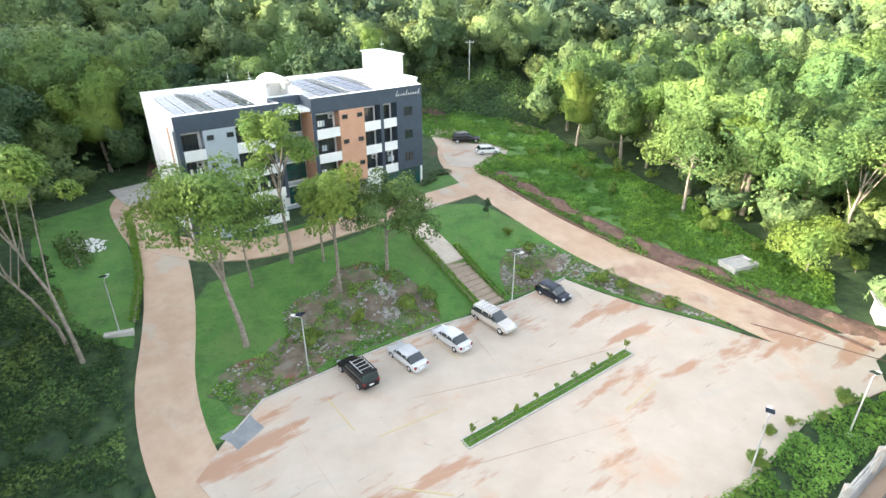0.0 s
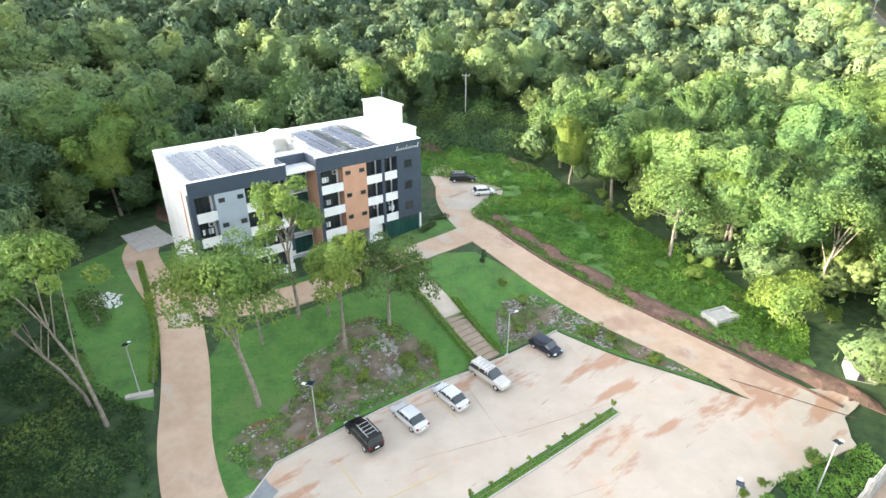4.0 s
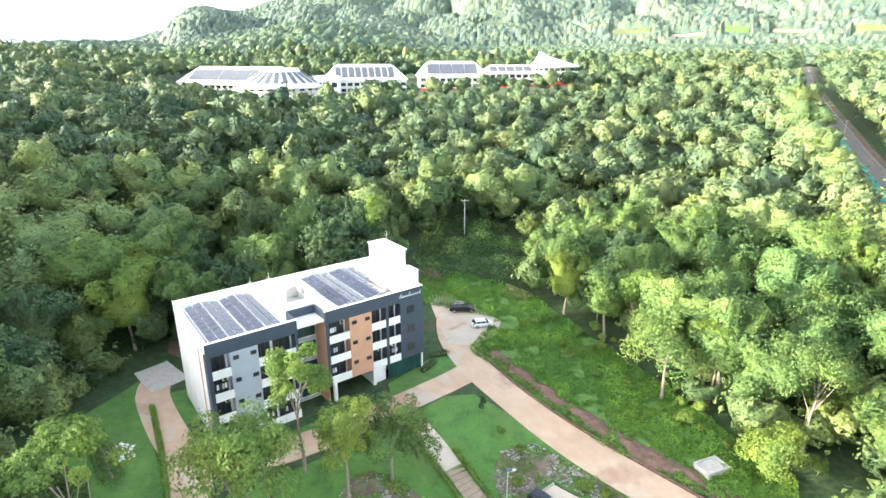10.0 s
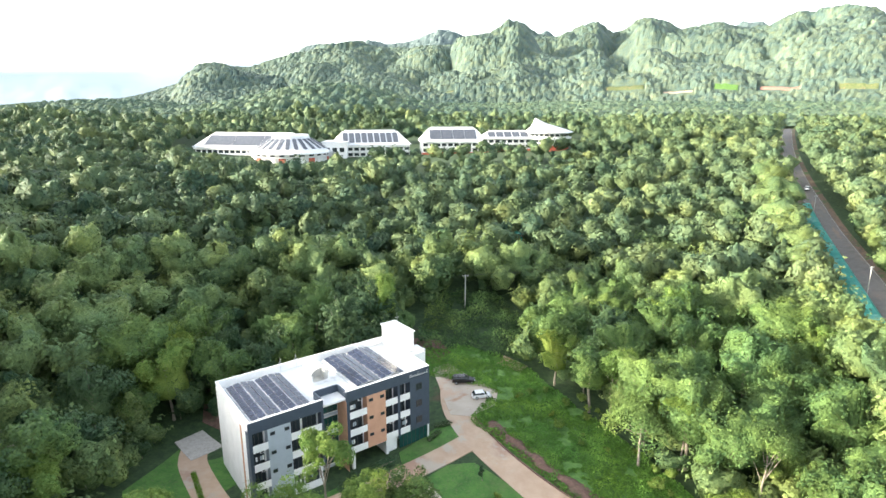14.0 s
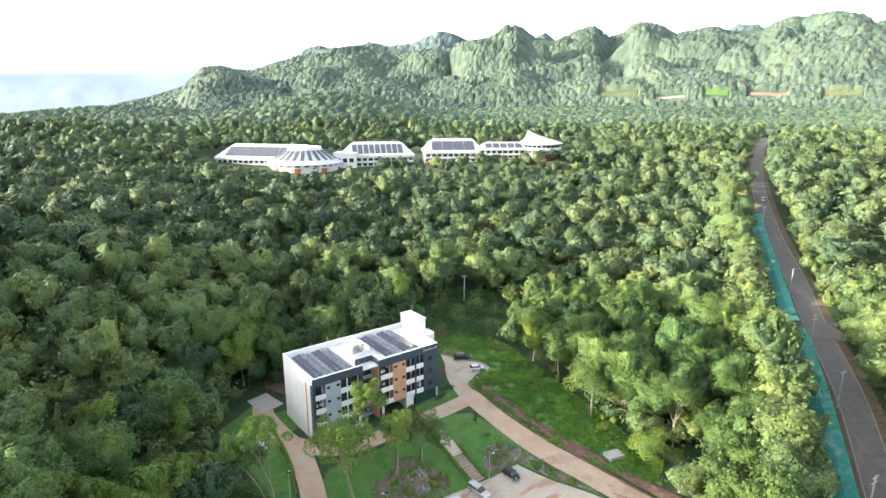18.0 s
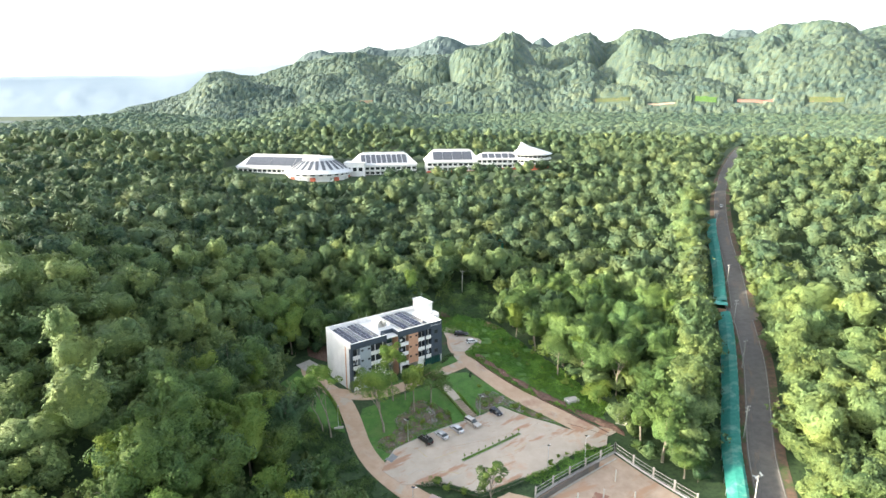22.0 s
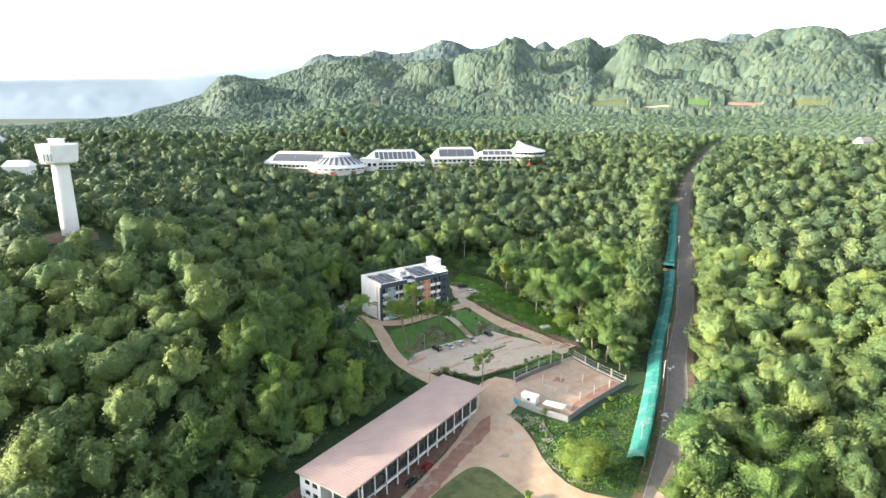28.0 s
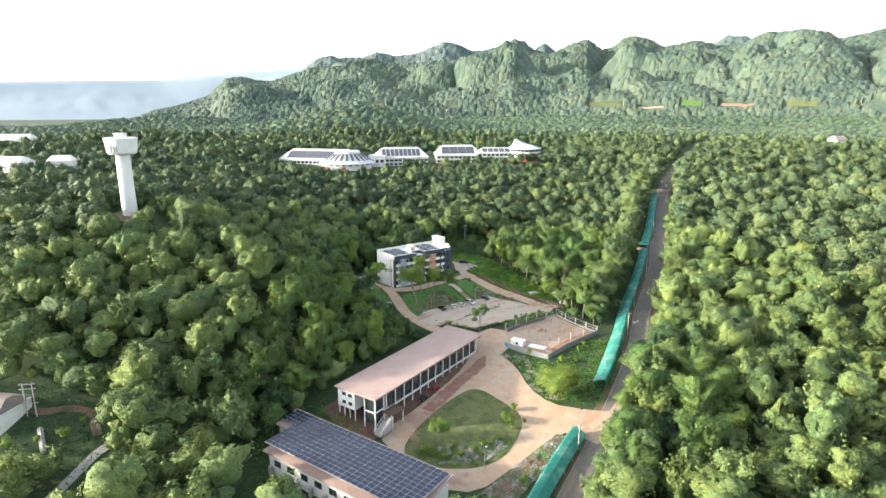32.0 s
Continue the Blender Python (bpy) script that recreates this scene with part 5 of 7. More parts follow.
def shrub_row(name, pts, width, height, leaves, size, mat, label, seed=1):
    """A clipped hedge along a line: leaf sprays filling a low band over a woody core."""
    rg = np.random.default_rng(seed)
    p = np.array(pts, float)
    seg = np.linalg.norm(np.diff(p, axis=0), axis=1)
    s = rg.uniform(0, seg.sum(), leaves)
    c = np.concatenate([[0], np.cumsum(seg)])
    i = np.clip(np.searchsorted(c, s) - 1, 0, len(seg) - 1)
    q = p[i] + (p[i + 1] - p[i]) * ((s - c[i]) / seg[i])[:, None]
    d = rg.normal(size=(leaves, 3)); d /= np.linalg.norm(d, axis=1)[:, None]
    q3 = np.stack([q[:, 0] + d[:, 0] * width / 2, q[:, 1] + d[:, 1] * width / 2, ground(q[:, 0], q[:, 1]) + height * 0.55 + d[:, 2] * height * 0.5], 1)
    nrm = d + np.array([0, 0, 0.5]) + rg.normal(size=d.shape) * 0.4
    nrm /= np.linalg.norm(nrm, axis=1)[:, None]
    a = np.cross(nrm, rg.normal(size=d.shape)); a /= np.linalg.norm(a, axis=1)[:, None]
    b = np.cross(nrm, a)
    k = size * rg.uniform(0.6, 1.3, (leaves, 1))
    quads = np.stack([q3 - a * k * 0.5, q3 - b * k * 0.4, q3 + a * k * 0.5, q3 + b * k * 0.4], 1)
    ob = thing(name, Matrix(), label, name.replace("_", " "))
    o = new("foliage", leaf_mesh("foliage", quads, rg.uniform(0.1, 0.5, leaves), mat)); o.parent = ob
    bm = tube(bmesh.new(), [(*v, gz(*v) + height * 0.3) for v in pts], [min(width * 0.22, 0.15)] * len(pts), 5)
    part("woody_core", bm, M["bark"], ob)
    return ob


wd = radians(walk_dir)
for side in (-1.75, 1.75):
    pts = [(PATH_LOW[0] + k * math.cos(wd) - side * math.sin(wd), PATH_LOW[1] + k * math.sin(wd) + side * math.cos(wd)) for k in (-6 if side < 0 else -2, 0, 3, 7.2)]
    shrub_row("hedge", pts, 0.9, 0.8, 2400, 0.2, M["leaf_fresh"], "low clipped light-green hedge along the steps", 3)
shrub_row("hedge", [(-44.6, 73), (-38.4, 62.8), (-33.8, 54.6), (-31.2, 47.5)], 0.9, 0.8, 3200, 0.24, M["leaf_fresh"], "yellow-green hedge along the curved drive", 5)
shrub_row("hedge", [(-3.6, 80.5), (-1.8, 83.4)], 1.2, 0.9, 700, 0.24, M["leaf_dark"], "dark low hedge under the shop window", 6)
shrub_row("hedge", [(-2.6, 85.4), (0.2, 86.6)], 1.4, 0.8, 600, 0.26, M["leaf_dark"], "dark planting beside the block", 7)
shrub_row("hedge", [(-13, 71.5), (-9.6, 74.2)], 1.6, 1.6, 900, 0.26, M["leaf_dark"], "dark green bushes before the porch", 8)
shrub_row("hedge", [(-46, 62), (-41, 56)], 3.2, 1.1, 1200, 0.3, M["leaf"], "bed of mixed shrubs on the lawn", 9)
shrub_row("hedge", [(-8.2, 24.6), (-4.4, 24.9), (-1, 23.6), (5.4, 21.2), (10, 22.8), (16, 25.8)], 1.5, 1.3, 3000, 0.3, M["leaf_dark"], "dark creeper hedge along the car park edge", 15)

# ---- planted island, bay marks and slab joints in the car park ----
isl_a, isl_b = (1.6, 33.6), (17.6, 44.9)
ia = math.degrees(math.atan2(isl_b[1] - isl_a[1], isl_b[0] - isl_a[0]))
il = math.hypot(isl_b[0] - isl_a[0], isl_b[1] - isl_a[1])
island = thing("planted_island", pose(*isl_a, gz(9, 39) + 0.14, 0, 0, ia), "long kerbed island with grass and small shrubs", "island", kind="structure")
def on_ground(bm, ob):
    for v in bm.verts:
        w0 = ob.matrix_world @ v.co
        v.co.z += gz(w0.x, w0.y) - ob.matrix_world.translation.z
    return bm


for i in range(8):
    a, b = il * i / 8, il * (i + 1) / 8 - 0.01
    for s in (-1, 1):
        part("kerb", on_ground(boxes((a, min(s * 0.48, s * 0.6), -0.3, b, max(s * 0.48, s * 0.6), 0.27)), island), M["kerb"], island, "pale kerb stone")
    part("soil", on_ground(boxes((a, -0.48, -0.3, b + 0.01, 0.48, 0.22)), island), M["lawn"], island, "grass strip")
for a in (-0.12, il):
    part("kerb", on_ground(boxes((a, -0.6, -0.3, a + 0.12, 0.6, 0.27)), island), M["kerb"], island, "pale kerb stone")
shrub_row("groundcover", [along(isl_a, isl_b, 0.01), along(isl_a, isl_b, 0.5), along(isl_a, isl_b, 0.99)], 0.92, 0.34, 5200, 0.14, M["leaf_fresh"], "dense green groundcover on the island", 12)
for i in range(9):
    x0, y0 = along(isl_a, isl_b, 0.03 + 0.118 * i)
    q, _ = leaf_cloud(200 + i, 170, 1.3 if i not in (0, 8) else 1.8, 0.30, 0.15, 5, 0.85, 1.3)
    sh = thing("shrub", pose(x0, y0, gz(x0, y0) + 0.25), "small upright yellow-green shrub on the island", "shrub", "island shrubs")
    o = new("foliage", leaf_mesh("foliage", q, np.full(len(q), 0.35), M["leaf_lime"])); o.parent = sh
    part("stem", cyl(0, 0, -0.1, 0.9, 0.03, 0.02, 5), M["bark"], sh)


def paint_mark(a, b, width, mat, lift=0.155, name="bay_mark", label="faded yellow bay line"):
    return strip(name, [along(a, b, k / 4) for k in range(5)], width, lift, mat, label, "road marking", deep=0.02)


for a, b in (((-10.2, 38.2), (-7.4, 34.8)), ((8.6, 47.3), (11.0, 44.6)), ((-5.4, 34.2), (0.2, 37.6)), ((-3.8, 29.6), (0.6, 29.0)), ((15.2, 37.0), (18.8, 40.4)), ((3.6, 51.5), (6.6, 48.0)), ((-1.6, 47.6), (1.2, 44.3))):
    paint_mark(a, b, 0.14, M["yellow_paint"])
for a, b in (((-13, 35), (27, 49.5)), ((-8, 28.2), (36, 43)), ((-14.5, 37.5), (-7.5, 28.5)), ((2, 50), (13, 26.5)), ((14.5, 57), (24, 32)), ((26, 49), (33, 38.5))):
    paint_mark(a, b, 0.035, M["laterite_concrete"], 0.150, "joint", "saw-cut joint in the concrete")
for a, b in (((-17.2, 34.4), (-15.8, 38)), ((-15.8, 38), (-0.5, 49.5)), ((-0.5, 49.5), (14, 58.8))):
    strip("kerb", [along(a, b, k / 8) for k in range(9)], 0.14, 0.24, M["kerb"], "low pale kerb at the car park edge", "kerb", deep=0.6)

paint_mark((31.6, 49.6), (42.6, 44.6), 0.16, M["red_soil"], 0.17, "joint", "dark soil line between drive and car park")
# slab edges of the building plot, and red soil along the hoarding
for a, b in (((20.6, 19.6), (33.0, 3.6)), ((21.6, 20.8), (41.2, 35.6)), ((27.2, 18.2), (36.0, 12.2))):
    strip("slab_edge", [along(a, b, k / 6) for k in range(7)], 0.3, 0.22, M["kerb"], "pale concrete slab edge on the plot", "kerb", deep=0.4)
drape("soil_patch", ragged([(33.5, 3.2), (39, 7.6), (53, 18.6), (51.2, 20.6), (42, 13.4), (35, 7.4)], 0.6), 0.10, M["rust_dirt"], "red soil heaped along the hoarding", "soil")
drape("soil_patch", ragged([(31, 20), (34.4, 19.4), (35.6, 21.8), (32.4, 22.8)], 0.5), 0.10, M["rust_dirt"], "red soil heap on the plot", "soil")

# ---- rocks, soil and rubble ----
def rubble(name, poly, n, lo, hi, mat, label, seed, flat=0.6):
    """Loose stones, many in one mesh."""
    rg = np.random.default_rng(seed)
    xs, ys = [p[0] for p in poly], [p[1] for p in poly]
    x, y = rg.uniform(min(xs), max(xs), n * 6), rg.uniform(min(ys), max(ys), n * 6)
    k = inside(poly, x, y)
    k &= np.array([noise.noise(Vector((a * 0.35, b * 0.35, seed))) > -0.05 for a, b in zip(x, y)])
    x, y = x[k][:n], y[k][:n]
    base = np.array([(1, 0, 0), (-1, 0, 0), (0, 1, 0), (0, -1, 0), (0, 0, 1), (0, 0, -1)], float)
    tri = np.array([(0, 2, 4), (2, 1, 4), (1, 3, 4), (3, 0, 4), (2, 0, 5), (1, 2, 5), (3, 1, 5), (0, 3, 5)])
    V, F = [], []
    for i in range(len(x)):
        s = lo + (hi - lo) * rg.beta(1, 4)
        v = (base + rg.uniform(-0.28, 0.28, base.shape)) * s * np.array([1, 0.75, flat])
        a = rg.uniform(0, 6.28)
        v = np.stack([v[:, 0] * math.cos(a) - v[:, 1] * math.sin(a) + x[i], v[:, 0] * math.sin(a) + v[:, 1] * math.cos(a) + y[i], v[:, 2] + gz(x[i], y[i]) + 0.1 + s * 0.2], 1)
        F.append(tri + 6 * i)
        V.append(v)
    me = bpy.data.meshes.new(name)
    me.from_pydata(np.concatenate(V).tolist(), [], np.concatenate(F).tolist())
    me.materials.append(mat)
    return tagged(new(name, me), label, "stones", kind="stuff")


def mound(name, poly, height, mat, label, seed=1, cell=0.8):
    """Uneven heaped ground inside an outline."""
    ob = drape(name, poly, 0.1, mat, label, name.replace("_", " "), cell=cell)
    edge = poly + poly[:1]
    for v in ob.data.vertices:
        d = float(distance_to(edge, v.co.x, v.co.y))
        n = noise.noise(Vector((v.co.x * 0.45 + seed, v.co.y * 0.45, seed))) + 0.5 * noise.noise(Vector((v.co.x * 1.3, v.co.y * 1.3, seed)))
        if inside(poly, v.co.x, v.co.y):
            v.co.z += min(d / 1.6, 1) * height * (0.55 + 0.75 * n)
    return ob


BED_W = [(-20.6, 38.6), (-20.2, 41.8), (-17.3, 43.6), (-15.9, 46.9), (-17.0, 50.0), (-16.0, 52.2), (-13.4, 53.8), (-12.4, 57.4), (-9.8, 58.8), (-6.3, 58.2), (-3.0, 55.6), (-1.2, 54.1), (-0.6, 52.0), (-0.6, 50.2), (-4.5, 47.4), (-10, 43.4), (-15.2, 39.0), (-16.6, 36.4)]
BED_E = [(7.2, 55.6), (14, 59.4), (21, 54), (29.5, 48.8), (24.6, 54.5), (17.2, 61.8), (12.2, 65.5), (7.6, 63.4), (6.2, 59)]
mound("soil_bed", ragged(BED_W, 1.2, 1.0, 3), 0.14, M["bed"], "uneven bed of red soil and rocks above the car park", 2)
mound("soil_bed", ragged(BED_E, 1.0, 1.0, 4), 0.12, M["bed"], "rough grey and red soil bed beside the drive", 5)
rubble("stones", BED_W, 1300, 0.05, 0.36, M["stone"], "grey limestone rocks on the red soil bed", 3)
rubble("stones", [(-8.5, 50), (-5, 50), (-4, 55), (-8, 56), (-10, 53)], 130, 0.15, 0.7, M["stone"], "large grey limestone boulders in a heap", 4)
rubble("stones", BED_E, 1200, 0.07, 0.45, M["stone"], "scattered pale stones beside the drive", 5)
BANK = [(6.6, 87.2), (12, 78.5), (18.6, 70), (28.5, 60.5), (37.5, 52.5), (44, 46.5), (46.5, 45.5), (46, 49), (39.5, 54.5), (31, 62.5), (21, 72.5), (14.5, 81), (9, 88.5)]
mound("soil_bank", ragged(BANK, 0.8, 1.0, 6), 0.95, M["red_soil"], "heaped bank of red soil along the drive", 7)
rubble("stones", BANK, 1100, 0.1, 0.5, M["red_soil"], "clods of red soil on the bank", 8)
strip("kerb", curve_through([(5.4, 89), (9.4, 80.8), (15.4, 72.6), (26.4, 61.6), (36.4, 51.6), (42.2, 46)], 3), 0.25, 0.34, M["red_soil"], "low dark edge wall of the drive", "kerb", deep=0.8)
drape("soil_patch", [(-8, 117), (-2, 113), (1, 117), (-2, 123), (-9, 124)], 0.08, M["red_soil"], "bare red soil behind the block", "soil")
drape("soil_patch", [(12, 112), (17, 108), (19, 111), (14, 116)], 0.08, M["sand"], "bare pale soil patch in the meadow", "soil")
drape("soil_patch", [(-50, 90), (-42, 86), (-36, 92), (-42, 97), (-52, 96)], 0.07, M["red_soil"], "bare red soil beside the pad", "soil")
rubble("stones", [(14, 3), (20, -6), (22.6, -18), (28, -27), (33, -26), (27, -14), (24, 0), (19, 3)], 800, 0.14, 0.75, M["stone"], "rubble beside the yard", 9)
rubble("stones", [(27, -42.8), (31.5, -44.6), (12, -69), (2, -67)], 2600, 0.14, 0.8, M["stone"], "bank of pale rubble below the yard", 10)
mound("soil_bank", [(27, -42.8), (31.5, -44.6), (12, -69), (2, -67)], 0.5, M["bed"], "weedy rubble bank below the yard", 11)
rubble("stones", [(-9, -46), (2, -48), (9, -44), (12, -48), (4, -55), (-8, -55)], 1100, 0.15, 0.8, M["stone"], "rocks among the shrubs on the yard lawn", 12)
rubble("bricks", [(9.4, -12), (12.4, -12), (12.4, -15.5), (9.4, -15.5)], 130, 0.15, 0.45, M["concrete"], "heap of broken rubble in the yard", 13)
drape("soil_patch", [(-46, -33), (-34, -44), (-30, -47), (-22, -40), (-27, -33), (-38, -24)], 0.07, M["red_soil"], "bare red soil between the halls", "soil")
drape("soil_patch", [(-26, -42), (-14, -27), (-2, -8), (2, 2), (-3, 5), (-16, -14), (-30, -36)], 0.075, M["red_soil"], "red soil strip along the hall", "soil")


# ---- lamps, poles and wires ----
def street_lamp(x, y, turn, height=6.0, base=None):
    ob = thing("street_lamp", pose(x, y, gz(x, y), 0, 0, turn), "grey solar street lamp on a tall thin pole", "street lamp", "solar lamps")
    part("pole", cyl(0, 0, -0.3, height, 0.075, 0.05, 8), M["aluminium"], ob)
    part("arm", tube(bmesh.new(), [(0, 0, height - 0.1), (0.75, 0, height + 0.15)], [0.035, 0.03], 6), M["aluminium"], ob)
    part("lamp_head", boxes((0.35, -0.16, height + 0.02, 1.05, 0.16, height + 0.1), bevel=0.02), M["white_paint"], ob, "flat white lamp head")
    p = part("solar_panel", boxes((-0.4, -0.3, 0, 0.4, 0.3, 0.04)), M["panel"], ob, "small dark solar panel")
    p.matrix_basis = pose(0.1, 0, height + 0.32, 0, 15, 0)
    part("footing", boxes((-0.25, -0.25, -0.4, 0.25, 0.25, 0.12), bevel=0.02), M["concrete"], ob, "concrete footing")


for x0, y0, a in ((-12.6, 41.6, 160), (7.4, 54.8, 20), (-31.8, 45.8, 100), (22.6, 30.6, 60), (33, 35.2, 30), (-10.2, 17.6, 20), (4.5, -56.5, 70), (34.8, -40, 0)):
    street_lamp(x0, y0, a)


def utility_pole(x, y, turn, height=9.0, arms=1):
    ob = thing("utility_pole", pose(x, y, gz(x, y), 0, 0, turn), "pale concrete utility pole with a cross-arm", "utility pole", "utility poles")
    part("pole", boxes((-0.12, -0.12, -0.5, 0.12, 0.12, height), bevel=0.02), M["concrete"], ob)
    for k in range(arms):
        arm = part("cross_arm", boxes((-1.0, -0.06, height - 0.5 - 1.1 * k, 1.0, 0.06, height - 0.36 - 1.1 * k)), M["concrete"], ob)
        for xx in (-0.85, 0.0, 0.85):
            part("insulator", cyl(xx, 0, height - 0.36 - 1.1 * k, height - 0.12 - 1.1 * k, 0.06, 0.04, 6), M["white_paint"], arm)
    return Vector((x, y, gz(x, y) + height))


tops = [utility_pole(x0, y0, a, h, n) for x0, y0, a, h, n in ((32, -50, 30, 8.5, 1), (49, -14, 30, 8.5, 1), (66, 16, 30, 9, 1), (76.5, 41, 28, 9.5, 2), (92.5, 74, 26, 9.5, 1), (104.5, 104, 26, 9, 2), (118, 138, 25, 9.5, 1), (143, 204, 24, 9.5, 1))]
other = [utility_pole(x0, y0, a, h, 1) for x0, y0, a, h in ((5.4, 143, 0, 10), (67, 167, -10, 9), (30, 205, 0, 9))]
for group in (tops, [other[0], other[1]], [other[0], other[2]]):
    for k, off in enumerate((-0.85, 0.0, 0.85)):
        for a, b in zip(group, group[1:]):
            pts = [a.lerp(b, t / 8) + Vector((off, 0, -0.15 - 0.7 * (1 - (2 * t / 8 - 1) ** 2))) for t in range(9)]
            tagged(part("cable", tube(bmesh.new(), pts, [0.015] * 9, 4), M["frame_dark"]), "thin dark overhead cable between poles", "cable", "overhead cables")

# ---- culvert box, shed, plot fence, containers ----
box_thing = thing("concrete_tank", pose(35.3, 61.0, gz(35.3, 61) - 0.15, 0, 0, 22), "open grey concrete tank beside the soil bank", "tank")
part("wall", boxes((-1.9, -1.3, -0.3, 1.9, -1.1, 1.1), (-1.9, 1.1, -0.3, 1.9, 1.3, 1.1), (-1.9, -1.1, -0.3, -1.7, 1.1, 1.1), (1.7, -1.1, -0.3, 1.9, 1.1, 1.1), bevel=0.02), M["concrete"], box_thing)
part("cover", boxes((-1.7, -1.1, 0.8, 1.7, 1.1, 0.92)), M["concrete"], box_thing, "sunken concrete cover")
part("hatch", boxes((-0.1, 0.1, 0.92, 0.5, 0.6, 0.97)), M["concrete"], box_thing, "small grey hatch")
shed = thing("shed", pose(47.2, 51.2, gz(47.2, 51.2), 0, 0, -20), "small shed with a grey corrugated roof", "shed")
part("wall", boxes((-1.5, -1.2, -0.3, 1.5, -1.1, 2.2), (-1.5, 1.1, -0.3, 1.5, 1.2, 2.4), (-1.5, -1.1, -0.3, -1.4, 1.1, 2.3), (1.4, -1.1, -0.3, 1.5, 1.1, 2.3)), M["concrete"], shed)
roof = part("roof", boxes((-2.0, -1.6, 2.32, 2.0, 1.6, 2.4)), M["timber"], shed, "roof boarding")
for i in range(10):
    part("roof_sheet", boxes((-2.0 + 0.4 * i, -1.7, 2.4 + 0.03 * (i % 2), -1.6 + 0.4 * i, 1.7, 2.46 + 0.03 * (i % 2))), M["aluminium"], roof)
part("door", boxes((-0.5, -1.26, 0, 0.4, -1.2, 1.9)), M["frame_dark"], shed, "dark door opening")


def concrete_fence(a, b, n, height, label, rails=3):
    ob = thing("fence", pose(a[0], a[1], 0, 0, 0, 0), label, "fence", "plot fences")
    for i in range(n + 1):
        x0, y0 = along(a, b, i / n)
        g = gz(x0, y0)
        part("post", boxes((x0 - a[0] - 0.18, y0 - a[1] - 0.18, g - 0.5, x0 - a[0] + 0.18, y0 - a[1] + 0.18, g + height), bevel=0.02), M["kerb"], ob, "pale concrete post")
        if i < n:
            x1, y1 = along(a, b, (i + 1) / n)
            for k in range(rails):
                z = height * (0.25 + 0.62 * k / max(rails - 1, 1))
                part("rail", tube(bmesh.new(), [(x0 - a[0], y0 - a[1], g + z), (x1 - a[0], y1 - a[1], gz(x1, y1) + z)], [0.07, 0.07], 4), M["concrete"], ob)
            part("base_wall", tube(bmesh.new(), [(x0 - a[0], y0 - a[1], g + 0.2), (x1 - a[0], y1 - a[1], gz(x1, y1) + 0.2)], [0.3, 0.3], 4), M["concrete"], ob, "low concrete base wall")


concrete_fence((41.5, 38), (54.5, 18.5), 4, 3.0, "half-built concrete fence with three rails")
concrete_fence((18, 20.8), (41.5, 38), 5, 3.0, "concrete post fence beside the car park")
for i, (x0, y0) in enumerate(((27.3, 18.8), (29.9, 11.4), (34.3, 13.0), (37.4, 8.9), (42.7, 12.5), (48.3, 15.2), (33.6, 20.2), (40.6, 19.4), (38.4, 27.0))):
    st = thing("column", pose(x0, y0, gz(x0, y0)), "short pale concrete column on the building plot", "column", "plot columns")
    part("shaft", boxes((-0.15, -0.15, -0.3, 0.15, 0.15, 3.2), bevel=0.02), M["kerb"], st)
    part("rebar", tube(bmesh.new(), [(0, 0, 3.1), (0.02, 0, 3.7)], [0.03, 0.03], 5), M["red_soil"], st, "rusty reinforcing bars")


def sheet_fence(pts, height, mat, label):
    ob = thing("sheet_fence", Matrix(), label, "fence")
    for a, b in zip(pts, pts[1:]):
        n = max(1, int(math.hypot(b[0] - a[0], b[1] - a[1]) / 1.0))
        for i in range(n):
            x0, y0 = along(a, b, i / n)
            x1, y1 = along(a, b, (i + 0.98) / n)
            bm = bmesh.new()
            nx, ny = -(y1 - y0) * 0.03, (x1 - x0) * 0.03
            z0 = gz(x0, y0) - 0.1
            v = [bm.verts.new(p) for p in ((x0 - nx, y0 - ny, z0), (x1 - nx, y1 - ny, z0), (x1 - nx, y1 - ny, z0 + height), (x0 - nx, y0 - ny, z0 + height), (x0 + nx, y0 + ny, z0), (x1 + nx, y1 + ny, z0), (x1 + nx, y1 + ny, z0 + height), (x0 + nx, y0 + ny, z0 + height))]
            for f in ((0, 1, 2, 3), (7, 6, 5, 4), (0, 4, 5, 1), (1, 5, 6, 2), (2, 6, 7, 3), (3, 7, 4, 0)):
                bm.faces.new([v[k] for k in f])
            part("sheet", bm, mat, ob)


sheet_fence([(17.6, 7.2), (24, 2.4), (31.5, -1.6), (38.5, 4.8), (54.8, 17.6)], 2.1, M["hoarding"], "grey corrugated metal hoarding round the plot")
sheet_fence([(18.5, 19), (27, 25.4), (35.8, 32)], 1.6, M["asphalt"], "grey weathered boundary wall beside the plot")
sheet_fence([(16.6, 8.8), (17.6, 7.2)], 2.0, material("blue_sheet", (0.02, 0.22, 0.36), (0.03, 0.30, 0.45), 1.0, 0.5), "blue metal gate panel at the plot corner")
cab = thing("site_cabin", pose(21.6, 8.6, gz(21.6, 8.6), 0, 0, -36), "white site cabin behind the hoarding", "cabin")
part("body", boxes((-2.6, -1.25, 0, 2.6, 1.25, 2.6), bevel=0.04), M["white_paint"], cab)
part("window", boxes((-0.3, -1.3, 1.0, 0.7, -1.24, 1.9)), M["glass_dark"], cab, "dark window")
part("roof", boxes((-2.7, -1.35, 2.6, 2.7, 1.35, 2.7)), M["white_paint"], cab)
cab = thing("lean_to", pose(28.2, 3.6, gz(28.2, 3.6), 0, 0, -30), "open lean-to with a white sheet roof", "shelter")
rf = part("roof", boxes((-3.2, -1.85, 2.14, 3.2, 1.85, 2.2)), M["aluminium"], cab, "roof frame")
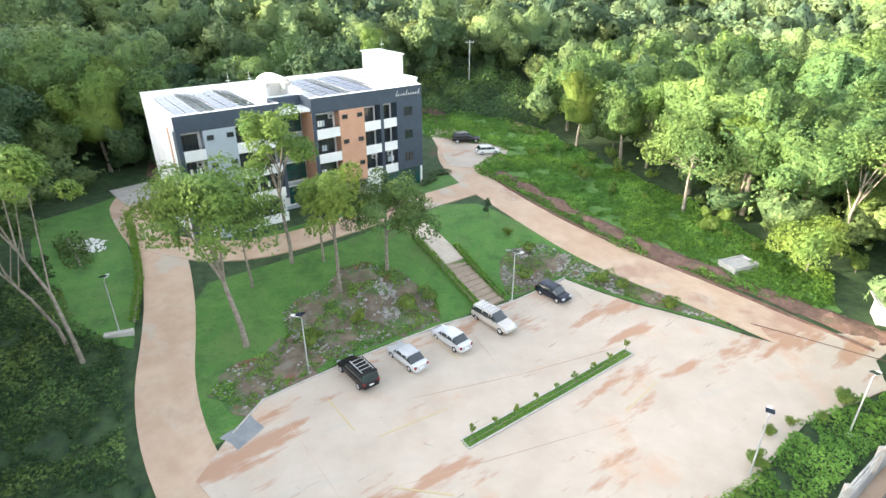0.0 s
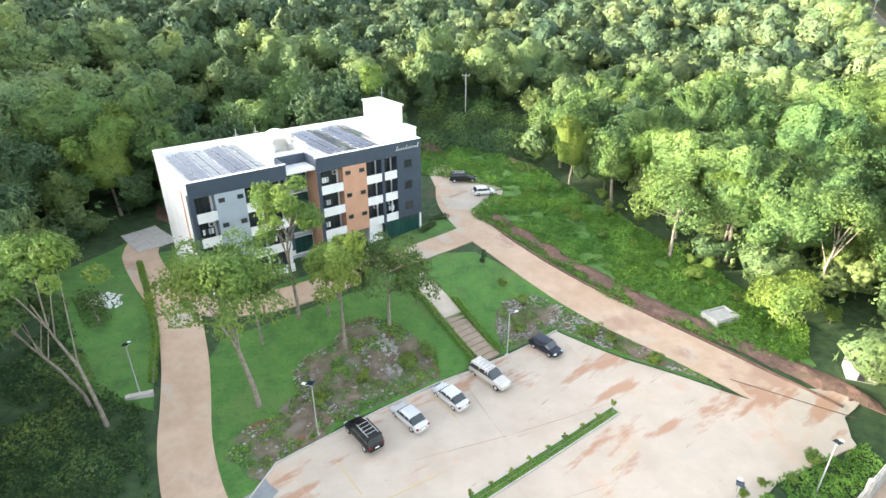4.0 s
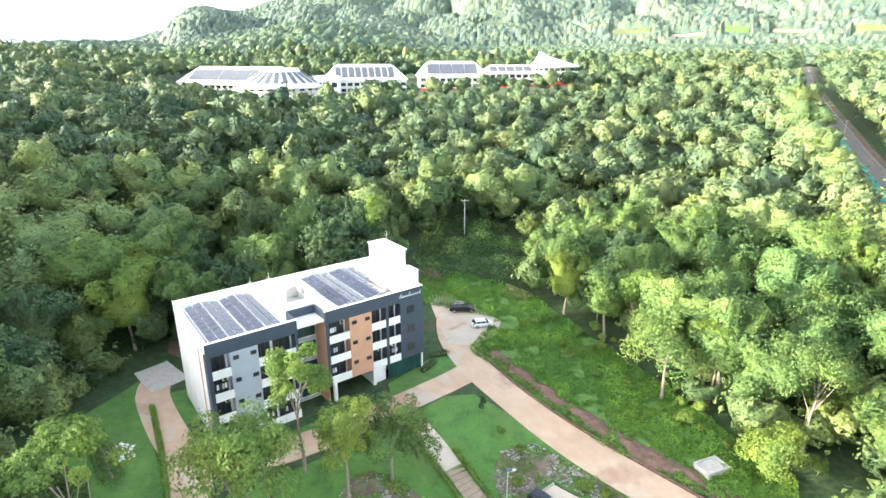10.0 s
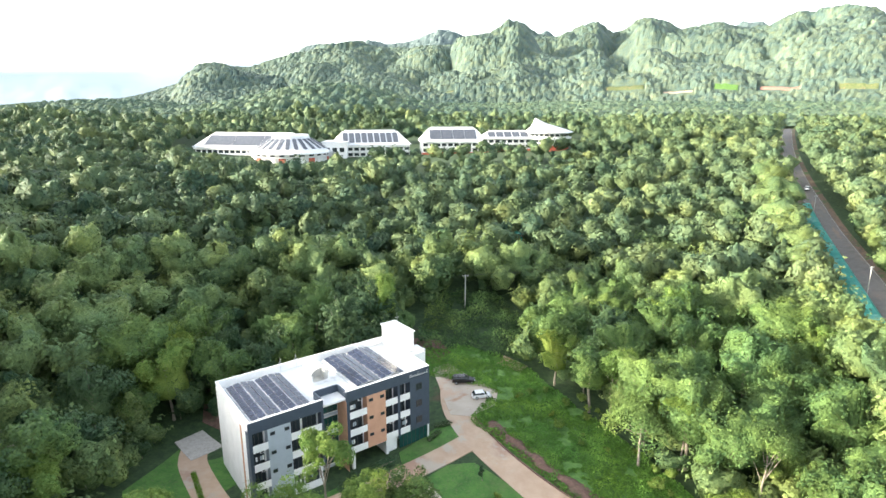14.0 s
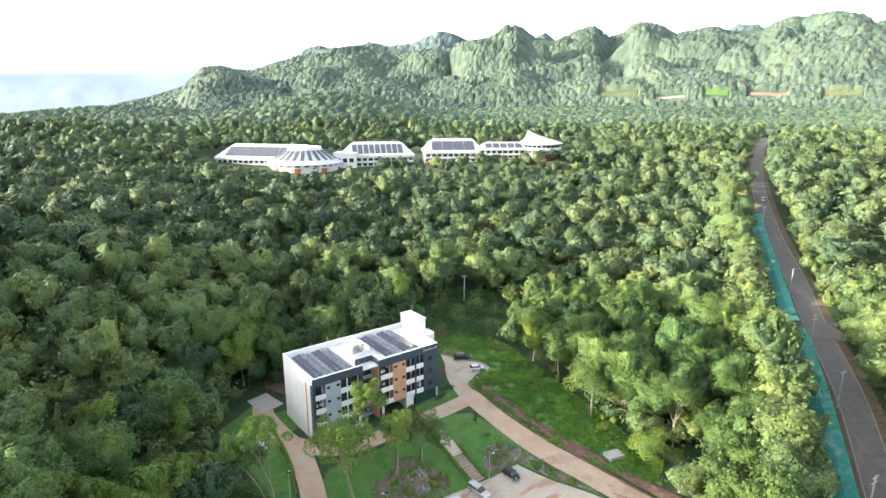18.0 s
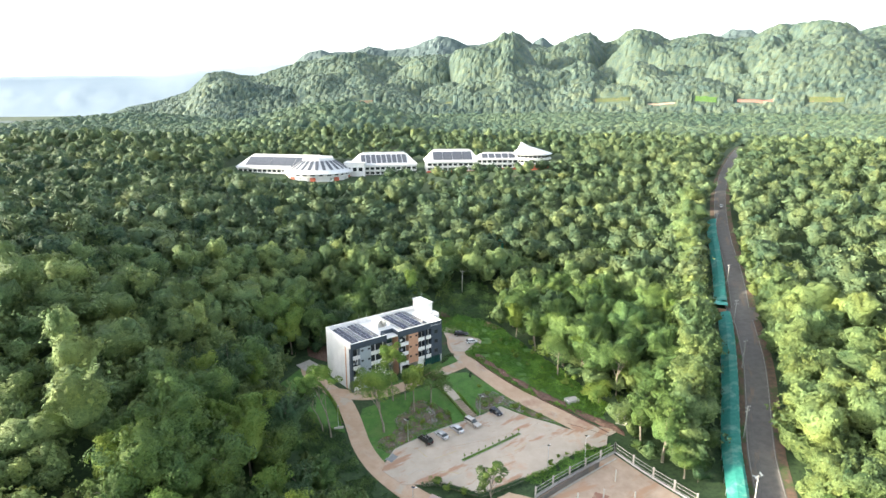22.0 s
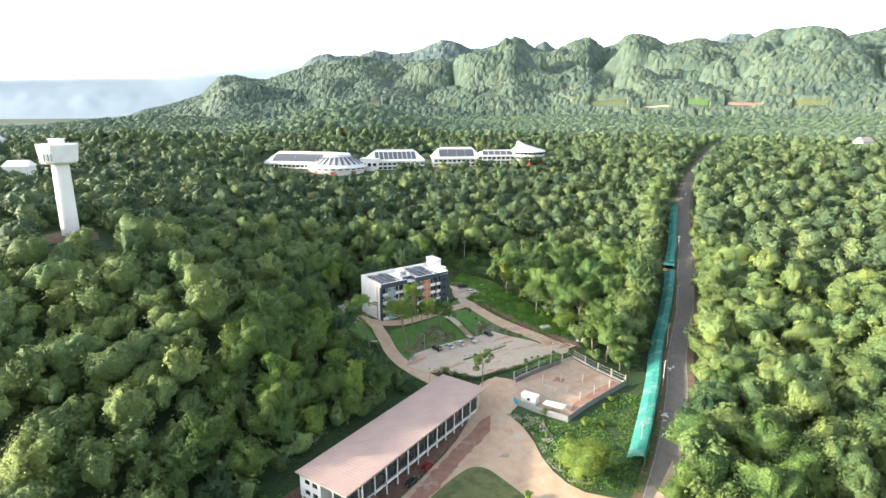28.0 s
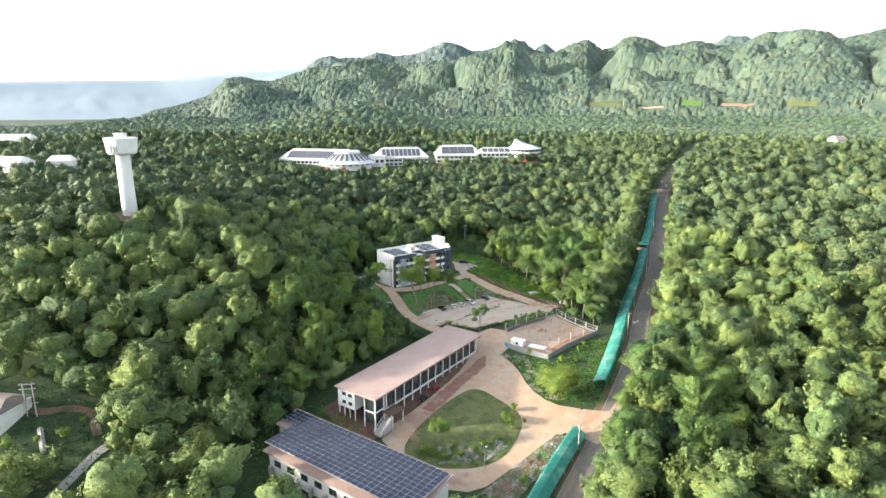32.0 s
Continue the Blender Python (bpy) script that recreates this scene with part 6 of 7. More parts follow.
for i in range(10):
    part("roof_sheet", boxes((-3.2 + 0.64 * i, -1.9, 2.2 + 0.03 * (i % 2), -2.56 + 0.64 * i, 1.9, 2.26 + 0.03 * (i % 2))), M["white_paint"], rf)
rf.rotation_euler = (radians(-6), 0, 0)
for x0, y0 in ((-3, -1.7), (3, -1.7), (-3, 1.7), (3, 1.7)):
    part("post", cyl(x0, y0, -0.3, 2.2, 0.05, 0.05, 6), M["aluminium"], cab)

# ---- the shade-net walkway beside the road ----
def net_walk(line, label):
    ob = thing("shade_net_walkway", Matrix(), label, "walkway", "net walkways")
    n = len(line)
    bm = bmesh.new()
    rows = []
    rg = random.Random(n)
    for i, (x0, y0) in enumerate(line):
        xa, ya = line[max(i - 1, 0)]
        xb, yb = line[min(i + 1, n - 1)]
        d = math.hypot(xb - xa, yb - ya)
        nx, ny = (yb - ya) / d, -(xb - xa) / d     # towards the road
        g = gz(x0, y0)
        sag = rg.uniform(-0.12, 0.12)
        prof = [(-2.9, 1.5 + sag), (-0.8, 2.9 + sag * 0.5), (0.9, 3.3 + sag), (1.5, 3.1), (1.75, 0.35)]
        rows.append([bm.verts.new((x0 + nx * o, y0 + ny * o, g + z)) for o, z in prof])
        for o, z in ((-2.9, 1.5), (1.6, 3.1)):
            part("post", cyl(x0 + nx * o, y0 + ny * o, g - 0.3, g + z, 0.05, 0.05, 6), M["aluminium"], ob, "thin metal post")
    for a, b in zip(rows, rows[1:]):
        for k in range(4):
            bm.faces.new((a[k], b[k], b[k + 1], a[k + 1]))
    g = bmesh.ops.solidify(bm, geom=bm.faces[:], thickness=0.03)
    part("net", bm, M["net"], ob, "bright green shade net")


side = curve_through([(36.5, -31), (41.5, -28.5), (51.5, -9.5), (63, 15.5), (71.5, 36.5), (82.5, 60), (92, 81), (100.5, 101), (103, 108)], 4.5)
NET_LINES = (side[4:], [(106.5, 117.5), (146, 214)], [(33.0, -44), (7, -89)])
net_walk(side[4:], "long walkway under a bright green shade net beside the road")
net_walk(curve_through([(106.5, 117.5), (119.5, 148), (129, 172), (139, 198), (146, 214)], 5), "far walkway under green shade net beside the road")
net_walk(curve_through([(33.0, -44), (27, -53), (20, -64.5), (13, -77), (7, -89)], 4.5), "walkway under green shade net below the junction")
gate = thing("guard_shelter", pose(103.5, 117, gz(103.5, 117), 0, 0, 68), "roadside shelter with a green net roof", "shelter")
part("roof", boxes((-2.4, -4.2, 2.9, 2.4, 4.2, 3.05), bevel=0.02), M["net"], gate, "green net roof")
part("wall", boxes((-2.0, -3.8, -0.2, -1.85, 3.8, 1.3)), M["orange_wall"], gate, "low brown wall")
for x0, y0 in ((-2, -3.8), (2, -3.8), (-2, 3.8), (2, 3.8)):
    part("post", cyl(x0, y0, -0.3, 2.9, 0.06, 0.06, 6), M["aluminium"], gate)
for poly, lab in (([(22, 205), (34, 200), (40, 206), (28, 214)], "green shade cloth over a far work site"), ([(96, 150), (104, 148), (106, 156), (97, 158)], "green shade cloth between the trees")):
    sheet_fence(poly, 3.0, M["net"], lab)
# white edge lines and a dirt apron where the lane meets the yard
for off in (-3.0, 3.0):
    strip("lane_line", lane, 0.09, 0.135, M["kerb"], "worn white edge line of the road", "road marking", deep=0.02, shift=off)
drape("apron", [(36, -31), (45.5, -33), (50, -27), (56, -19), (51, -38), (38, -48), (33, -43)], 0.14, M["sand"], "dusty concrete apron at the road junction", "apron")
drape("apron", [(103, 113), (108, 116.5), (119, 114), (114, 103), (108, 106)], 0.15, M["asphalt"], "side road apron", "apron")
for x0, y0 in ((60.4, -1.5), (60.9, 0.5), (72.4, 26), (73, 28)):
    rubble("sandbags", [(x0 - 0.8, y0 - 1.4), (x0 + 0.8, y0 - 1.4), (x0 + 0.8, y0 + 1.4), (x0 - 0.8, y0 + 1.4)], 14, 0.3, 0.5, M["white_paint"], "white sandbags at the road edge", int(x0))

# ---- trees and shrubs of the grounds ----
def leafy(seed, height, radius, leaves, size, mat, girth, label, x, y, turn=0.0, **more):
    more.setdefault("fill", 0)
    return plant(tree_kind(seed, height, radius, leaves, size, mat, girth, **more), x, y, 1.0, turn, label)


leafy(301, 17, 7.4, 11400, 0.28, M["leaf_lime"], 0.26, "tall leaning tree with a loose yellow-green crown on the lawn", -19.3, 45.0, 2.5, blobs=34, clump=0.62, top=0.5, lean=0.5, limbs=11, tone=(0.0, 0.25))
leafy(302, 14, 5.0, 7500, 0.30, M["leaf_lime"], 0.2, "slender tree with a light green crown above the rocks", -11.6, 53.5, 0.4, blobs=24, clump=0.62, top=0.6, limbs=9, tone=(0.25, 0.4))
leafy(303, 18.5, 4.6, 7800, 0.28, M["leaf_lime"], 0.2, "tall light green tree before the apartment block", -18.0, 58.6, 1.4, blobs=24, clump=0.62, top=0.6, limbs=9, tone=(0.0, 0.2))
leafy(304, 12, 5.4, 8400, 0.28, M["leaf"], 0.2, "broad green tree with drooping foliage above the rocks", -6.8, 57.5, 2.2, blobs=34, clump=0.66, top=0.85, limbs=9, tone=(0.15, 0.35))
leafy(305, 10, 2.6, 4500, 0.25, M["leaf_dark"], 0.14, "dark conical tree before the apartment block", -14.4, 59.0, 0.3, blobs=12, top=0.85)
leafy(306, 11, 3.6, 3900, 0.28, M["leaf"], 0.14, "thin twin-stemmed tree on the lawn", -21.3, 54.0, 3.3, blobs=12, top=0.4, lean=0.12)
leafy(307, 19, 6.0, 7200, 0.30, M["leaf_lime"], 0.2, "slanting tree with a flat yellow-green crown by the drive", -33.0, 41.5, 3.0, blobs=24, clump=0.55, top=0.3, lean=0.35, limbs=5, tone=(0.0, 0.25))
leafy(308, 15, 4.2, 5400, 0.30, M["leaf"], 0.16, "slanting green tree at the wood's edge", -35.5, 43.5, 3.5, blobs=13, top=0.4, lean=0.6, clump=0.7)
leafy(309, 2.8, 0.8, 1050, 0.16, M["leaf_dark"], 0.05, "small dark columnar bush on the lawn", 5.6, 70.2, blobs=6, top=0.9)
leafy(310, 15, 3.8, 3600, 0.3, M["leaf"], 0.16, "open-branched young tree at the end of the hall", 7.0, 15.6, 0.8, blobs=16, clump=0.6, top=0.72, limbs=13, tone=(0.1, 0.3))
leafy(311, 8.5, 3.4, 4800, 0.28, M["leaf_lime"], 0.14, "light green round tree on the yard lawn", -8.5, -46.5, blobs=13, top=0.8, tone=(0.1, 0.3))
leafy(312, 10.5, 7.4, 9000, 0.36, M["leaf_lime"], 0.2, "wide pale olive tree beside the yard", 31, -24, blobs=34, top=0.95, tone=(0.2, 0.4), fill=0.6)
leafy(313, 3.6, 2.6, 2250, 0.25, M["leaf_lime"], 0.1, "pale green bush on the yard lawn", 12.5, -36.5, blobs=9, top=0.95)
leafy(314, 2.6, 1.9, 1800, 0.21, M["leaf_lime"], 0.08, "bright yellow-green round bush on the rubble bank", 14.5, -63.5, blobs=8, top=0.95, tone=(0.5, 0.7))
leafy(315, 6.5, 4.6, 6300, 0.30, M["leaf_lime"], 0.12, "large bright green shrub beside the soil bank", 43.0, 60.0, blobs=16, top=0.92, tone=(0.25, 0.5))
leafy(316, 9, 4.2, 4500, 0.33, M["leaf_lime"], 0.16, "yellow-green tree at the corner of the solar hall", -38, -66, blobs=14, top=0.8, tone=(0.2, 0.4))
leafy(317, 15, 4.6, 6300, 0.30, M["leaf"], 0.22, "tall crooked tree with a clear pale trunk", 49.6, 64.5, 0.8, blobs=15, top=0.42, limbs=8, tone=(0.2, 0.4))
leafy(318, 14, 4.0, 5400, 0.30, M["leaf_lime"], 0.18, "tall pale-trunked tree at the edge of the meadow", 41.0, 75.0, 2.0, blobs=13, top=0.45, limbs=8, tone=(0.1, 0.3))
leafy(319, 13.5, 4.8, 7200, 0.30, M["leaf_lime"], 0.2, "domed light green tree over the meadow", 33.5, 92.0, 1.0, blobs=17, top=0.5, tone=(0.1, 0.3))
leafy(320, 13, 6.0, 7800, 0.31, M["leaf"], 0.24, "broad grey-green tree over the meadow", 34, 76, 1.0, blobs=20, top=0.7, tone=(0.3, 0.45))
rs = random.Random(21)
bush = [tree_kind(330 + i, 2.4 + 0.5 * i, 1.5 + 0.2 * i, 520, 0.28, M["leaf_lime"], 0.06, 7, 0.95, tone=(0.1, 0.4), across=13, up=6) for i in range(4)]
spots = [(-4, -49), (-2, -52), (2, -50), (5, -47.5), (9, -45), (-10, -51.5), (-13, -50.5), (-7, -53), (15.5, -31), (14, -40), (18, -37), (-2, 53), (-4, 51), (-9, 49), (-13, 45), (8, 66.5), (10, 63), (9, 58), (18, 57.5), (24, 52), (20, 56), (25, 2), (30, -8), (36, -4), (38, -14), (33, -14), (41, -4), (44, 4), (47, 8), (26, -18), (24, -8), (40, -22), (44, -20), (26, 34.6), (28.5, 35.8), (23.5, 31.5), (31.5, 36.4), (21, 28.6), (34.5, 38.5), (19, 27), (-2.5, 23.4), (1.5, 22.2), (-5, 25)]
for x0, y0 in spots:
    plant(rs.choice(bush), x0, y0, rs.uniform(0.5, 0.9) * (0.6 if 17 < x0 < 36 and 25 < y0 < 40 else 1.0), rs.uniform(0, 6), "low green bush on rough ground", "low bushes", "bush")
for i in range(46):
    k = rs.random()
    x0, y0 = along((9, 92), (46, 56), k)
    o = rs.uniform(2, 16)
    plant(rs.choice(bush), x0 + o * 0.7 + rs.uniform(-1, 1), y0 + o * 0.7, rs.uniform(0.3, 0.75), rs.uniform(0, 6), "leafy weed bush in the meadow", "meadow bushes", "bush")

drape("stain", ragged([(-18.2, 33.8), (-16.6, 36.4), (-14.6, 35.0), (-16.2, 33.0)], 0.5, 0.5, 2), 0.152, material("damp", (0.16, 0.18, 0.19), (0.24, 0.25, 0.25), 0.8, 0.5), "damp grey patch on the concrete", "stain", deep=0.02)


rubble("stones", [(-45.0, 60.0), (-41.0, 59.3), (-40.4, 62.7), (-44.2, 63.5)], 160, 0.12, 0.4, M["white_paint"], "bed of white stones on the lawn", 31)
plinth = thing("lamp_plinth", pose(-31.7, 45.5, gz(-31.7, 45.5), 0, 0, 20), "low pale concrete plinth on the lawn", "plinth")
part("plinth", boxes((-1.3, -0.3, -0.3, 1.3, 0.3, 0.45), bevel=0.03), M["kerb"], plinth)

# ---- weeds and creepers on the rough ground ----
def weeds(poly, n, size, mat, label, seed, height=0.5, at=-0.1, freq=0.25):
    """Low leafy growth in patches, too small to pick apart."""
    rg = np.random.default_rng(seed)
    xs, ys = [p[0] for p in poly], [p[1] for p in poly]
    x, y = rg.uniform(min(xs), max(xs), n * 5), rg.uniform(min(ys), max(ys), n * 5)
    k = inside(poly, x, y)
    x, y = x[k], y[k]
    f = np.array([noise.noise(Vector((a * freq, b * freq, seed))) + 0.5 * noise.noise(Vector((a * freq * 3, b * freq * 3, seed))) for a, b in zip(x, y)])
    x, y, f = x[f > at][:n], y[f > at][:n], f[f > at][:n]
    m = len(x)
    z = ground(x, y) + 0.1 + height * np.clip(f - at, 0.15, 0.9) * rg.uniform(0.2, 1.0, m)
    p = np.stack([x, y, z], 1)
    nrm = rg.normal(size=(m, 3)) * 0.6 + np.array([0, 0, 1.0])
    nrm /= np.linalg.norm(nrm, axis=1)[:, None]
    a = np.cross(nrm, rg.normal(size=(m, 3))); a /= np.linalg.norm(a, axis=1)[:, None]
    b = np.cross(nrm, a)
    s = size * rg.uniform(0.5, 1.4, (m, 1))
    q = np.stack([p - a * s * 0.5, p - b * s * 0.4 - nrm * s * 0.1, p + a * s * 0.5, p + b * s * 0.4 - nrm * s * 0.1], 1)
    return tagged(new("weeds", leaf_mesh("weeds", q, np.clip(f, 0, 0.6), mat)), label, "weeds", kind="stuff")


weeds(MEADOW, 46000, 0.36, M["weed"], "knee-high green weeds and creepers in the meadow", 51, 1.3, -0.35, 0.2)
weeds(POLE_SWATH, 12000, 0.5, M["leaf"], "rough creepers below the overhead cables", 62, 4.5, -0.5, 0.16)
weeds(BED_W, 13000, 0.2, M["weed"], "green weeds among the rocks", 52, 0.6, -0.12, 0.45)
weeds(BED_E, 8000, 0.2, M["weed"], "green weeds on the stony bed", 53, 0.5, -0.08, 0.4)
weeds([(20, 24), (24, 26.5), (34, 33.5), (41, 37.8), (41, 41), (30, 36.4), (22, 29.8), (15, 26)], 7000, 0.27, M["weed"], "bright green weeds between car park and wall", 54, 1.4, -0.5, 0.3)
weeds([(-46, 58), (-36, 46), (-30.5, 44), (-27.6, 38), (-23.8, 30.5), (-17.5, 24), (-11, 18.5), (-14, 12), (-24, 14), (-46, 40)], 16000, 0.34, M["leaf"], "green creepers under the trees beside the drive", 55, 1.4, -0.4, 0.2)
weeds([(27, -42.8), (31.5, -44.6), (12, -69), (2, -67)], 1800, 0.4, M["weed"], "weeds on the rubble bank", 56, 0.8, 0.0, 0.3)
weeds([(14, 3), (20, -6), (22.6, -18), (28, -27), (44, -30), (56, -8), (62, 10), (50, 12), (34, -4), (24, 0)], 7000, 0.5, M["weed"], "rough green growth between yard and road", 57, 1.2, -0.4, 0.2)
weeds([(-16, -53), (-7, -56.5), (5, -56), (12, -50), (14, -44), (0, -45), (-12, -47)], 2200, 0.4, M["weed"], "weeds and small shrubs on the dry lawn", 58, 0.9, -0.05, 0.35)
weeds(BANK, 900, 0.3, M["weed"], "weeds on the soil bank", 59, 1.2, 0.38, 0.3)
weeds([(-150, -38), (-96, -38), (-92, -62), (-96, -92), (-150, -92)], 7000, 0.6, M["leaf_dark"], "dim rough growth round the small house", 60, 1.2, -0.3, 0.2)
weeds([(-30, -36), (-52, -30), (-62, -48), (-56, -66), (-44, -62), (-34, -46)], 3500, 0.45, M["weed"], "weeds behind the solar hall", 61, 1.0, -0.2, 0.2)
for x0, y0, k in ((-112, -56, 1.0), (-118, -58, 0.7), (-124, -62, 1.2), (-113, -68, 0.9), (-128, -70, 1.3), (-110, -50, 0.7), (-121, -76, 1.1)):
    plant(rs.choice(bush), x0, y0, k, rs.uniform(0, 6), "low green bush on rough ground", "low bushes", "bush")


# ---- hills on the horizon ----
def domes(x, y, spacing, seed):
    """Crowns side by side as seen from afar: height 0 to 1 over the land, and a tone of its own for each crown."""
    tab = np.random.default_rng(seed).uniform(0, 1, (4, 256, 256))
    ix, iy = np.floor(x / spacing).astype(int), np.floor(y / spacing).astype(int)
    h, tone = np.zeros(x.shape), np.zeros(x.shape)
    for dx in (-1, 0, 1):
        for dy in (-1, 0, 1):
            a, b = (ix + dx) & 255, (iy + dy) & 255
            px, py = (ix + dx + tab[0, a, b]) * spacing, (iy + dy + tab[1, a, b]) * spacing
            k = (0.55 + 0.45 * tab[2, a, b]) * np.sqrt(np.clip(1 - ((x - px) ** 2 + (y - py) ** 2) / (0.8 * spacing) ** 2, 0, 1))
            tone = np.where(k > h, tab[3, a, b], tone)
            h = np.maximum(h, k)
    return h, tone


def fractal(x, y, size, seed, octaves=4):
    """Smooth noise of about -1 to 1 over the plan, by sums of value noise."""
    out, amp = np.zeros(x.shape), 1.0
    for o in range(octaves):
        tab = np.random.default_rng(seed + o).uniform(-1, 1, (256, 256))
        u, v = x / size, y / size
        i, j = np.floor(u).astype(int), np.floor(v).astype(int)
        fu, fv = u - i, v - j
        fu, fv = fu * fu * (3 - 2 * fu), fv * fv * (3 - 2 * fv)
        i0, i1, j0, j1 = i & 255, (i + 1) & 255, j & 255, (j + 1) & 255
        out += amp * ((tab[i0, j0] * (1 - fu) + tab[i1, j0] * fu) * (1 - fv) + (tab[i0, j1] * (1 - fu) + tab[i1, j1] * fu) * fv)
        amp, size = amp * 0.5, size * 0.47
    return out


def sheet(name, x, y, z, tone, mat, label, category, kind, soft=False):
    """A sheet of land over a grid of the plan."""
    n_r, n_az = x.shape
    i = np.arange(n_az * n_r).reshape(n_r, n_az)
    co = np.stack([x, y, z], -1).reshape(-1, 3)
    face = np.stack([i[:-1, :-1], i[:-1, 1:], i[1:, 1:], i[1:, :-1]], -1).reshape(-1, 4)
    me = leaf_mesh(name, np.zeros((0, 4, 3)), np.zeros(0), mat, (co, face, tone.reshape(-1)), soft)
    return tagged(new(name, me), label, category, kind=kind)


def polar(az0, az1, n_az, r0, r1, n_r, power=1.0):
    az = np.radians(np.linspace(az0, az1, n_az))[None, :]
    rr = (r0 + (r1 - r0) * np.linspace(0, 1, n_r) ** power)[:, None]
    return rr * np.sin(az), -154 + rr * np.cos(az), np.degrees(az) + 0 * rr, rr + 0 * az


def ridge(az0, az1, n_az, r0, r1, n_r, crest, line, rough, size, foot, seed):
    """A wooded range: it climbs from its foot at r0 to a crest that keeps to a skyline, cut by gullies into spurs and knolls."""
    x, y, az, rr = polar(az0, az1, n_az, r0, r1, n_r)
    base = ground(x, y) - 6 + (6 + np.interp(az, [p[0] for p in foot], [p[1] for p in foot])) * smooth(r0, r0 + 120, rr)
    top = 86.6 + crest * np.tan(np.radians(np.interp(az, [p[0] for p in line], [p[1] for p in line])))
    k = (rr - r0) / (crest - r0)
    climb = np.clip(k, 0, 1) ** 1.5 * (1 - 0.5 * smooth(1.0, 1.5, k))
    hump = np.sin(np.pi * np.clip(k * 0.92, 0, 1)) ** 1.9
    bend = fractal(x, y, size, seed + 3, 2) * size * 0.25
    knoll = domes(x + bend, y - bend, size, seed)[0] + 0.5 * domes(x - bend, y + bend, size * 0.48, seed + 1)[0]
    z = base + (top - base) * climb * (1 - 0.8 * rough * hump) + (knoll - 0.35) * (top - base) * rough * hump
    z = z + 4 * fractal(x, y, 40, seed + 20, 2) * hump
    z = np.minimum(z, 86.6 + rr * np.tan(np.radians(np.interp(az, [p[0] for p in line], [p[1] for p in line]))) + 3)
    return x, y, z, az, rr, base


LINE_BACK = [(-24, -2.0), (-20, 0.5), (-14, 3.4), (-12.6, 4.6), (-11.2, 5.0), (-10.2, 4.7), (-8.2, 4.8), (-6.8, 5.3), (-4.9, 5.0), (-3, 5.2), (-1, 6.0), (-0.3, 6.3), (0.9, 6.1), (2.4, 5.4), (4.0, 5.6), (6.0, 6.2), (7.4, 6.3), (8.4, 5.5), (9.3, 6.1), (10.6, 5.2), (13, 5.4), (17, 5.4), (22, 5.6), (24.3, 5.7), (25.2, 6.2), (26.6, 6.1), (28, 5.4), (36, 5.6), (44, 5.0), (60, 3.0)]
LINE_MAIN = [(-29, -1.0), (-27.4, -0.3), (-26, 0.0), (-24.2, 0.5), (-22.6, 1.1), (-21.3, 2.3), (-21, 2.65), (-19.6, 2.85), (-18.3, 2.6), (-16.9, 2.5), (-15.3, 3.0), (-13.1, 3.75), (-11.5, 4.05), (-9.3, 4.25), (-7, 4.55), (-4.8, 4.2), (-2.5, 4.3), (0.9, 4.6), (3.8, 5.0), (4.9, 5.5), (5.7, 6.3), (6.5, 6.6), (7.3, 6.2), (8.2, 5.5), (9.9, 5.05), (12.1, 6.0), (13.4, 6.3), (14.7, 5.35), (15.8, 5.6), (16.6, 6.3), (17.4, 6.5), (18.9, 6.15), (20.2, 5.5), (23, 5.85), (24.3, 5.4), (26.6, 5.4), (27.5, 6.0), (28.6, 6.3), (29.8, 6.0), (31, 6.15), (32.7, 5.8), (33.6, 5.5), (35.4, 5.8), (36.6, 6.1), (38, 5.8), (44, 5.6), (60, 3.0)]
FOOT = [(-32, 2), (-24, 4), (-14, 10), (-8, 18), (6, 20), (18, 24), (30, 24), (60, 10)]
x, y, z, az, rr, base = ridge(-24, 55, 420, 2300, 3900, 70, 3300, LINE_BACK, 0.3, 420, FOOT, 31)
sheet("backdrop", x, y, z + 14 * domes(x, y, 24, 43)[0], 0.25 + 0.12 * fractal(x, y, 60, 4, 3), M["hill_back_haze"], "limestone hills with knobbly summits, blue-green haze in their colour", "hills", "structure")
x, y, z, az, rr, base = ridge(-30.5, 52, 760, 1330, 2700, 200, 2150, LINE_MAIN, 0.8, 230, FOOT, 5)
rock = (smooth(1.6, 0.5, np.hypot((az - 5.4) / 1.0, (rr - 1880) / 130)) + smooth(1.5, 0.6, np.hypot((az + 20.0) / 1.6, (rr - 2010) / 60))) > 0.55
FIELDS = ((-8.8, -6.4, 1412, 1430, "verge"), (-1.0, 1.0, 1420, 1440, "dry_lawn"), (13.8, 17.0, 1404, 1424, "dry_lawn"), (18.4, 20.8, 1396, 1412, "sand"), (22.2, 24.0, 1404, 1422, "rough_grass"), (25.4, 28.2, 1410, 1430, "rust_dirt"), (30.5, 33, 1404, 1420, "dry_lawn"))
open_land = (fractal(x, y, 120, 77, 3) > 0.95) & (rr < 1750)
h, tone = domes(x, y, 11.5, 21)
h2, tone2 = domes(x, y, 7.0, 22)
for a0, a1, b0, b1, mt in FIELDS:
    open_land |= (az > a0 - 0.1) & (az < a1 + 0.1) & (rr > b0 - 6) & (rr < b1 + 4)
cover = np.where(rock | open_land, 0.05, 1.0)
hill = sheet("backdrop", x, y, z + cover * (9.0 * h + 4.5 * h2), 0.06 + 0.42 * tone + 0.24 * tone2 + 0.16 * fractal(x, y, 150, 61, 2), M["leaf_hill_haze"], "wooded limestone hills with rounded knolls and spurs", "hills", "structure")
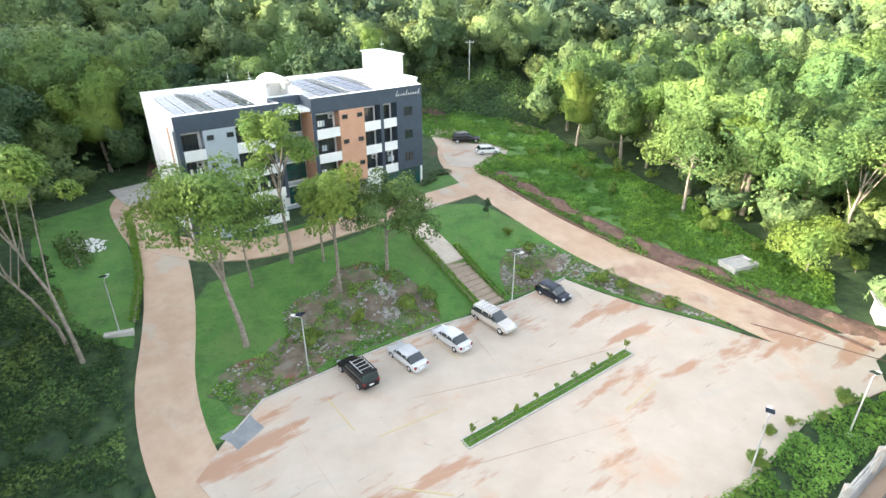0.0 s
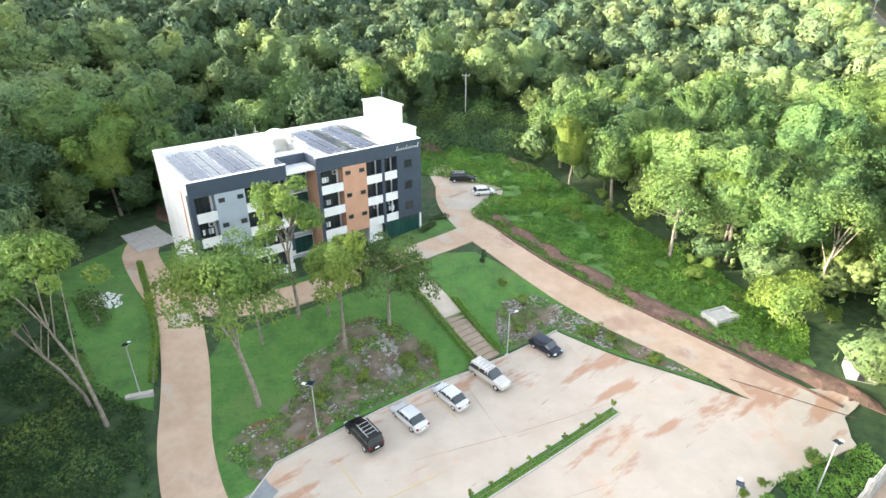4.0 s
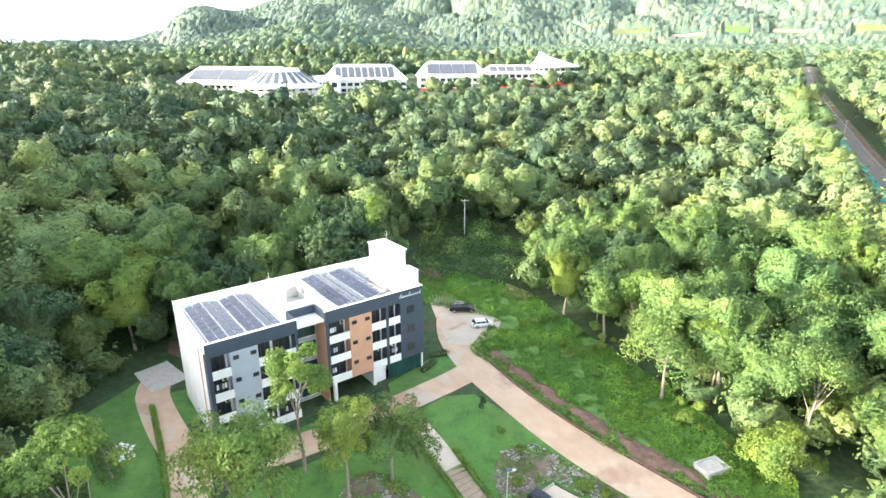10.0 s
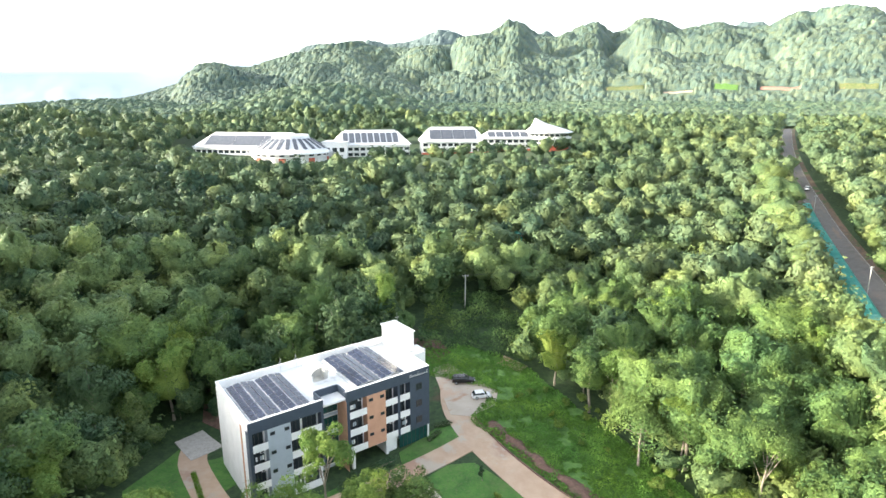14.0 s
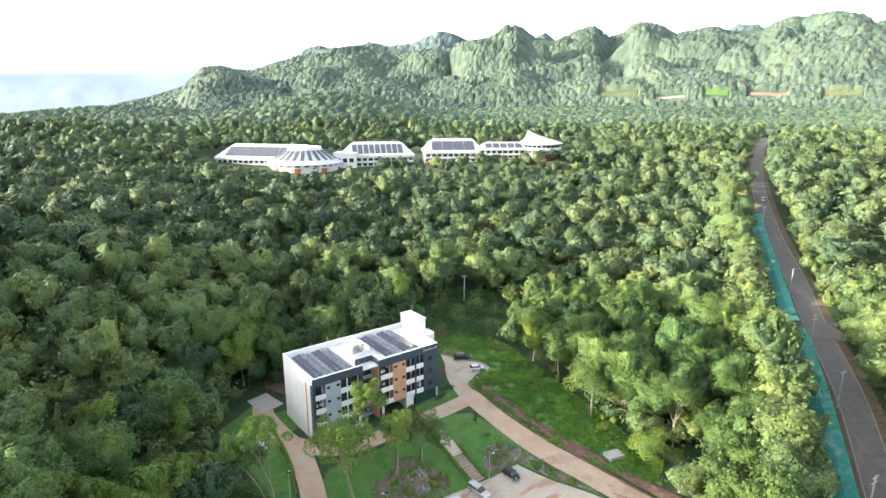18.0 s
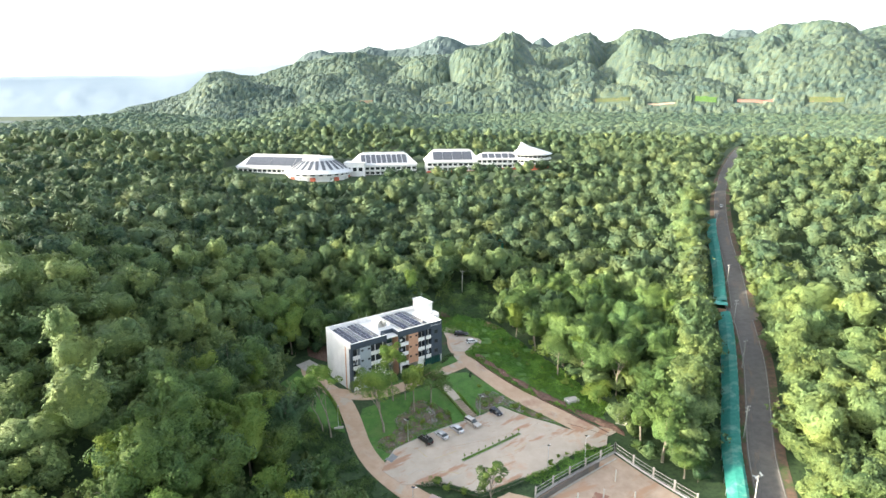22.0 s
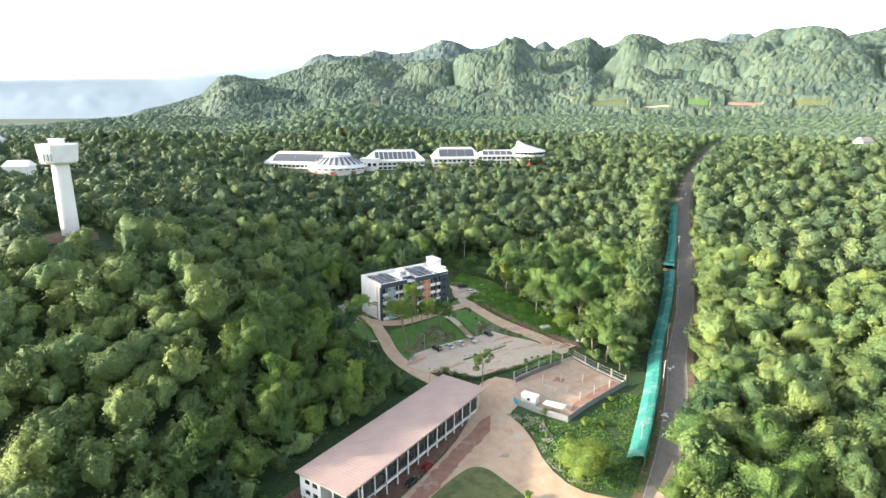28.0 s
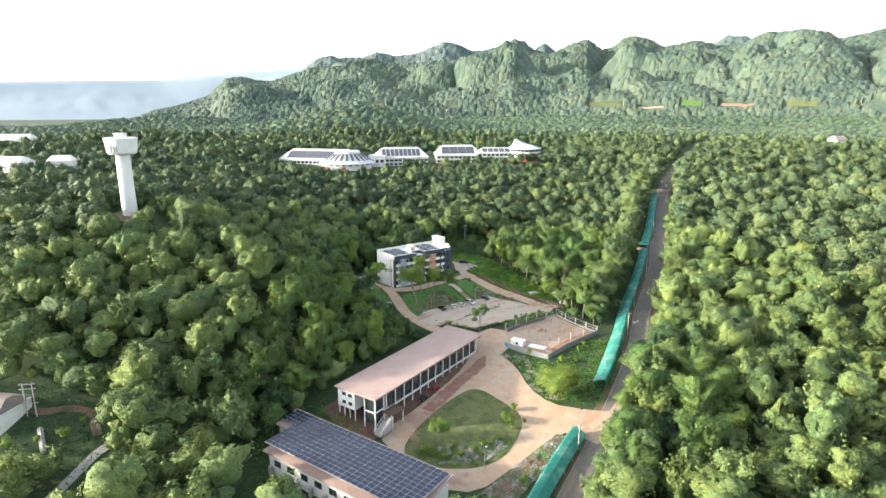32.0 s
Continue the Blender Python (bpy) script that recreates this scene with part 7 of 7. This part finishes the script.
# a steep wooded knoll in front of the range
x, y = np.meshgrid(np.arange(-40, 300, 4.0), np.arange(1150, 1500, 4.0))
d = np.hypot((x - 118) / 1.25, y - 1330)
h, tone = domes(x, y, 10.0, 23)
z = ground(x, y) - 8 + 78 * np.clip(1 - d / 140, 0, 1) ** 1.15 + 6.5 * h
sheet("backdrop", x, y, z, 0.05 + 0.3 * tone, M["leaf_hill_haze"], "steep wooded knoll before the range", "hills", "structure")
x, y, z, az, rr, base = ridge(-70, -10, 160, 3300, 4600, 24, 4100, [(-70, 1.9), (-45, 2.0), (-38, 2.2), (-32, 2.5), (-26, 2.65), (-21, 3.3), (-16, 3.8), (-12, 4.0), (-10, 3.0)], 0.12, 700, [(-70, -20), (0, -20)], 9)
sheet("backdrop", x, y, z, 0.2 + 0 * z, M["hill_haze_blue"], "distant range with pale blue haze put into its colour", "hills", "structure", True)
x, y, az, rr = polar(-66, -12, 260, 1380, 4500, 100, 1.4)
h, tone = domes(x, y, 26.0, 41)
sheet("backdrop", x, y, ground(x, y) - 4 + 14 * h * smooth(3200, 1400, rr), 0.2 + 0.2 * tone, M["hill_back_haze"], "wooded plain with blue haze in its colour, reaching to the far range", "hills", "structure")


def land_patch(name, az0, az1, r0, r1, lift, mat, label):
    """A cleared field or a bare face on the hillside, its edge uneven."""
    gv = grid_z
    a0, a1 = np.searchsorted(grid_az, (az0, az1))
    b0, b1 = np.searchsorted(grid_r, (r0, r1))
    bm = bmesh.new()
    rows = [[bm.verts.new((*gv[i, j, :2], gv[i, j, 2] + (lift if b0 < i < b1 and a0 < j < a1 else -2))) for j in range(a0, a1 + 1)] for i in range(b0, b1 + 1)]
    for ra, rb_ in zip(rows, rows[1:]):
        for k in range(len(ra) - 1):
            bm.faces.new((ra[k], ra[k + 1], rb_[k + 1], rb_[k]))
    return tagged(part(name, bm, mat, smooth=True), label, name.replace("_", " "), kind="structure")


grid_z = np.empty(len(hill.data.vertices) * 3)
hill.data.vertices.foreach_get("co", grid_z)
grid_z = grid_z.reshape(200, 760, 3)
grid_az, grid_r = np.linspace(-30.5, 52, 760), np.linspace(1330, 2700, 200)
land_patch("cliff", 4.6, 5.9, 1830, 1960, 2.0, M["cliff"], "pale limestone cliff face on a knoll")
land_patch("cliff", -21.2, -18.6, 1960, 2050, 2.0, M["cliff"], "grey limestone cliff on the end knoll")
for a0, a1, b0, b1, mt in FIELDS:
    land_patch("field", a0, a1, b0, b1, 1.2, M[mt], "cleared field at the foot of the hills")

# ---- the woods ----
def free_of_trees(x, y, gap=3.0):
    """Where nothing is built, mown or paved."""
    ok = ~(inside(LOT_EDGE, x, y) | inside(YARD_EDGE, x, y) | inside(PLOT, x, y))
    east = x > np.interp(y, [p[1] for p in lane], [p[0] for p in lane])
    ok &= distance_to(lane, x, y) > np.where(east, 5.0 + gap * 0.3, 5.5 + gap * 0.3)
    for line in (LOOP_WEST, ROAD_EAST, DRIVE_FRONT):
        ok &= distance_to(line, x, y) > 4 + gap
    ok &= ~inside(CLEARED, x, y)
    ok &= ~(inside(MEADOW, x, y) | inside(POLE_SWATH, x, y))
    ok &= ~inside(SCHOOL_GROUNDS, x, y)
    ok &= (np.hypot(x + 160, y - 76) > 14) & (np.hypot(x + 150, y - 64) > 14)
    for line in NET_LINES:
        ok &= distance_to(line, x, y) > 5.6 + gap * 0.4
    ok &= (np.hypot(x - 43, y - 59) > 8) & (np.hypot(x + 306, y - 244) > 22) & (np.hypot(x + 334, y - 226) > 26)
    ok &= (np.hypot(x + 132, y + 51) > 13) & (np.hypot(x + 118, y + 60) > 9) & (distance_to([(-101, -84), (-101, -62), (-108, -52), (-116, -46)], x, y) > 5)
    return ok


CLEARED = [(-54, 90), (-55, 72), (-50, 60), (-45, 46), (-39, 30), (-26, 14), (-12, 17), (-12, 19), (-47, -30), (-66, -58), (-58, -75), (-10, -90), (8, -75), (20, -66), (44, -33), (66, 12), (58, 22), (44, 40), (46, 49), (34, 58), (12, 80), (12, 98), (0, 116), (-20, 108), (-42, 92)]
SCHOOL_GROUNDS = [(-196, 378), (-130, 330), (-85, 326), (-30, 358), (105, 376), (108, 445), (-30, 455), (-196, 440)]


rng = np.random.default_rng(11)


def scatter(x0, x1, y0, y1, step, jitter=0.45):
    x, y = np.meshgrid(np.arange(x0, x1, step), np.arange(y0, y1, step))
    x = (x + rng.uniform(-jitter, jitter, x.shape) * step).ravel()
    y = (y + rng.uniform(-jitter, jitter, y.shape) * step).ravel()
    return x, y


def in_view(x, y, back, wide):
    """The side of the land that the flight looks over."""
    return np.abs(x) < wide + (y + back) * 0.84


x, y = scatter(-400, 400, -100, 470, 8.0)
keep = free_of_trees(x, y) & in_view(x, y, 196, 12) & (np.hypot(x, y - 40) < 470)
x, y = x[keep], y[keep]
near = np.hypot(np.maximum(np.abs(x - 5) - 30, 0), np.maximum(np.abs(y - 30) - 60, 0))
order = np.argsort(near)
x, y = x[order], y[order]
KINDS = [
    tree_kind(1, 12, 5.6, 2100, 0.36, M["leaf"], 0.22, 26, 0.82, clump=0.7),
    tree_kind(2, 14, 5.0, 1900, 0.36, M["leaf"], 0.24, 22, 0.8, clump=0.72),
    tree_kind(3, 10, 5.4, 1900, 0.36, M["leaf"], 0.20, 24, 0.88, clump=0.68),
    tree_kind(4, 13, 4.4, 2000, 0.36, M["leaf_lime"], 0.20, 18, 0.85, tone=(0.05, 0.25), clump=0.9),
    tree_kind(5, 12, 5.0, 1900, 0.36, M["leaf_dark"], 0.22, 24, 0.9, clump=0.7),
    tree_kind(6, 7, 4.0, 1300, 0.34, M["leaf"], 0.15, 16, 0.94),
    tree_kind(7, 14, 6.2, 2300, 0.36, M["leaf"], 0.26, 28, 0.78, clump=0.75),
]
WOOD_LABEL = ["broad green forest tree with a clumped crown", "tall green forest tree with a high crown", "round low green forest tree", "lime-green slender forest tree", "dark green dense forest tree", "small bushy green forest tree", "wide-topped green forest tree"]
N_SINGLE = 190
r = random.Random(4)
for i in range(min(N_SINGLE, len(x))):
    right = x[i] > 15
    # sun and shade by place, put into the mix of light and dark kinds
    k = r.choices(range(7), (6, 4, 6, 3, 2, 3, 6) if right else (2, 2, 3, 1, 11, 3, 2) if y[i] > 45 else (5, 3, 5, 5, 1, 3, 5))[0]
    plant(KINDS[k], float(x[i]), float(y[i]), r.uniform(0.8, 1.4), r.uniform(0, 6.28), WOOD_LABEL[k], "forest trees")
# understorey along the edge of the woods
ux, uy = scatter(-70, 75, -70, 135, 4.6)
edge = free_of_trees(ux, uy, 0.0) & ~free_of_trees(ux, uy, 9.0)
under = [tree_kind(80 + i, 3.6 + 0.6 * i, 2.6, 260, 0.34, M[("leaf", "leaf_dark", "leaf_lime")[i]], 0.08, 12, 0.96, across=16, up=8) for i in range(3)]
for px, py in sorted(zip(ux[edge], uy[edge]), key=lambda p: math.hypot(p[0] - 12, (p[1] - 70) * 0.8))[:380]:
    plant(r.choices(under, (3, 2, 2) if px > 15 else (3, 5, 1))[0], float(px), float(py), r.uniform(0.6, 1.1), r.uniform(0, 6.28), "leafy green understorey bush at the wood's edge", "understorey bushes", "bush")


def crown_variant(seed, leaves, height, radius, size, blobs, top, across, up, clump=0.85):
    q, blob = leaf_cloud(seed, leaves, height, radius, size, blobs, top, 0.85, clump)
    return (q, *crown_shell(blob, across, up, seed))


def wood(name, x, y, variants, size_range, label, mat="leaf"):
    """Many crowns in one mesh, each with a tone of its own that also holds sunlight painted in by place."""
    z = ground(x, y)
    rg = np.random.default_rng(len(x))
    leaf_q, leaf_t, shell_v, shell_f, shell_t, count = [], [], [], [], [], 0
    for i in range(len(x)):
        q, sv, sf = variants[rg.integers(len(variants))]
        a, s = rg.uniform(0, 6.28), rg.uniform(*size_range) * (0.66 if -215 < x[i] < 120 and 290 < y[i] < 350 else 1.0)
        e = rg.uniform(0.78, 1.22)
        m = np.array([[math.cos(a) * s * e, math.sin(a) * s * e, 0], [-math.sin(a) * s / e, math.cos(a) * s / e, 0], [0, 0, s * rg.uniform(0.8, 1.25)]])
        at = np.array([x[i], y[i], z[i]])
        # sunlight put into the tone: lighter to the right and low on the left
        side = 0.14 * float(smooth(-40, 90, x[i] - 0.25 * y[i])) + (0.16 if x[i] < 0 and y[i] < 70 else -0.02) * float(smooth(-15, -60, x[i]))
        t = rg.beta(1.3, 1.9) * 0.62 + side - 0.02
        leaf_q.append(q @ m + at)
        leaf_t.append(t + rg.uniform(-0.12, 0.12, len(q)))
        shell_v.append(sv @ m + at)
        shell_f.append(sf + count)
        shell_t.append(np.full(len(sv), t))
        count += len(sv)
    me = leaf_mesh(name, np.concatenate(leaf_q), np.concatenate(leaf_t), M[mat], (np.concatenate(shell_v), np.concatenate(shell_f), np.concatenate(shell_t)))
    return tagged(new(name, me), label, "woods", kind="stuff")


x, y = x[N_SINGLE:], y[N_SINGLE:]
# trees standing close along both sides of the road
lx, ly = [], []
for i in range(1, len(lane) - 1):
    (xa, ya), (xb, yb) = lane[i - 1], lane[i + 1]
    d = math.hypot(xb - xa, yb - ya)
    for off in (9.6, 14.0, -17.5):
        lx.append(lane[i][0] + off * (yb - ya) / d + rng.uniform(-1, 1)); ly.append(lane[i][1] - off * (xb - xa) / d + rng.uniform(-2, 2))
lx, ly = np.array(lx), np.array(ly)
keep = free_of_trees(lx, ly, 1.0) & (ly > -70) & (ly < 330) & (rng.uniform(0, 1, len(lx)) < 0.62)
x, y = np.concatenate([x, lx[keep]]), np.concatenate([y, ly[keep]])
d = np.hypot(x, np.maximum(y, 0))
mid = [crown_variant(40 + i, 420, 12 + i % 3, 5.2 + 0.4 * (i % 4), 0.64, 18 + i, 0.74, 16, 8, 0.72 + 0.03 * (i % 4)) for i in range(10)]
back = [crown_variant(40 + i, 95, 12 + i % 3, 5.2 + 0.4 * (i % 4), 1.05, 18, 0.7, 11, 6, 0.8) for i in range(10)]
wood("forest", x[d < 165], y[d < 165], mid, (0.62, 1.28), "dense green forest canopy of many crowns", "leaf_mid")
wood("forest", x[d >= 165], y[d >= 165], back, (0.62, 1.2), "green forest canopy around the school", "leaf_far_haze")
fx, fy = scatter(-180, 150, -100, 200, 6.0)
keep = free_of_trees(fx, fy, 0.5) & in_view(fx, fy, 196, 12)
low = [crown_variant(70 + i, 90, 7.0, 4.0, 0.66, 10, 0.97, 9, 5) for i in range(6)]
wood("forest", fx[keep], fy[keep], low, (0.75, 1.45), "low undergrowth filling the gaps between the trees", "leaf_mid")
x, y = scatter(-760, 760, 300, 800, 10.5)
reach = np.hypot(x, y + 154)
keep = (np.hypot(x, y - 40) >= 465) & in_view(x, y, 196, 20) & (reach < 790) & (distance_to(lane, x, y) > 9) & ~inside(SCHOOL_GROUNDS, x, y)
far = [crown_variant(60 + i, 28, 11, 6.4, 1.7, 12, 0.75, 8, 4) for i in range(8)]
wood("forest", x[keep], y[keep], far, (0.7, 1.25), "far green forest canopy towards the hills", "leaf_far_haze")
bx, by = scatter(-170, 190, -300, -104, 13)
keep = distance_to([(4, -110), (-30, -170), (-60, -300)], bx, by) > 9
wood("forest", bx[keep], by[keep], far, (0.8, 1.3), "green forest canopy going on beyond the yard", "leaf_far_haze")
# tall trees in a row behind the net walkway
ty = np.concatenate([np.arange(42, 112, 9.0), np.arange(150, 236, 11.0)])
tx = np.interp(ty, [p[1] for p in lane], [p[0] for p in lane]) - 20.0 + rng.uniform(-1.5, 1.5, len(ty))
wood("forest", tx, ty, mid, (1.15, 1.5), "row of tall green trees behind the roadside walkway", "leaf_mid")
# the woods farther off, crown beside crown in one sheet
x, y, az, rr = polar(-46, 46, 620, 760, 1420, 170, 1.15)
h, tone = domes(x, y, 10.0, 31)
h2, tone2 = domes(x, y, 5.5, 32)
bare = (fractal(x, y, 160, 71, 3) > 1.05) & (rr > 1050)
# base tone lowered: cloud shadow on these woods put into the colour
sheet("forest", x, y, ground(x, y) + 1.0 + np.where(bare, 0.5, 11.0 * h + 4.0 * h2) - 9.0 * smooth(800, 760, rr), -0.04 + 0.34 * tone + 0.14 * tone2 + 0.14 * fractal(x, y, 220, 55, 2), M["leaf_sheet_haze"], "far woods of many crowns below the hills", "woods", "stuff")
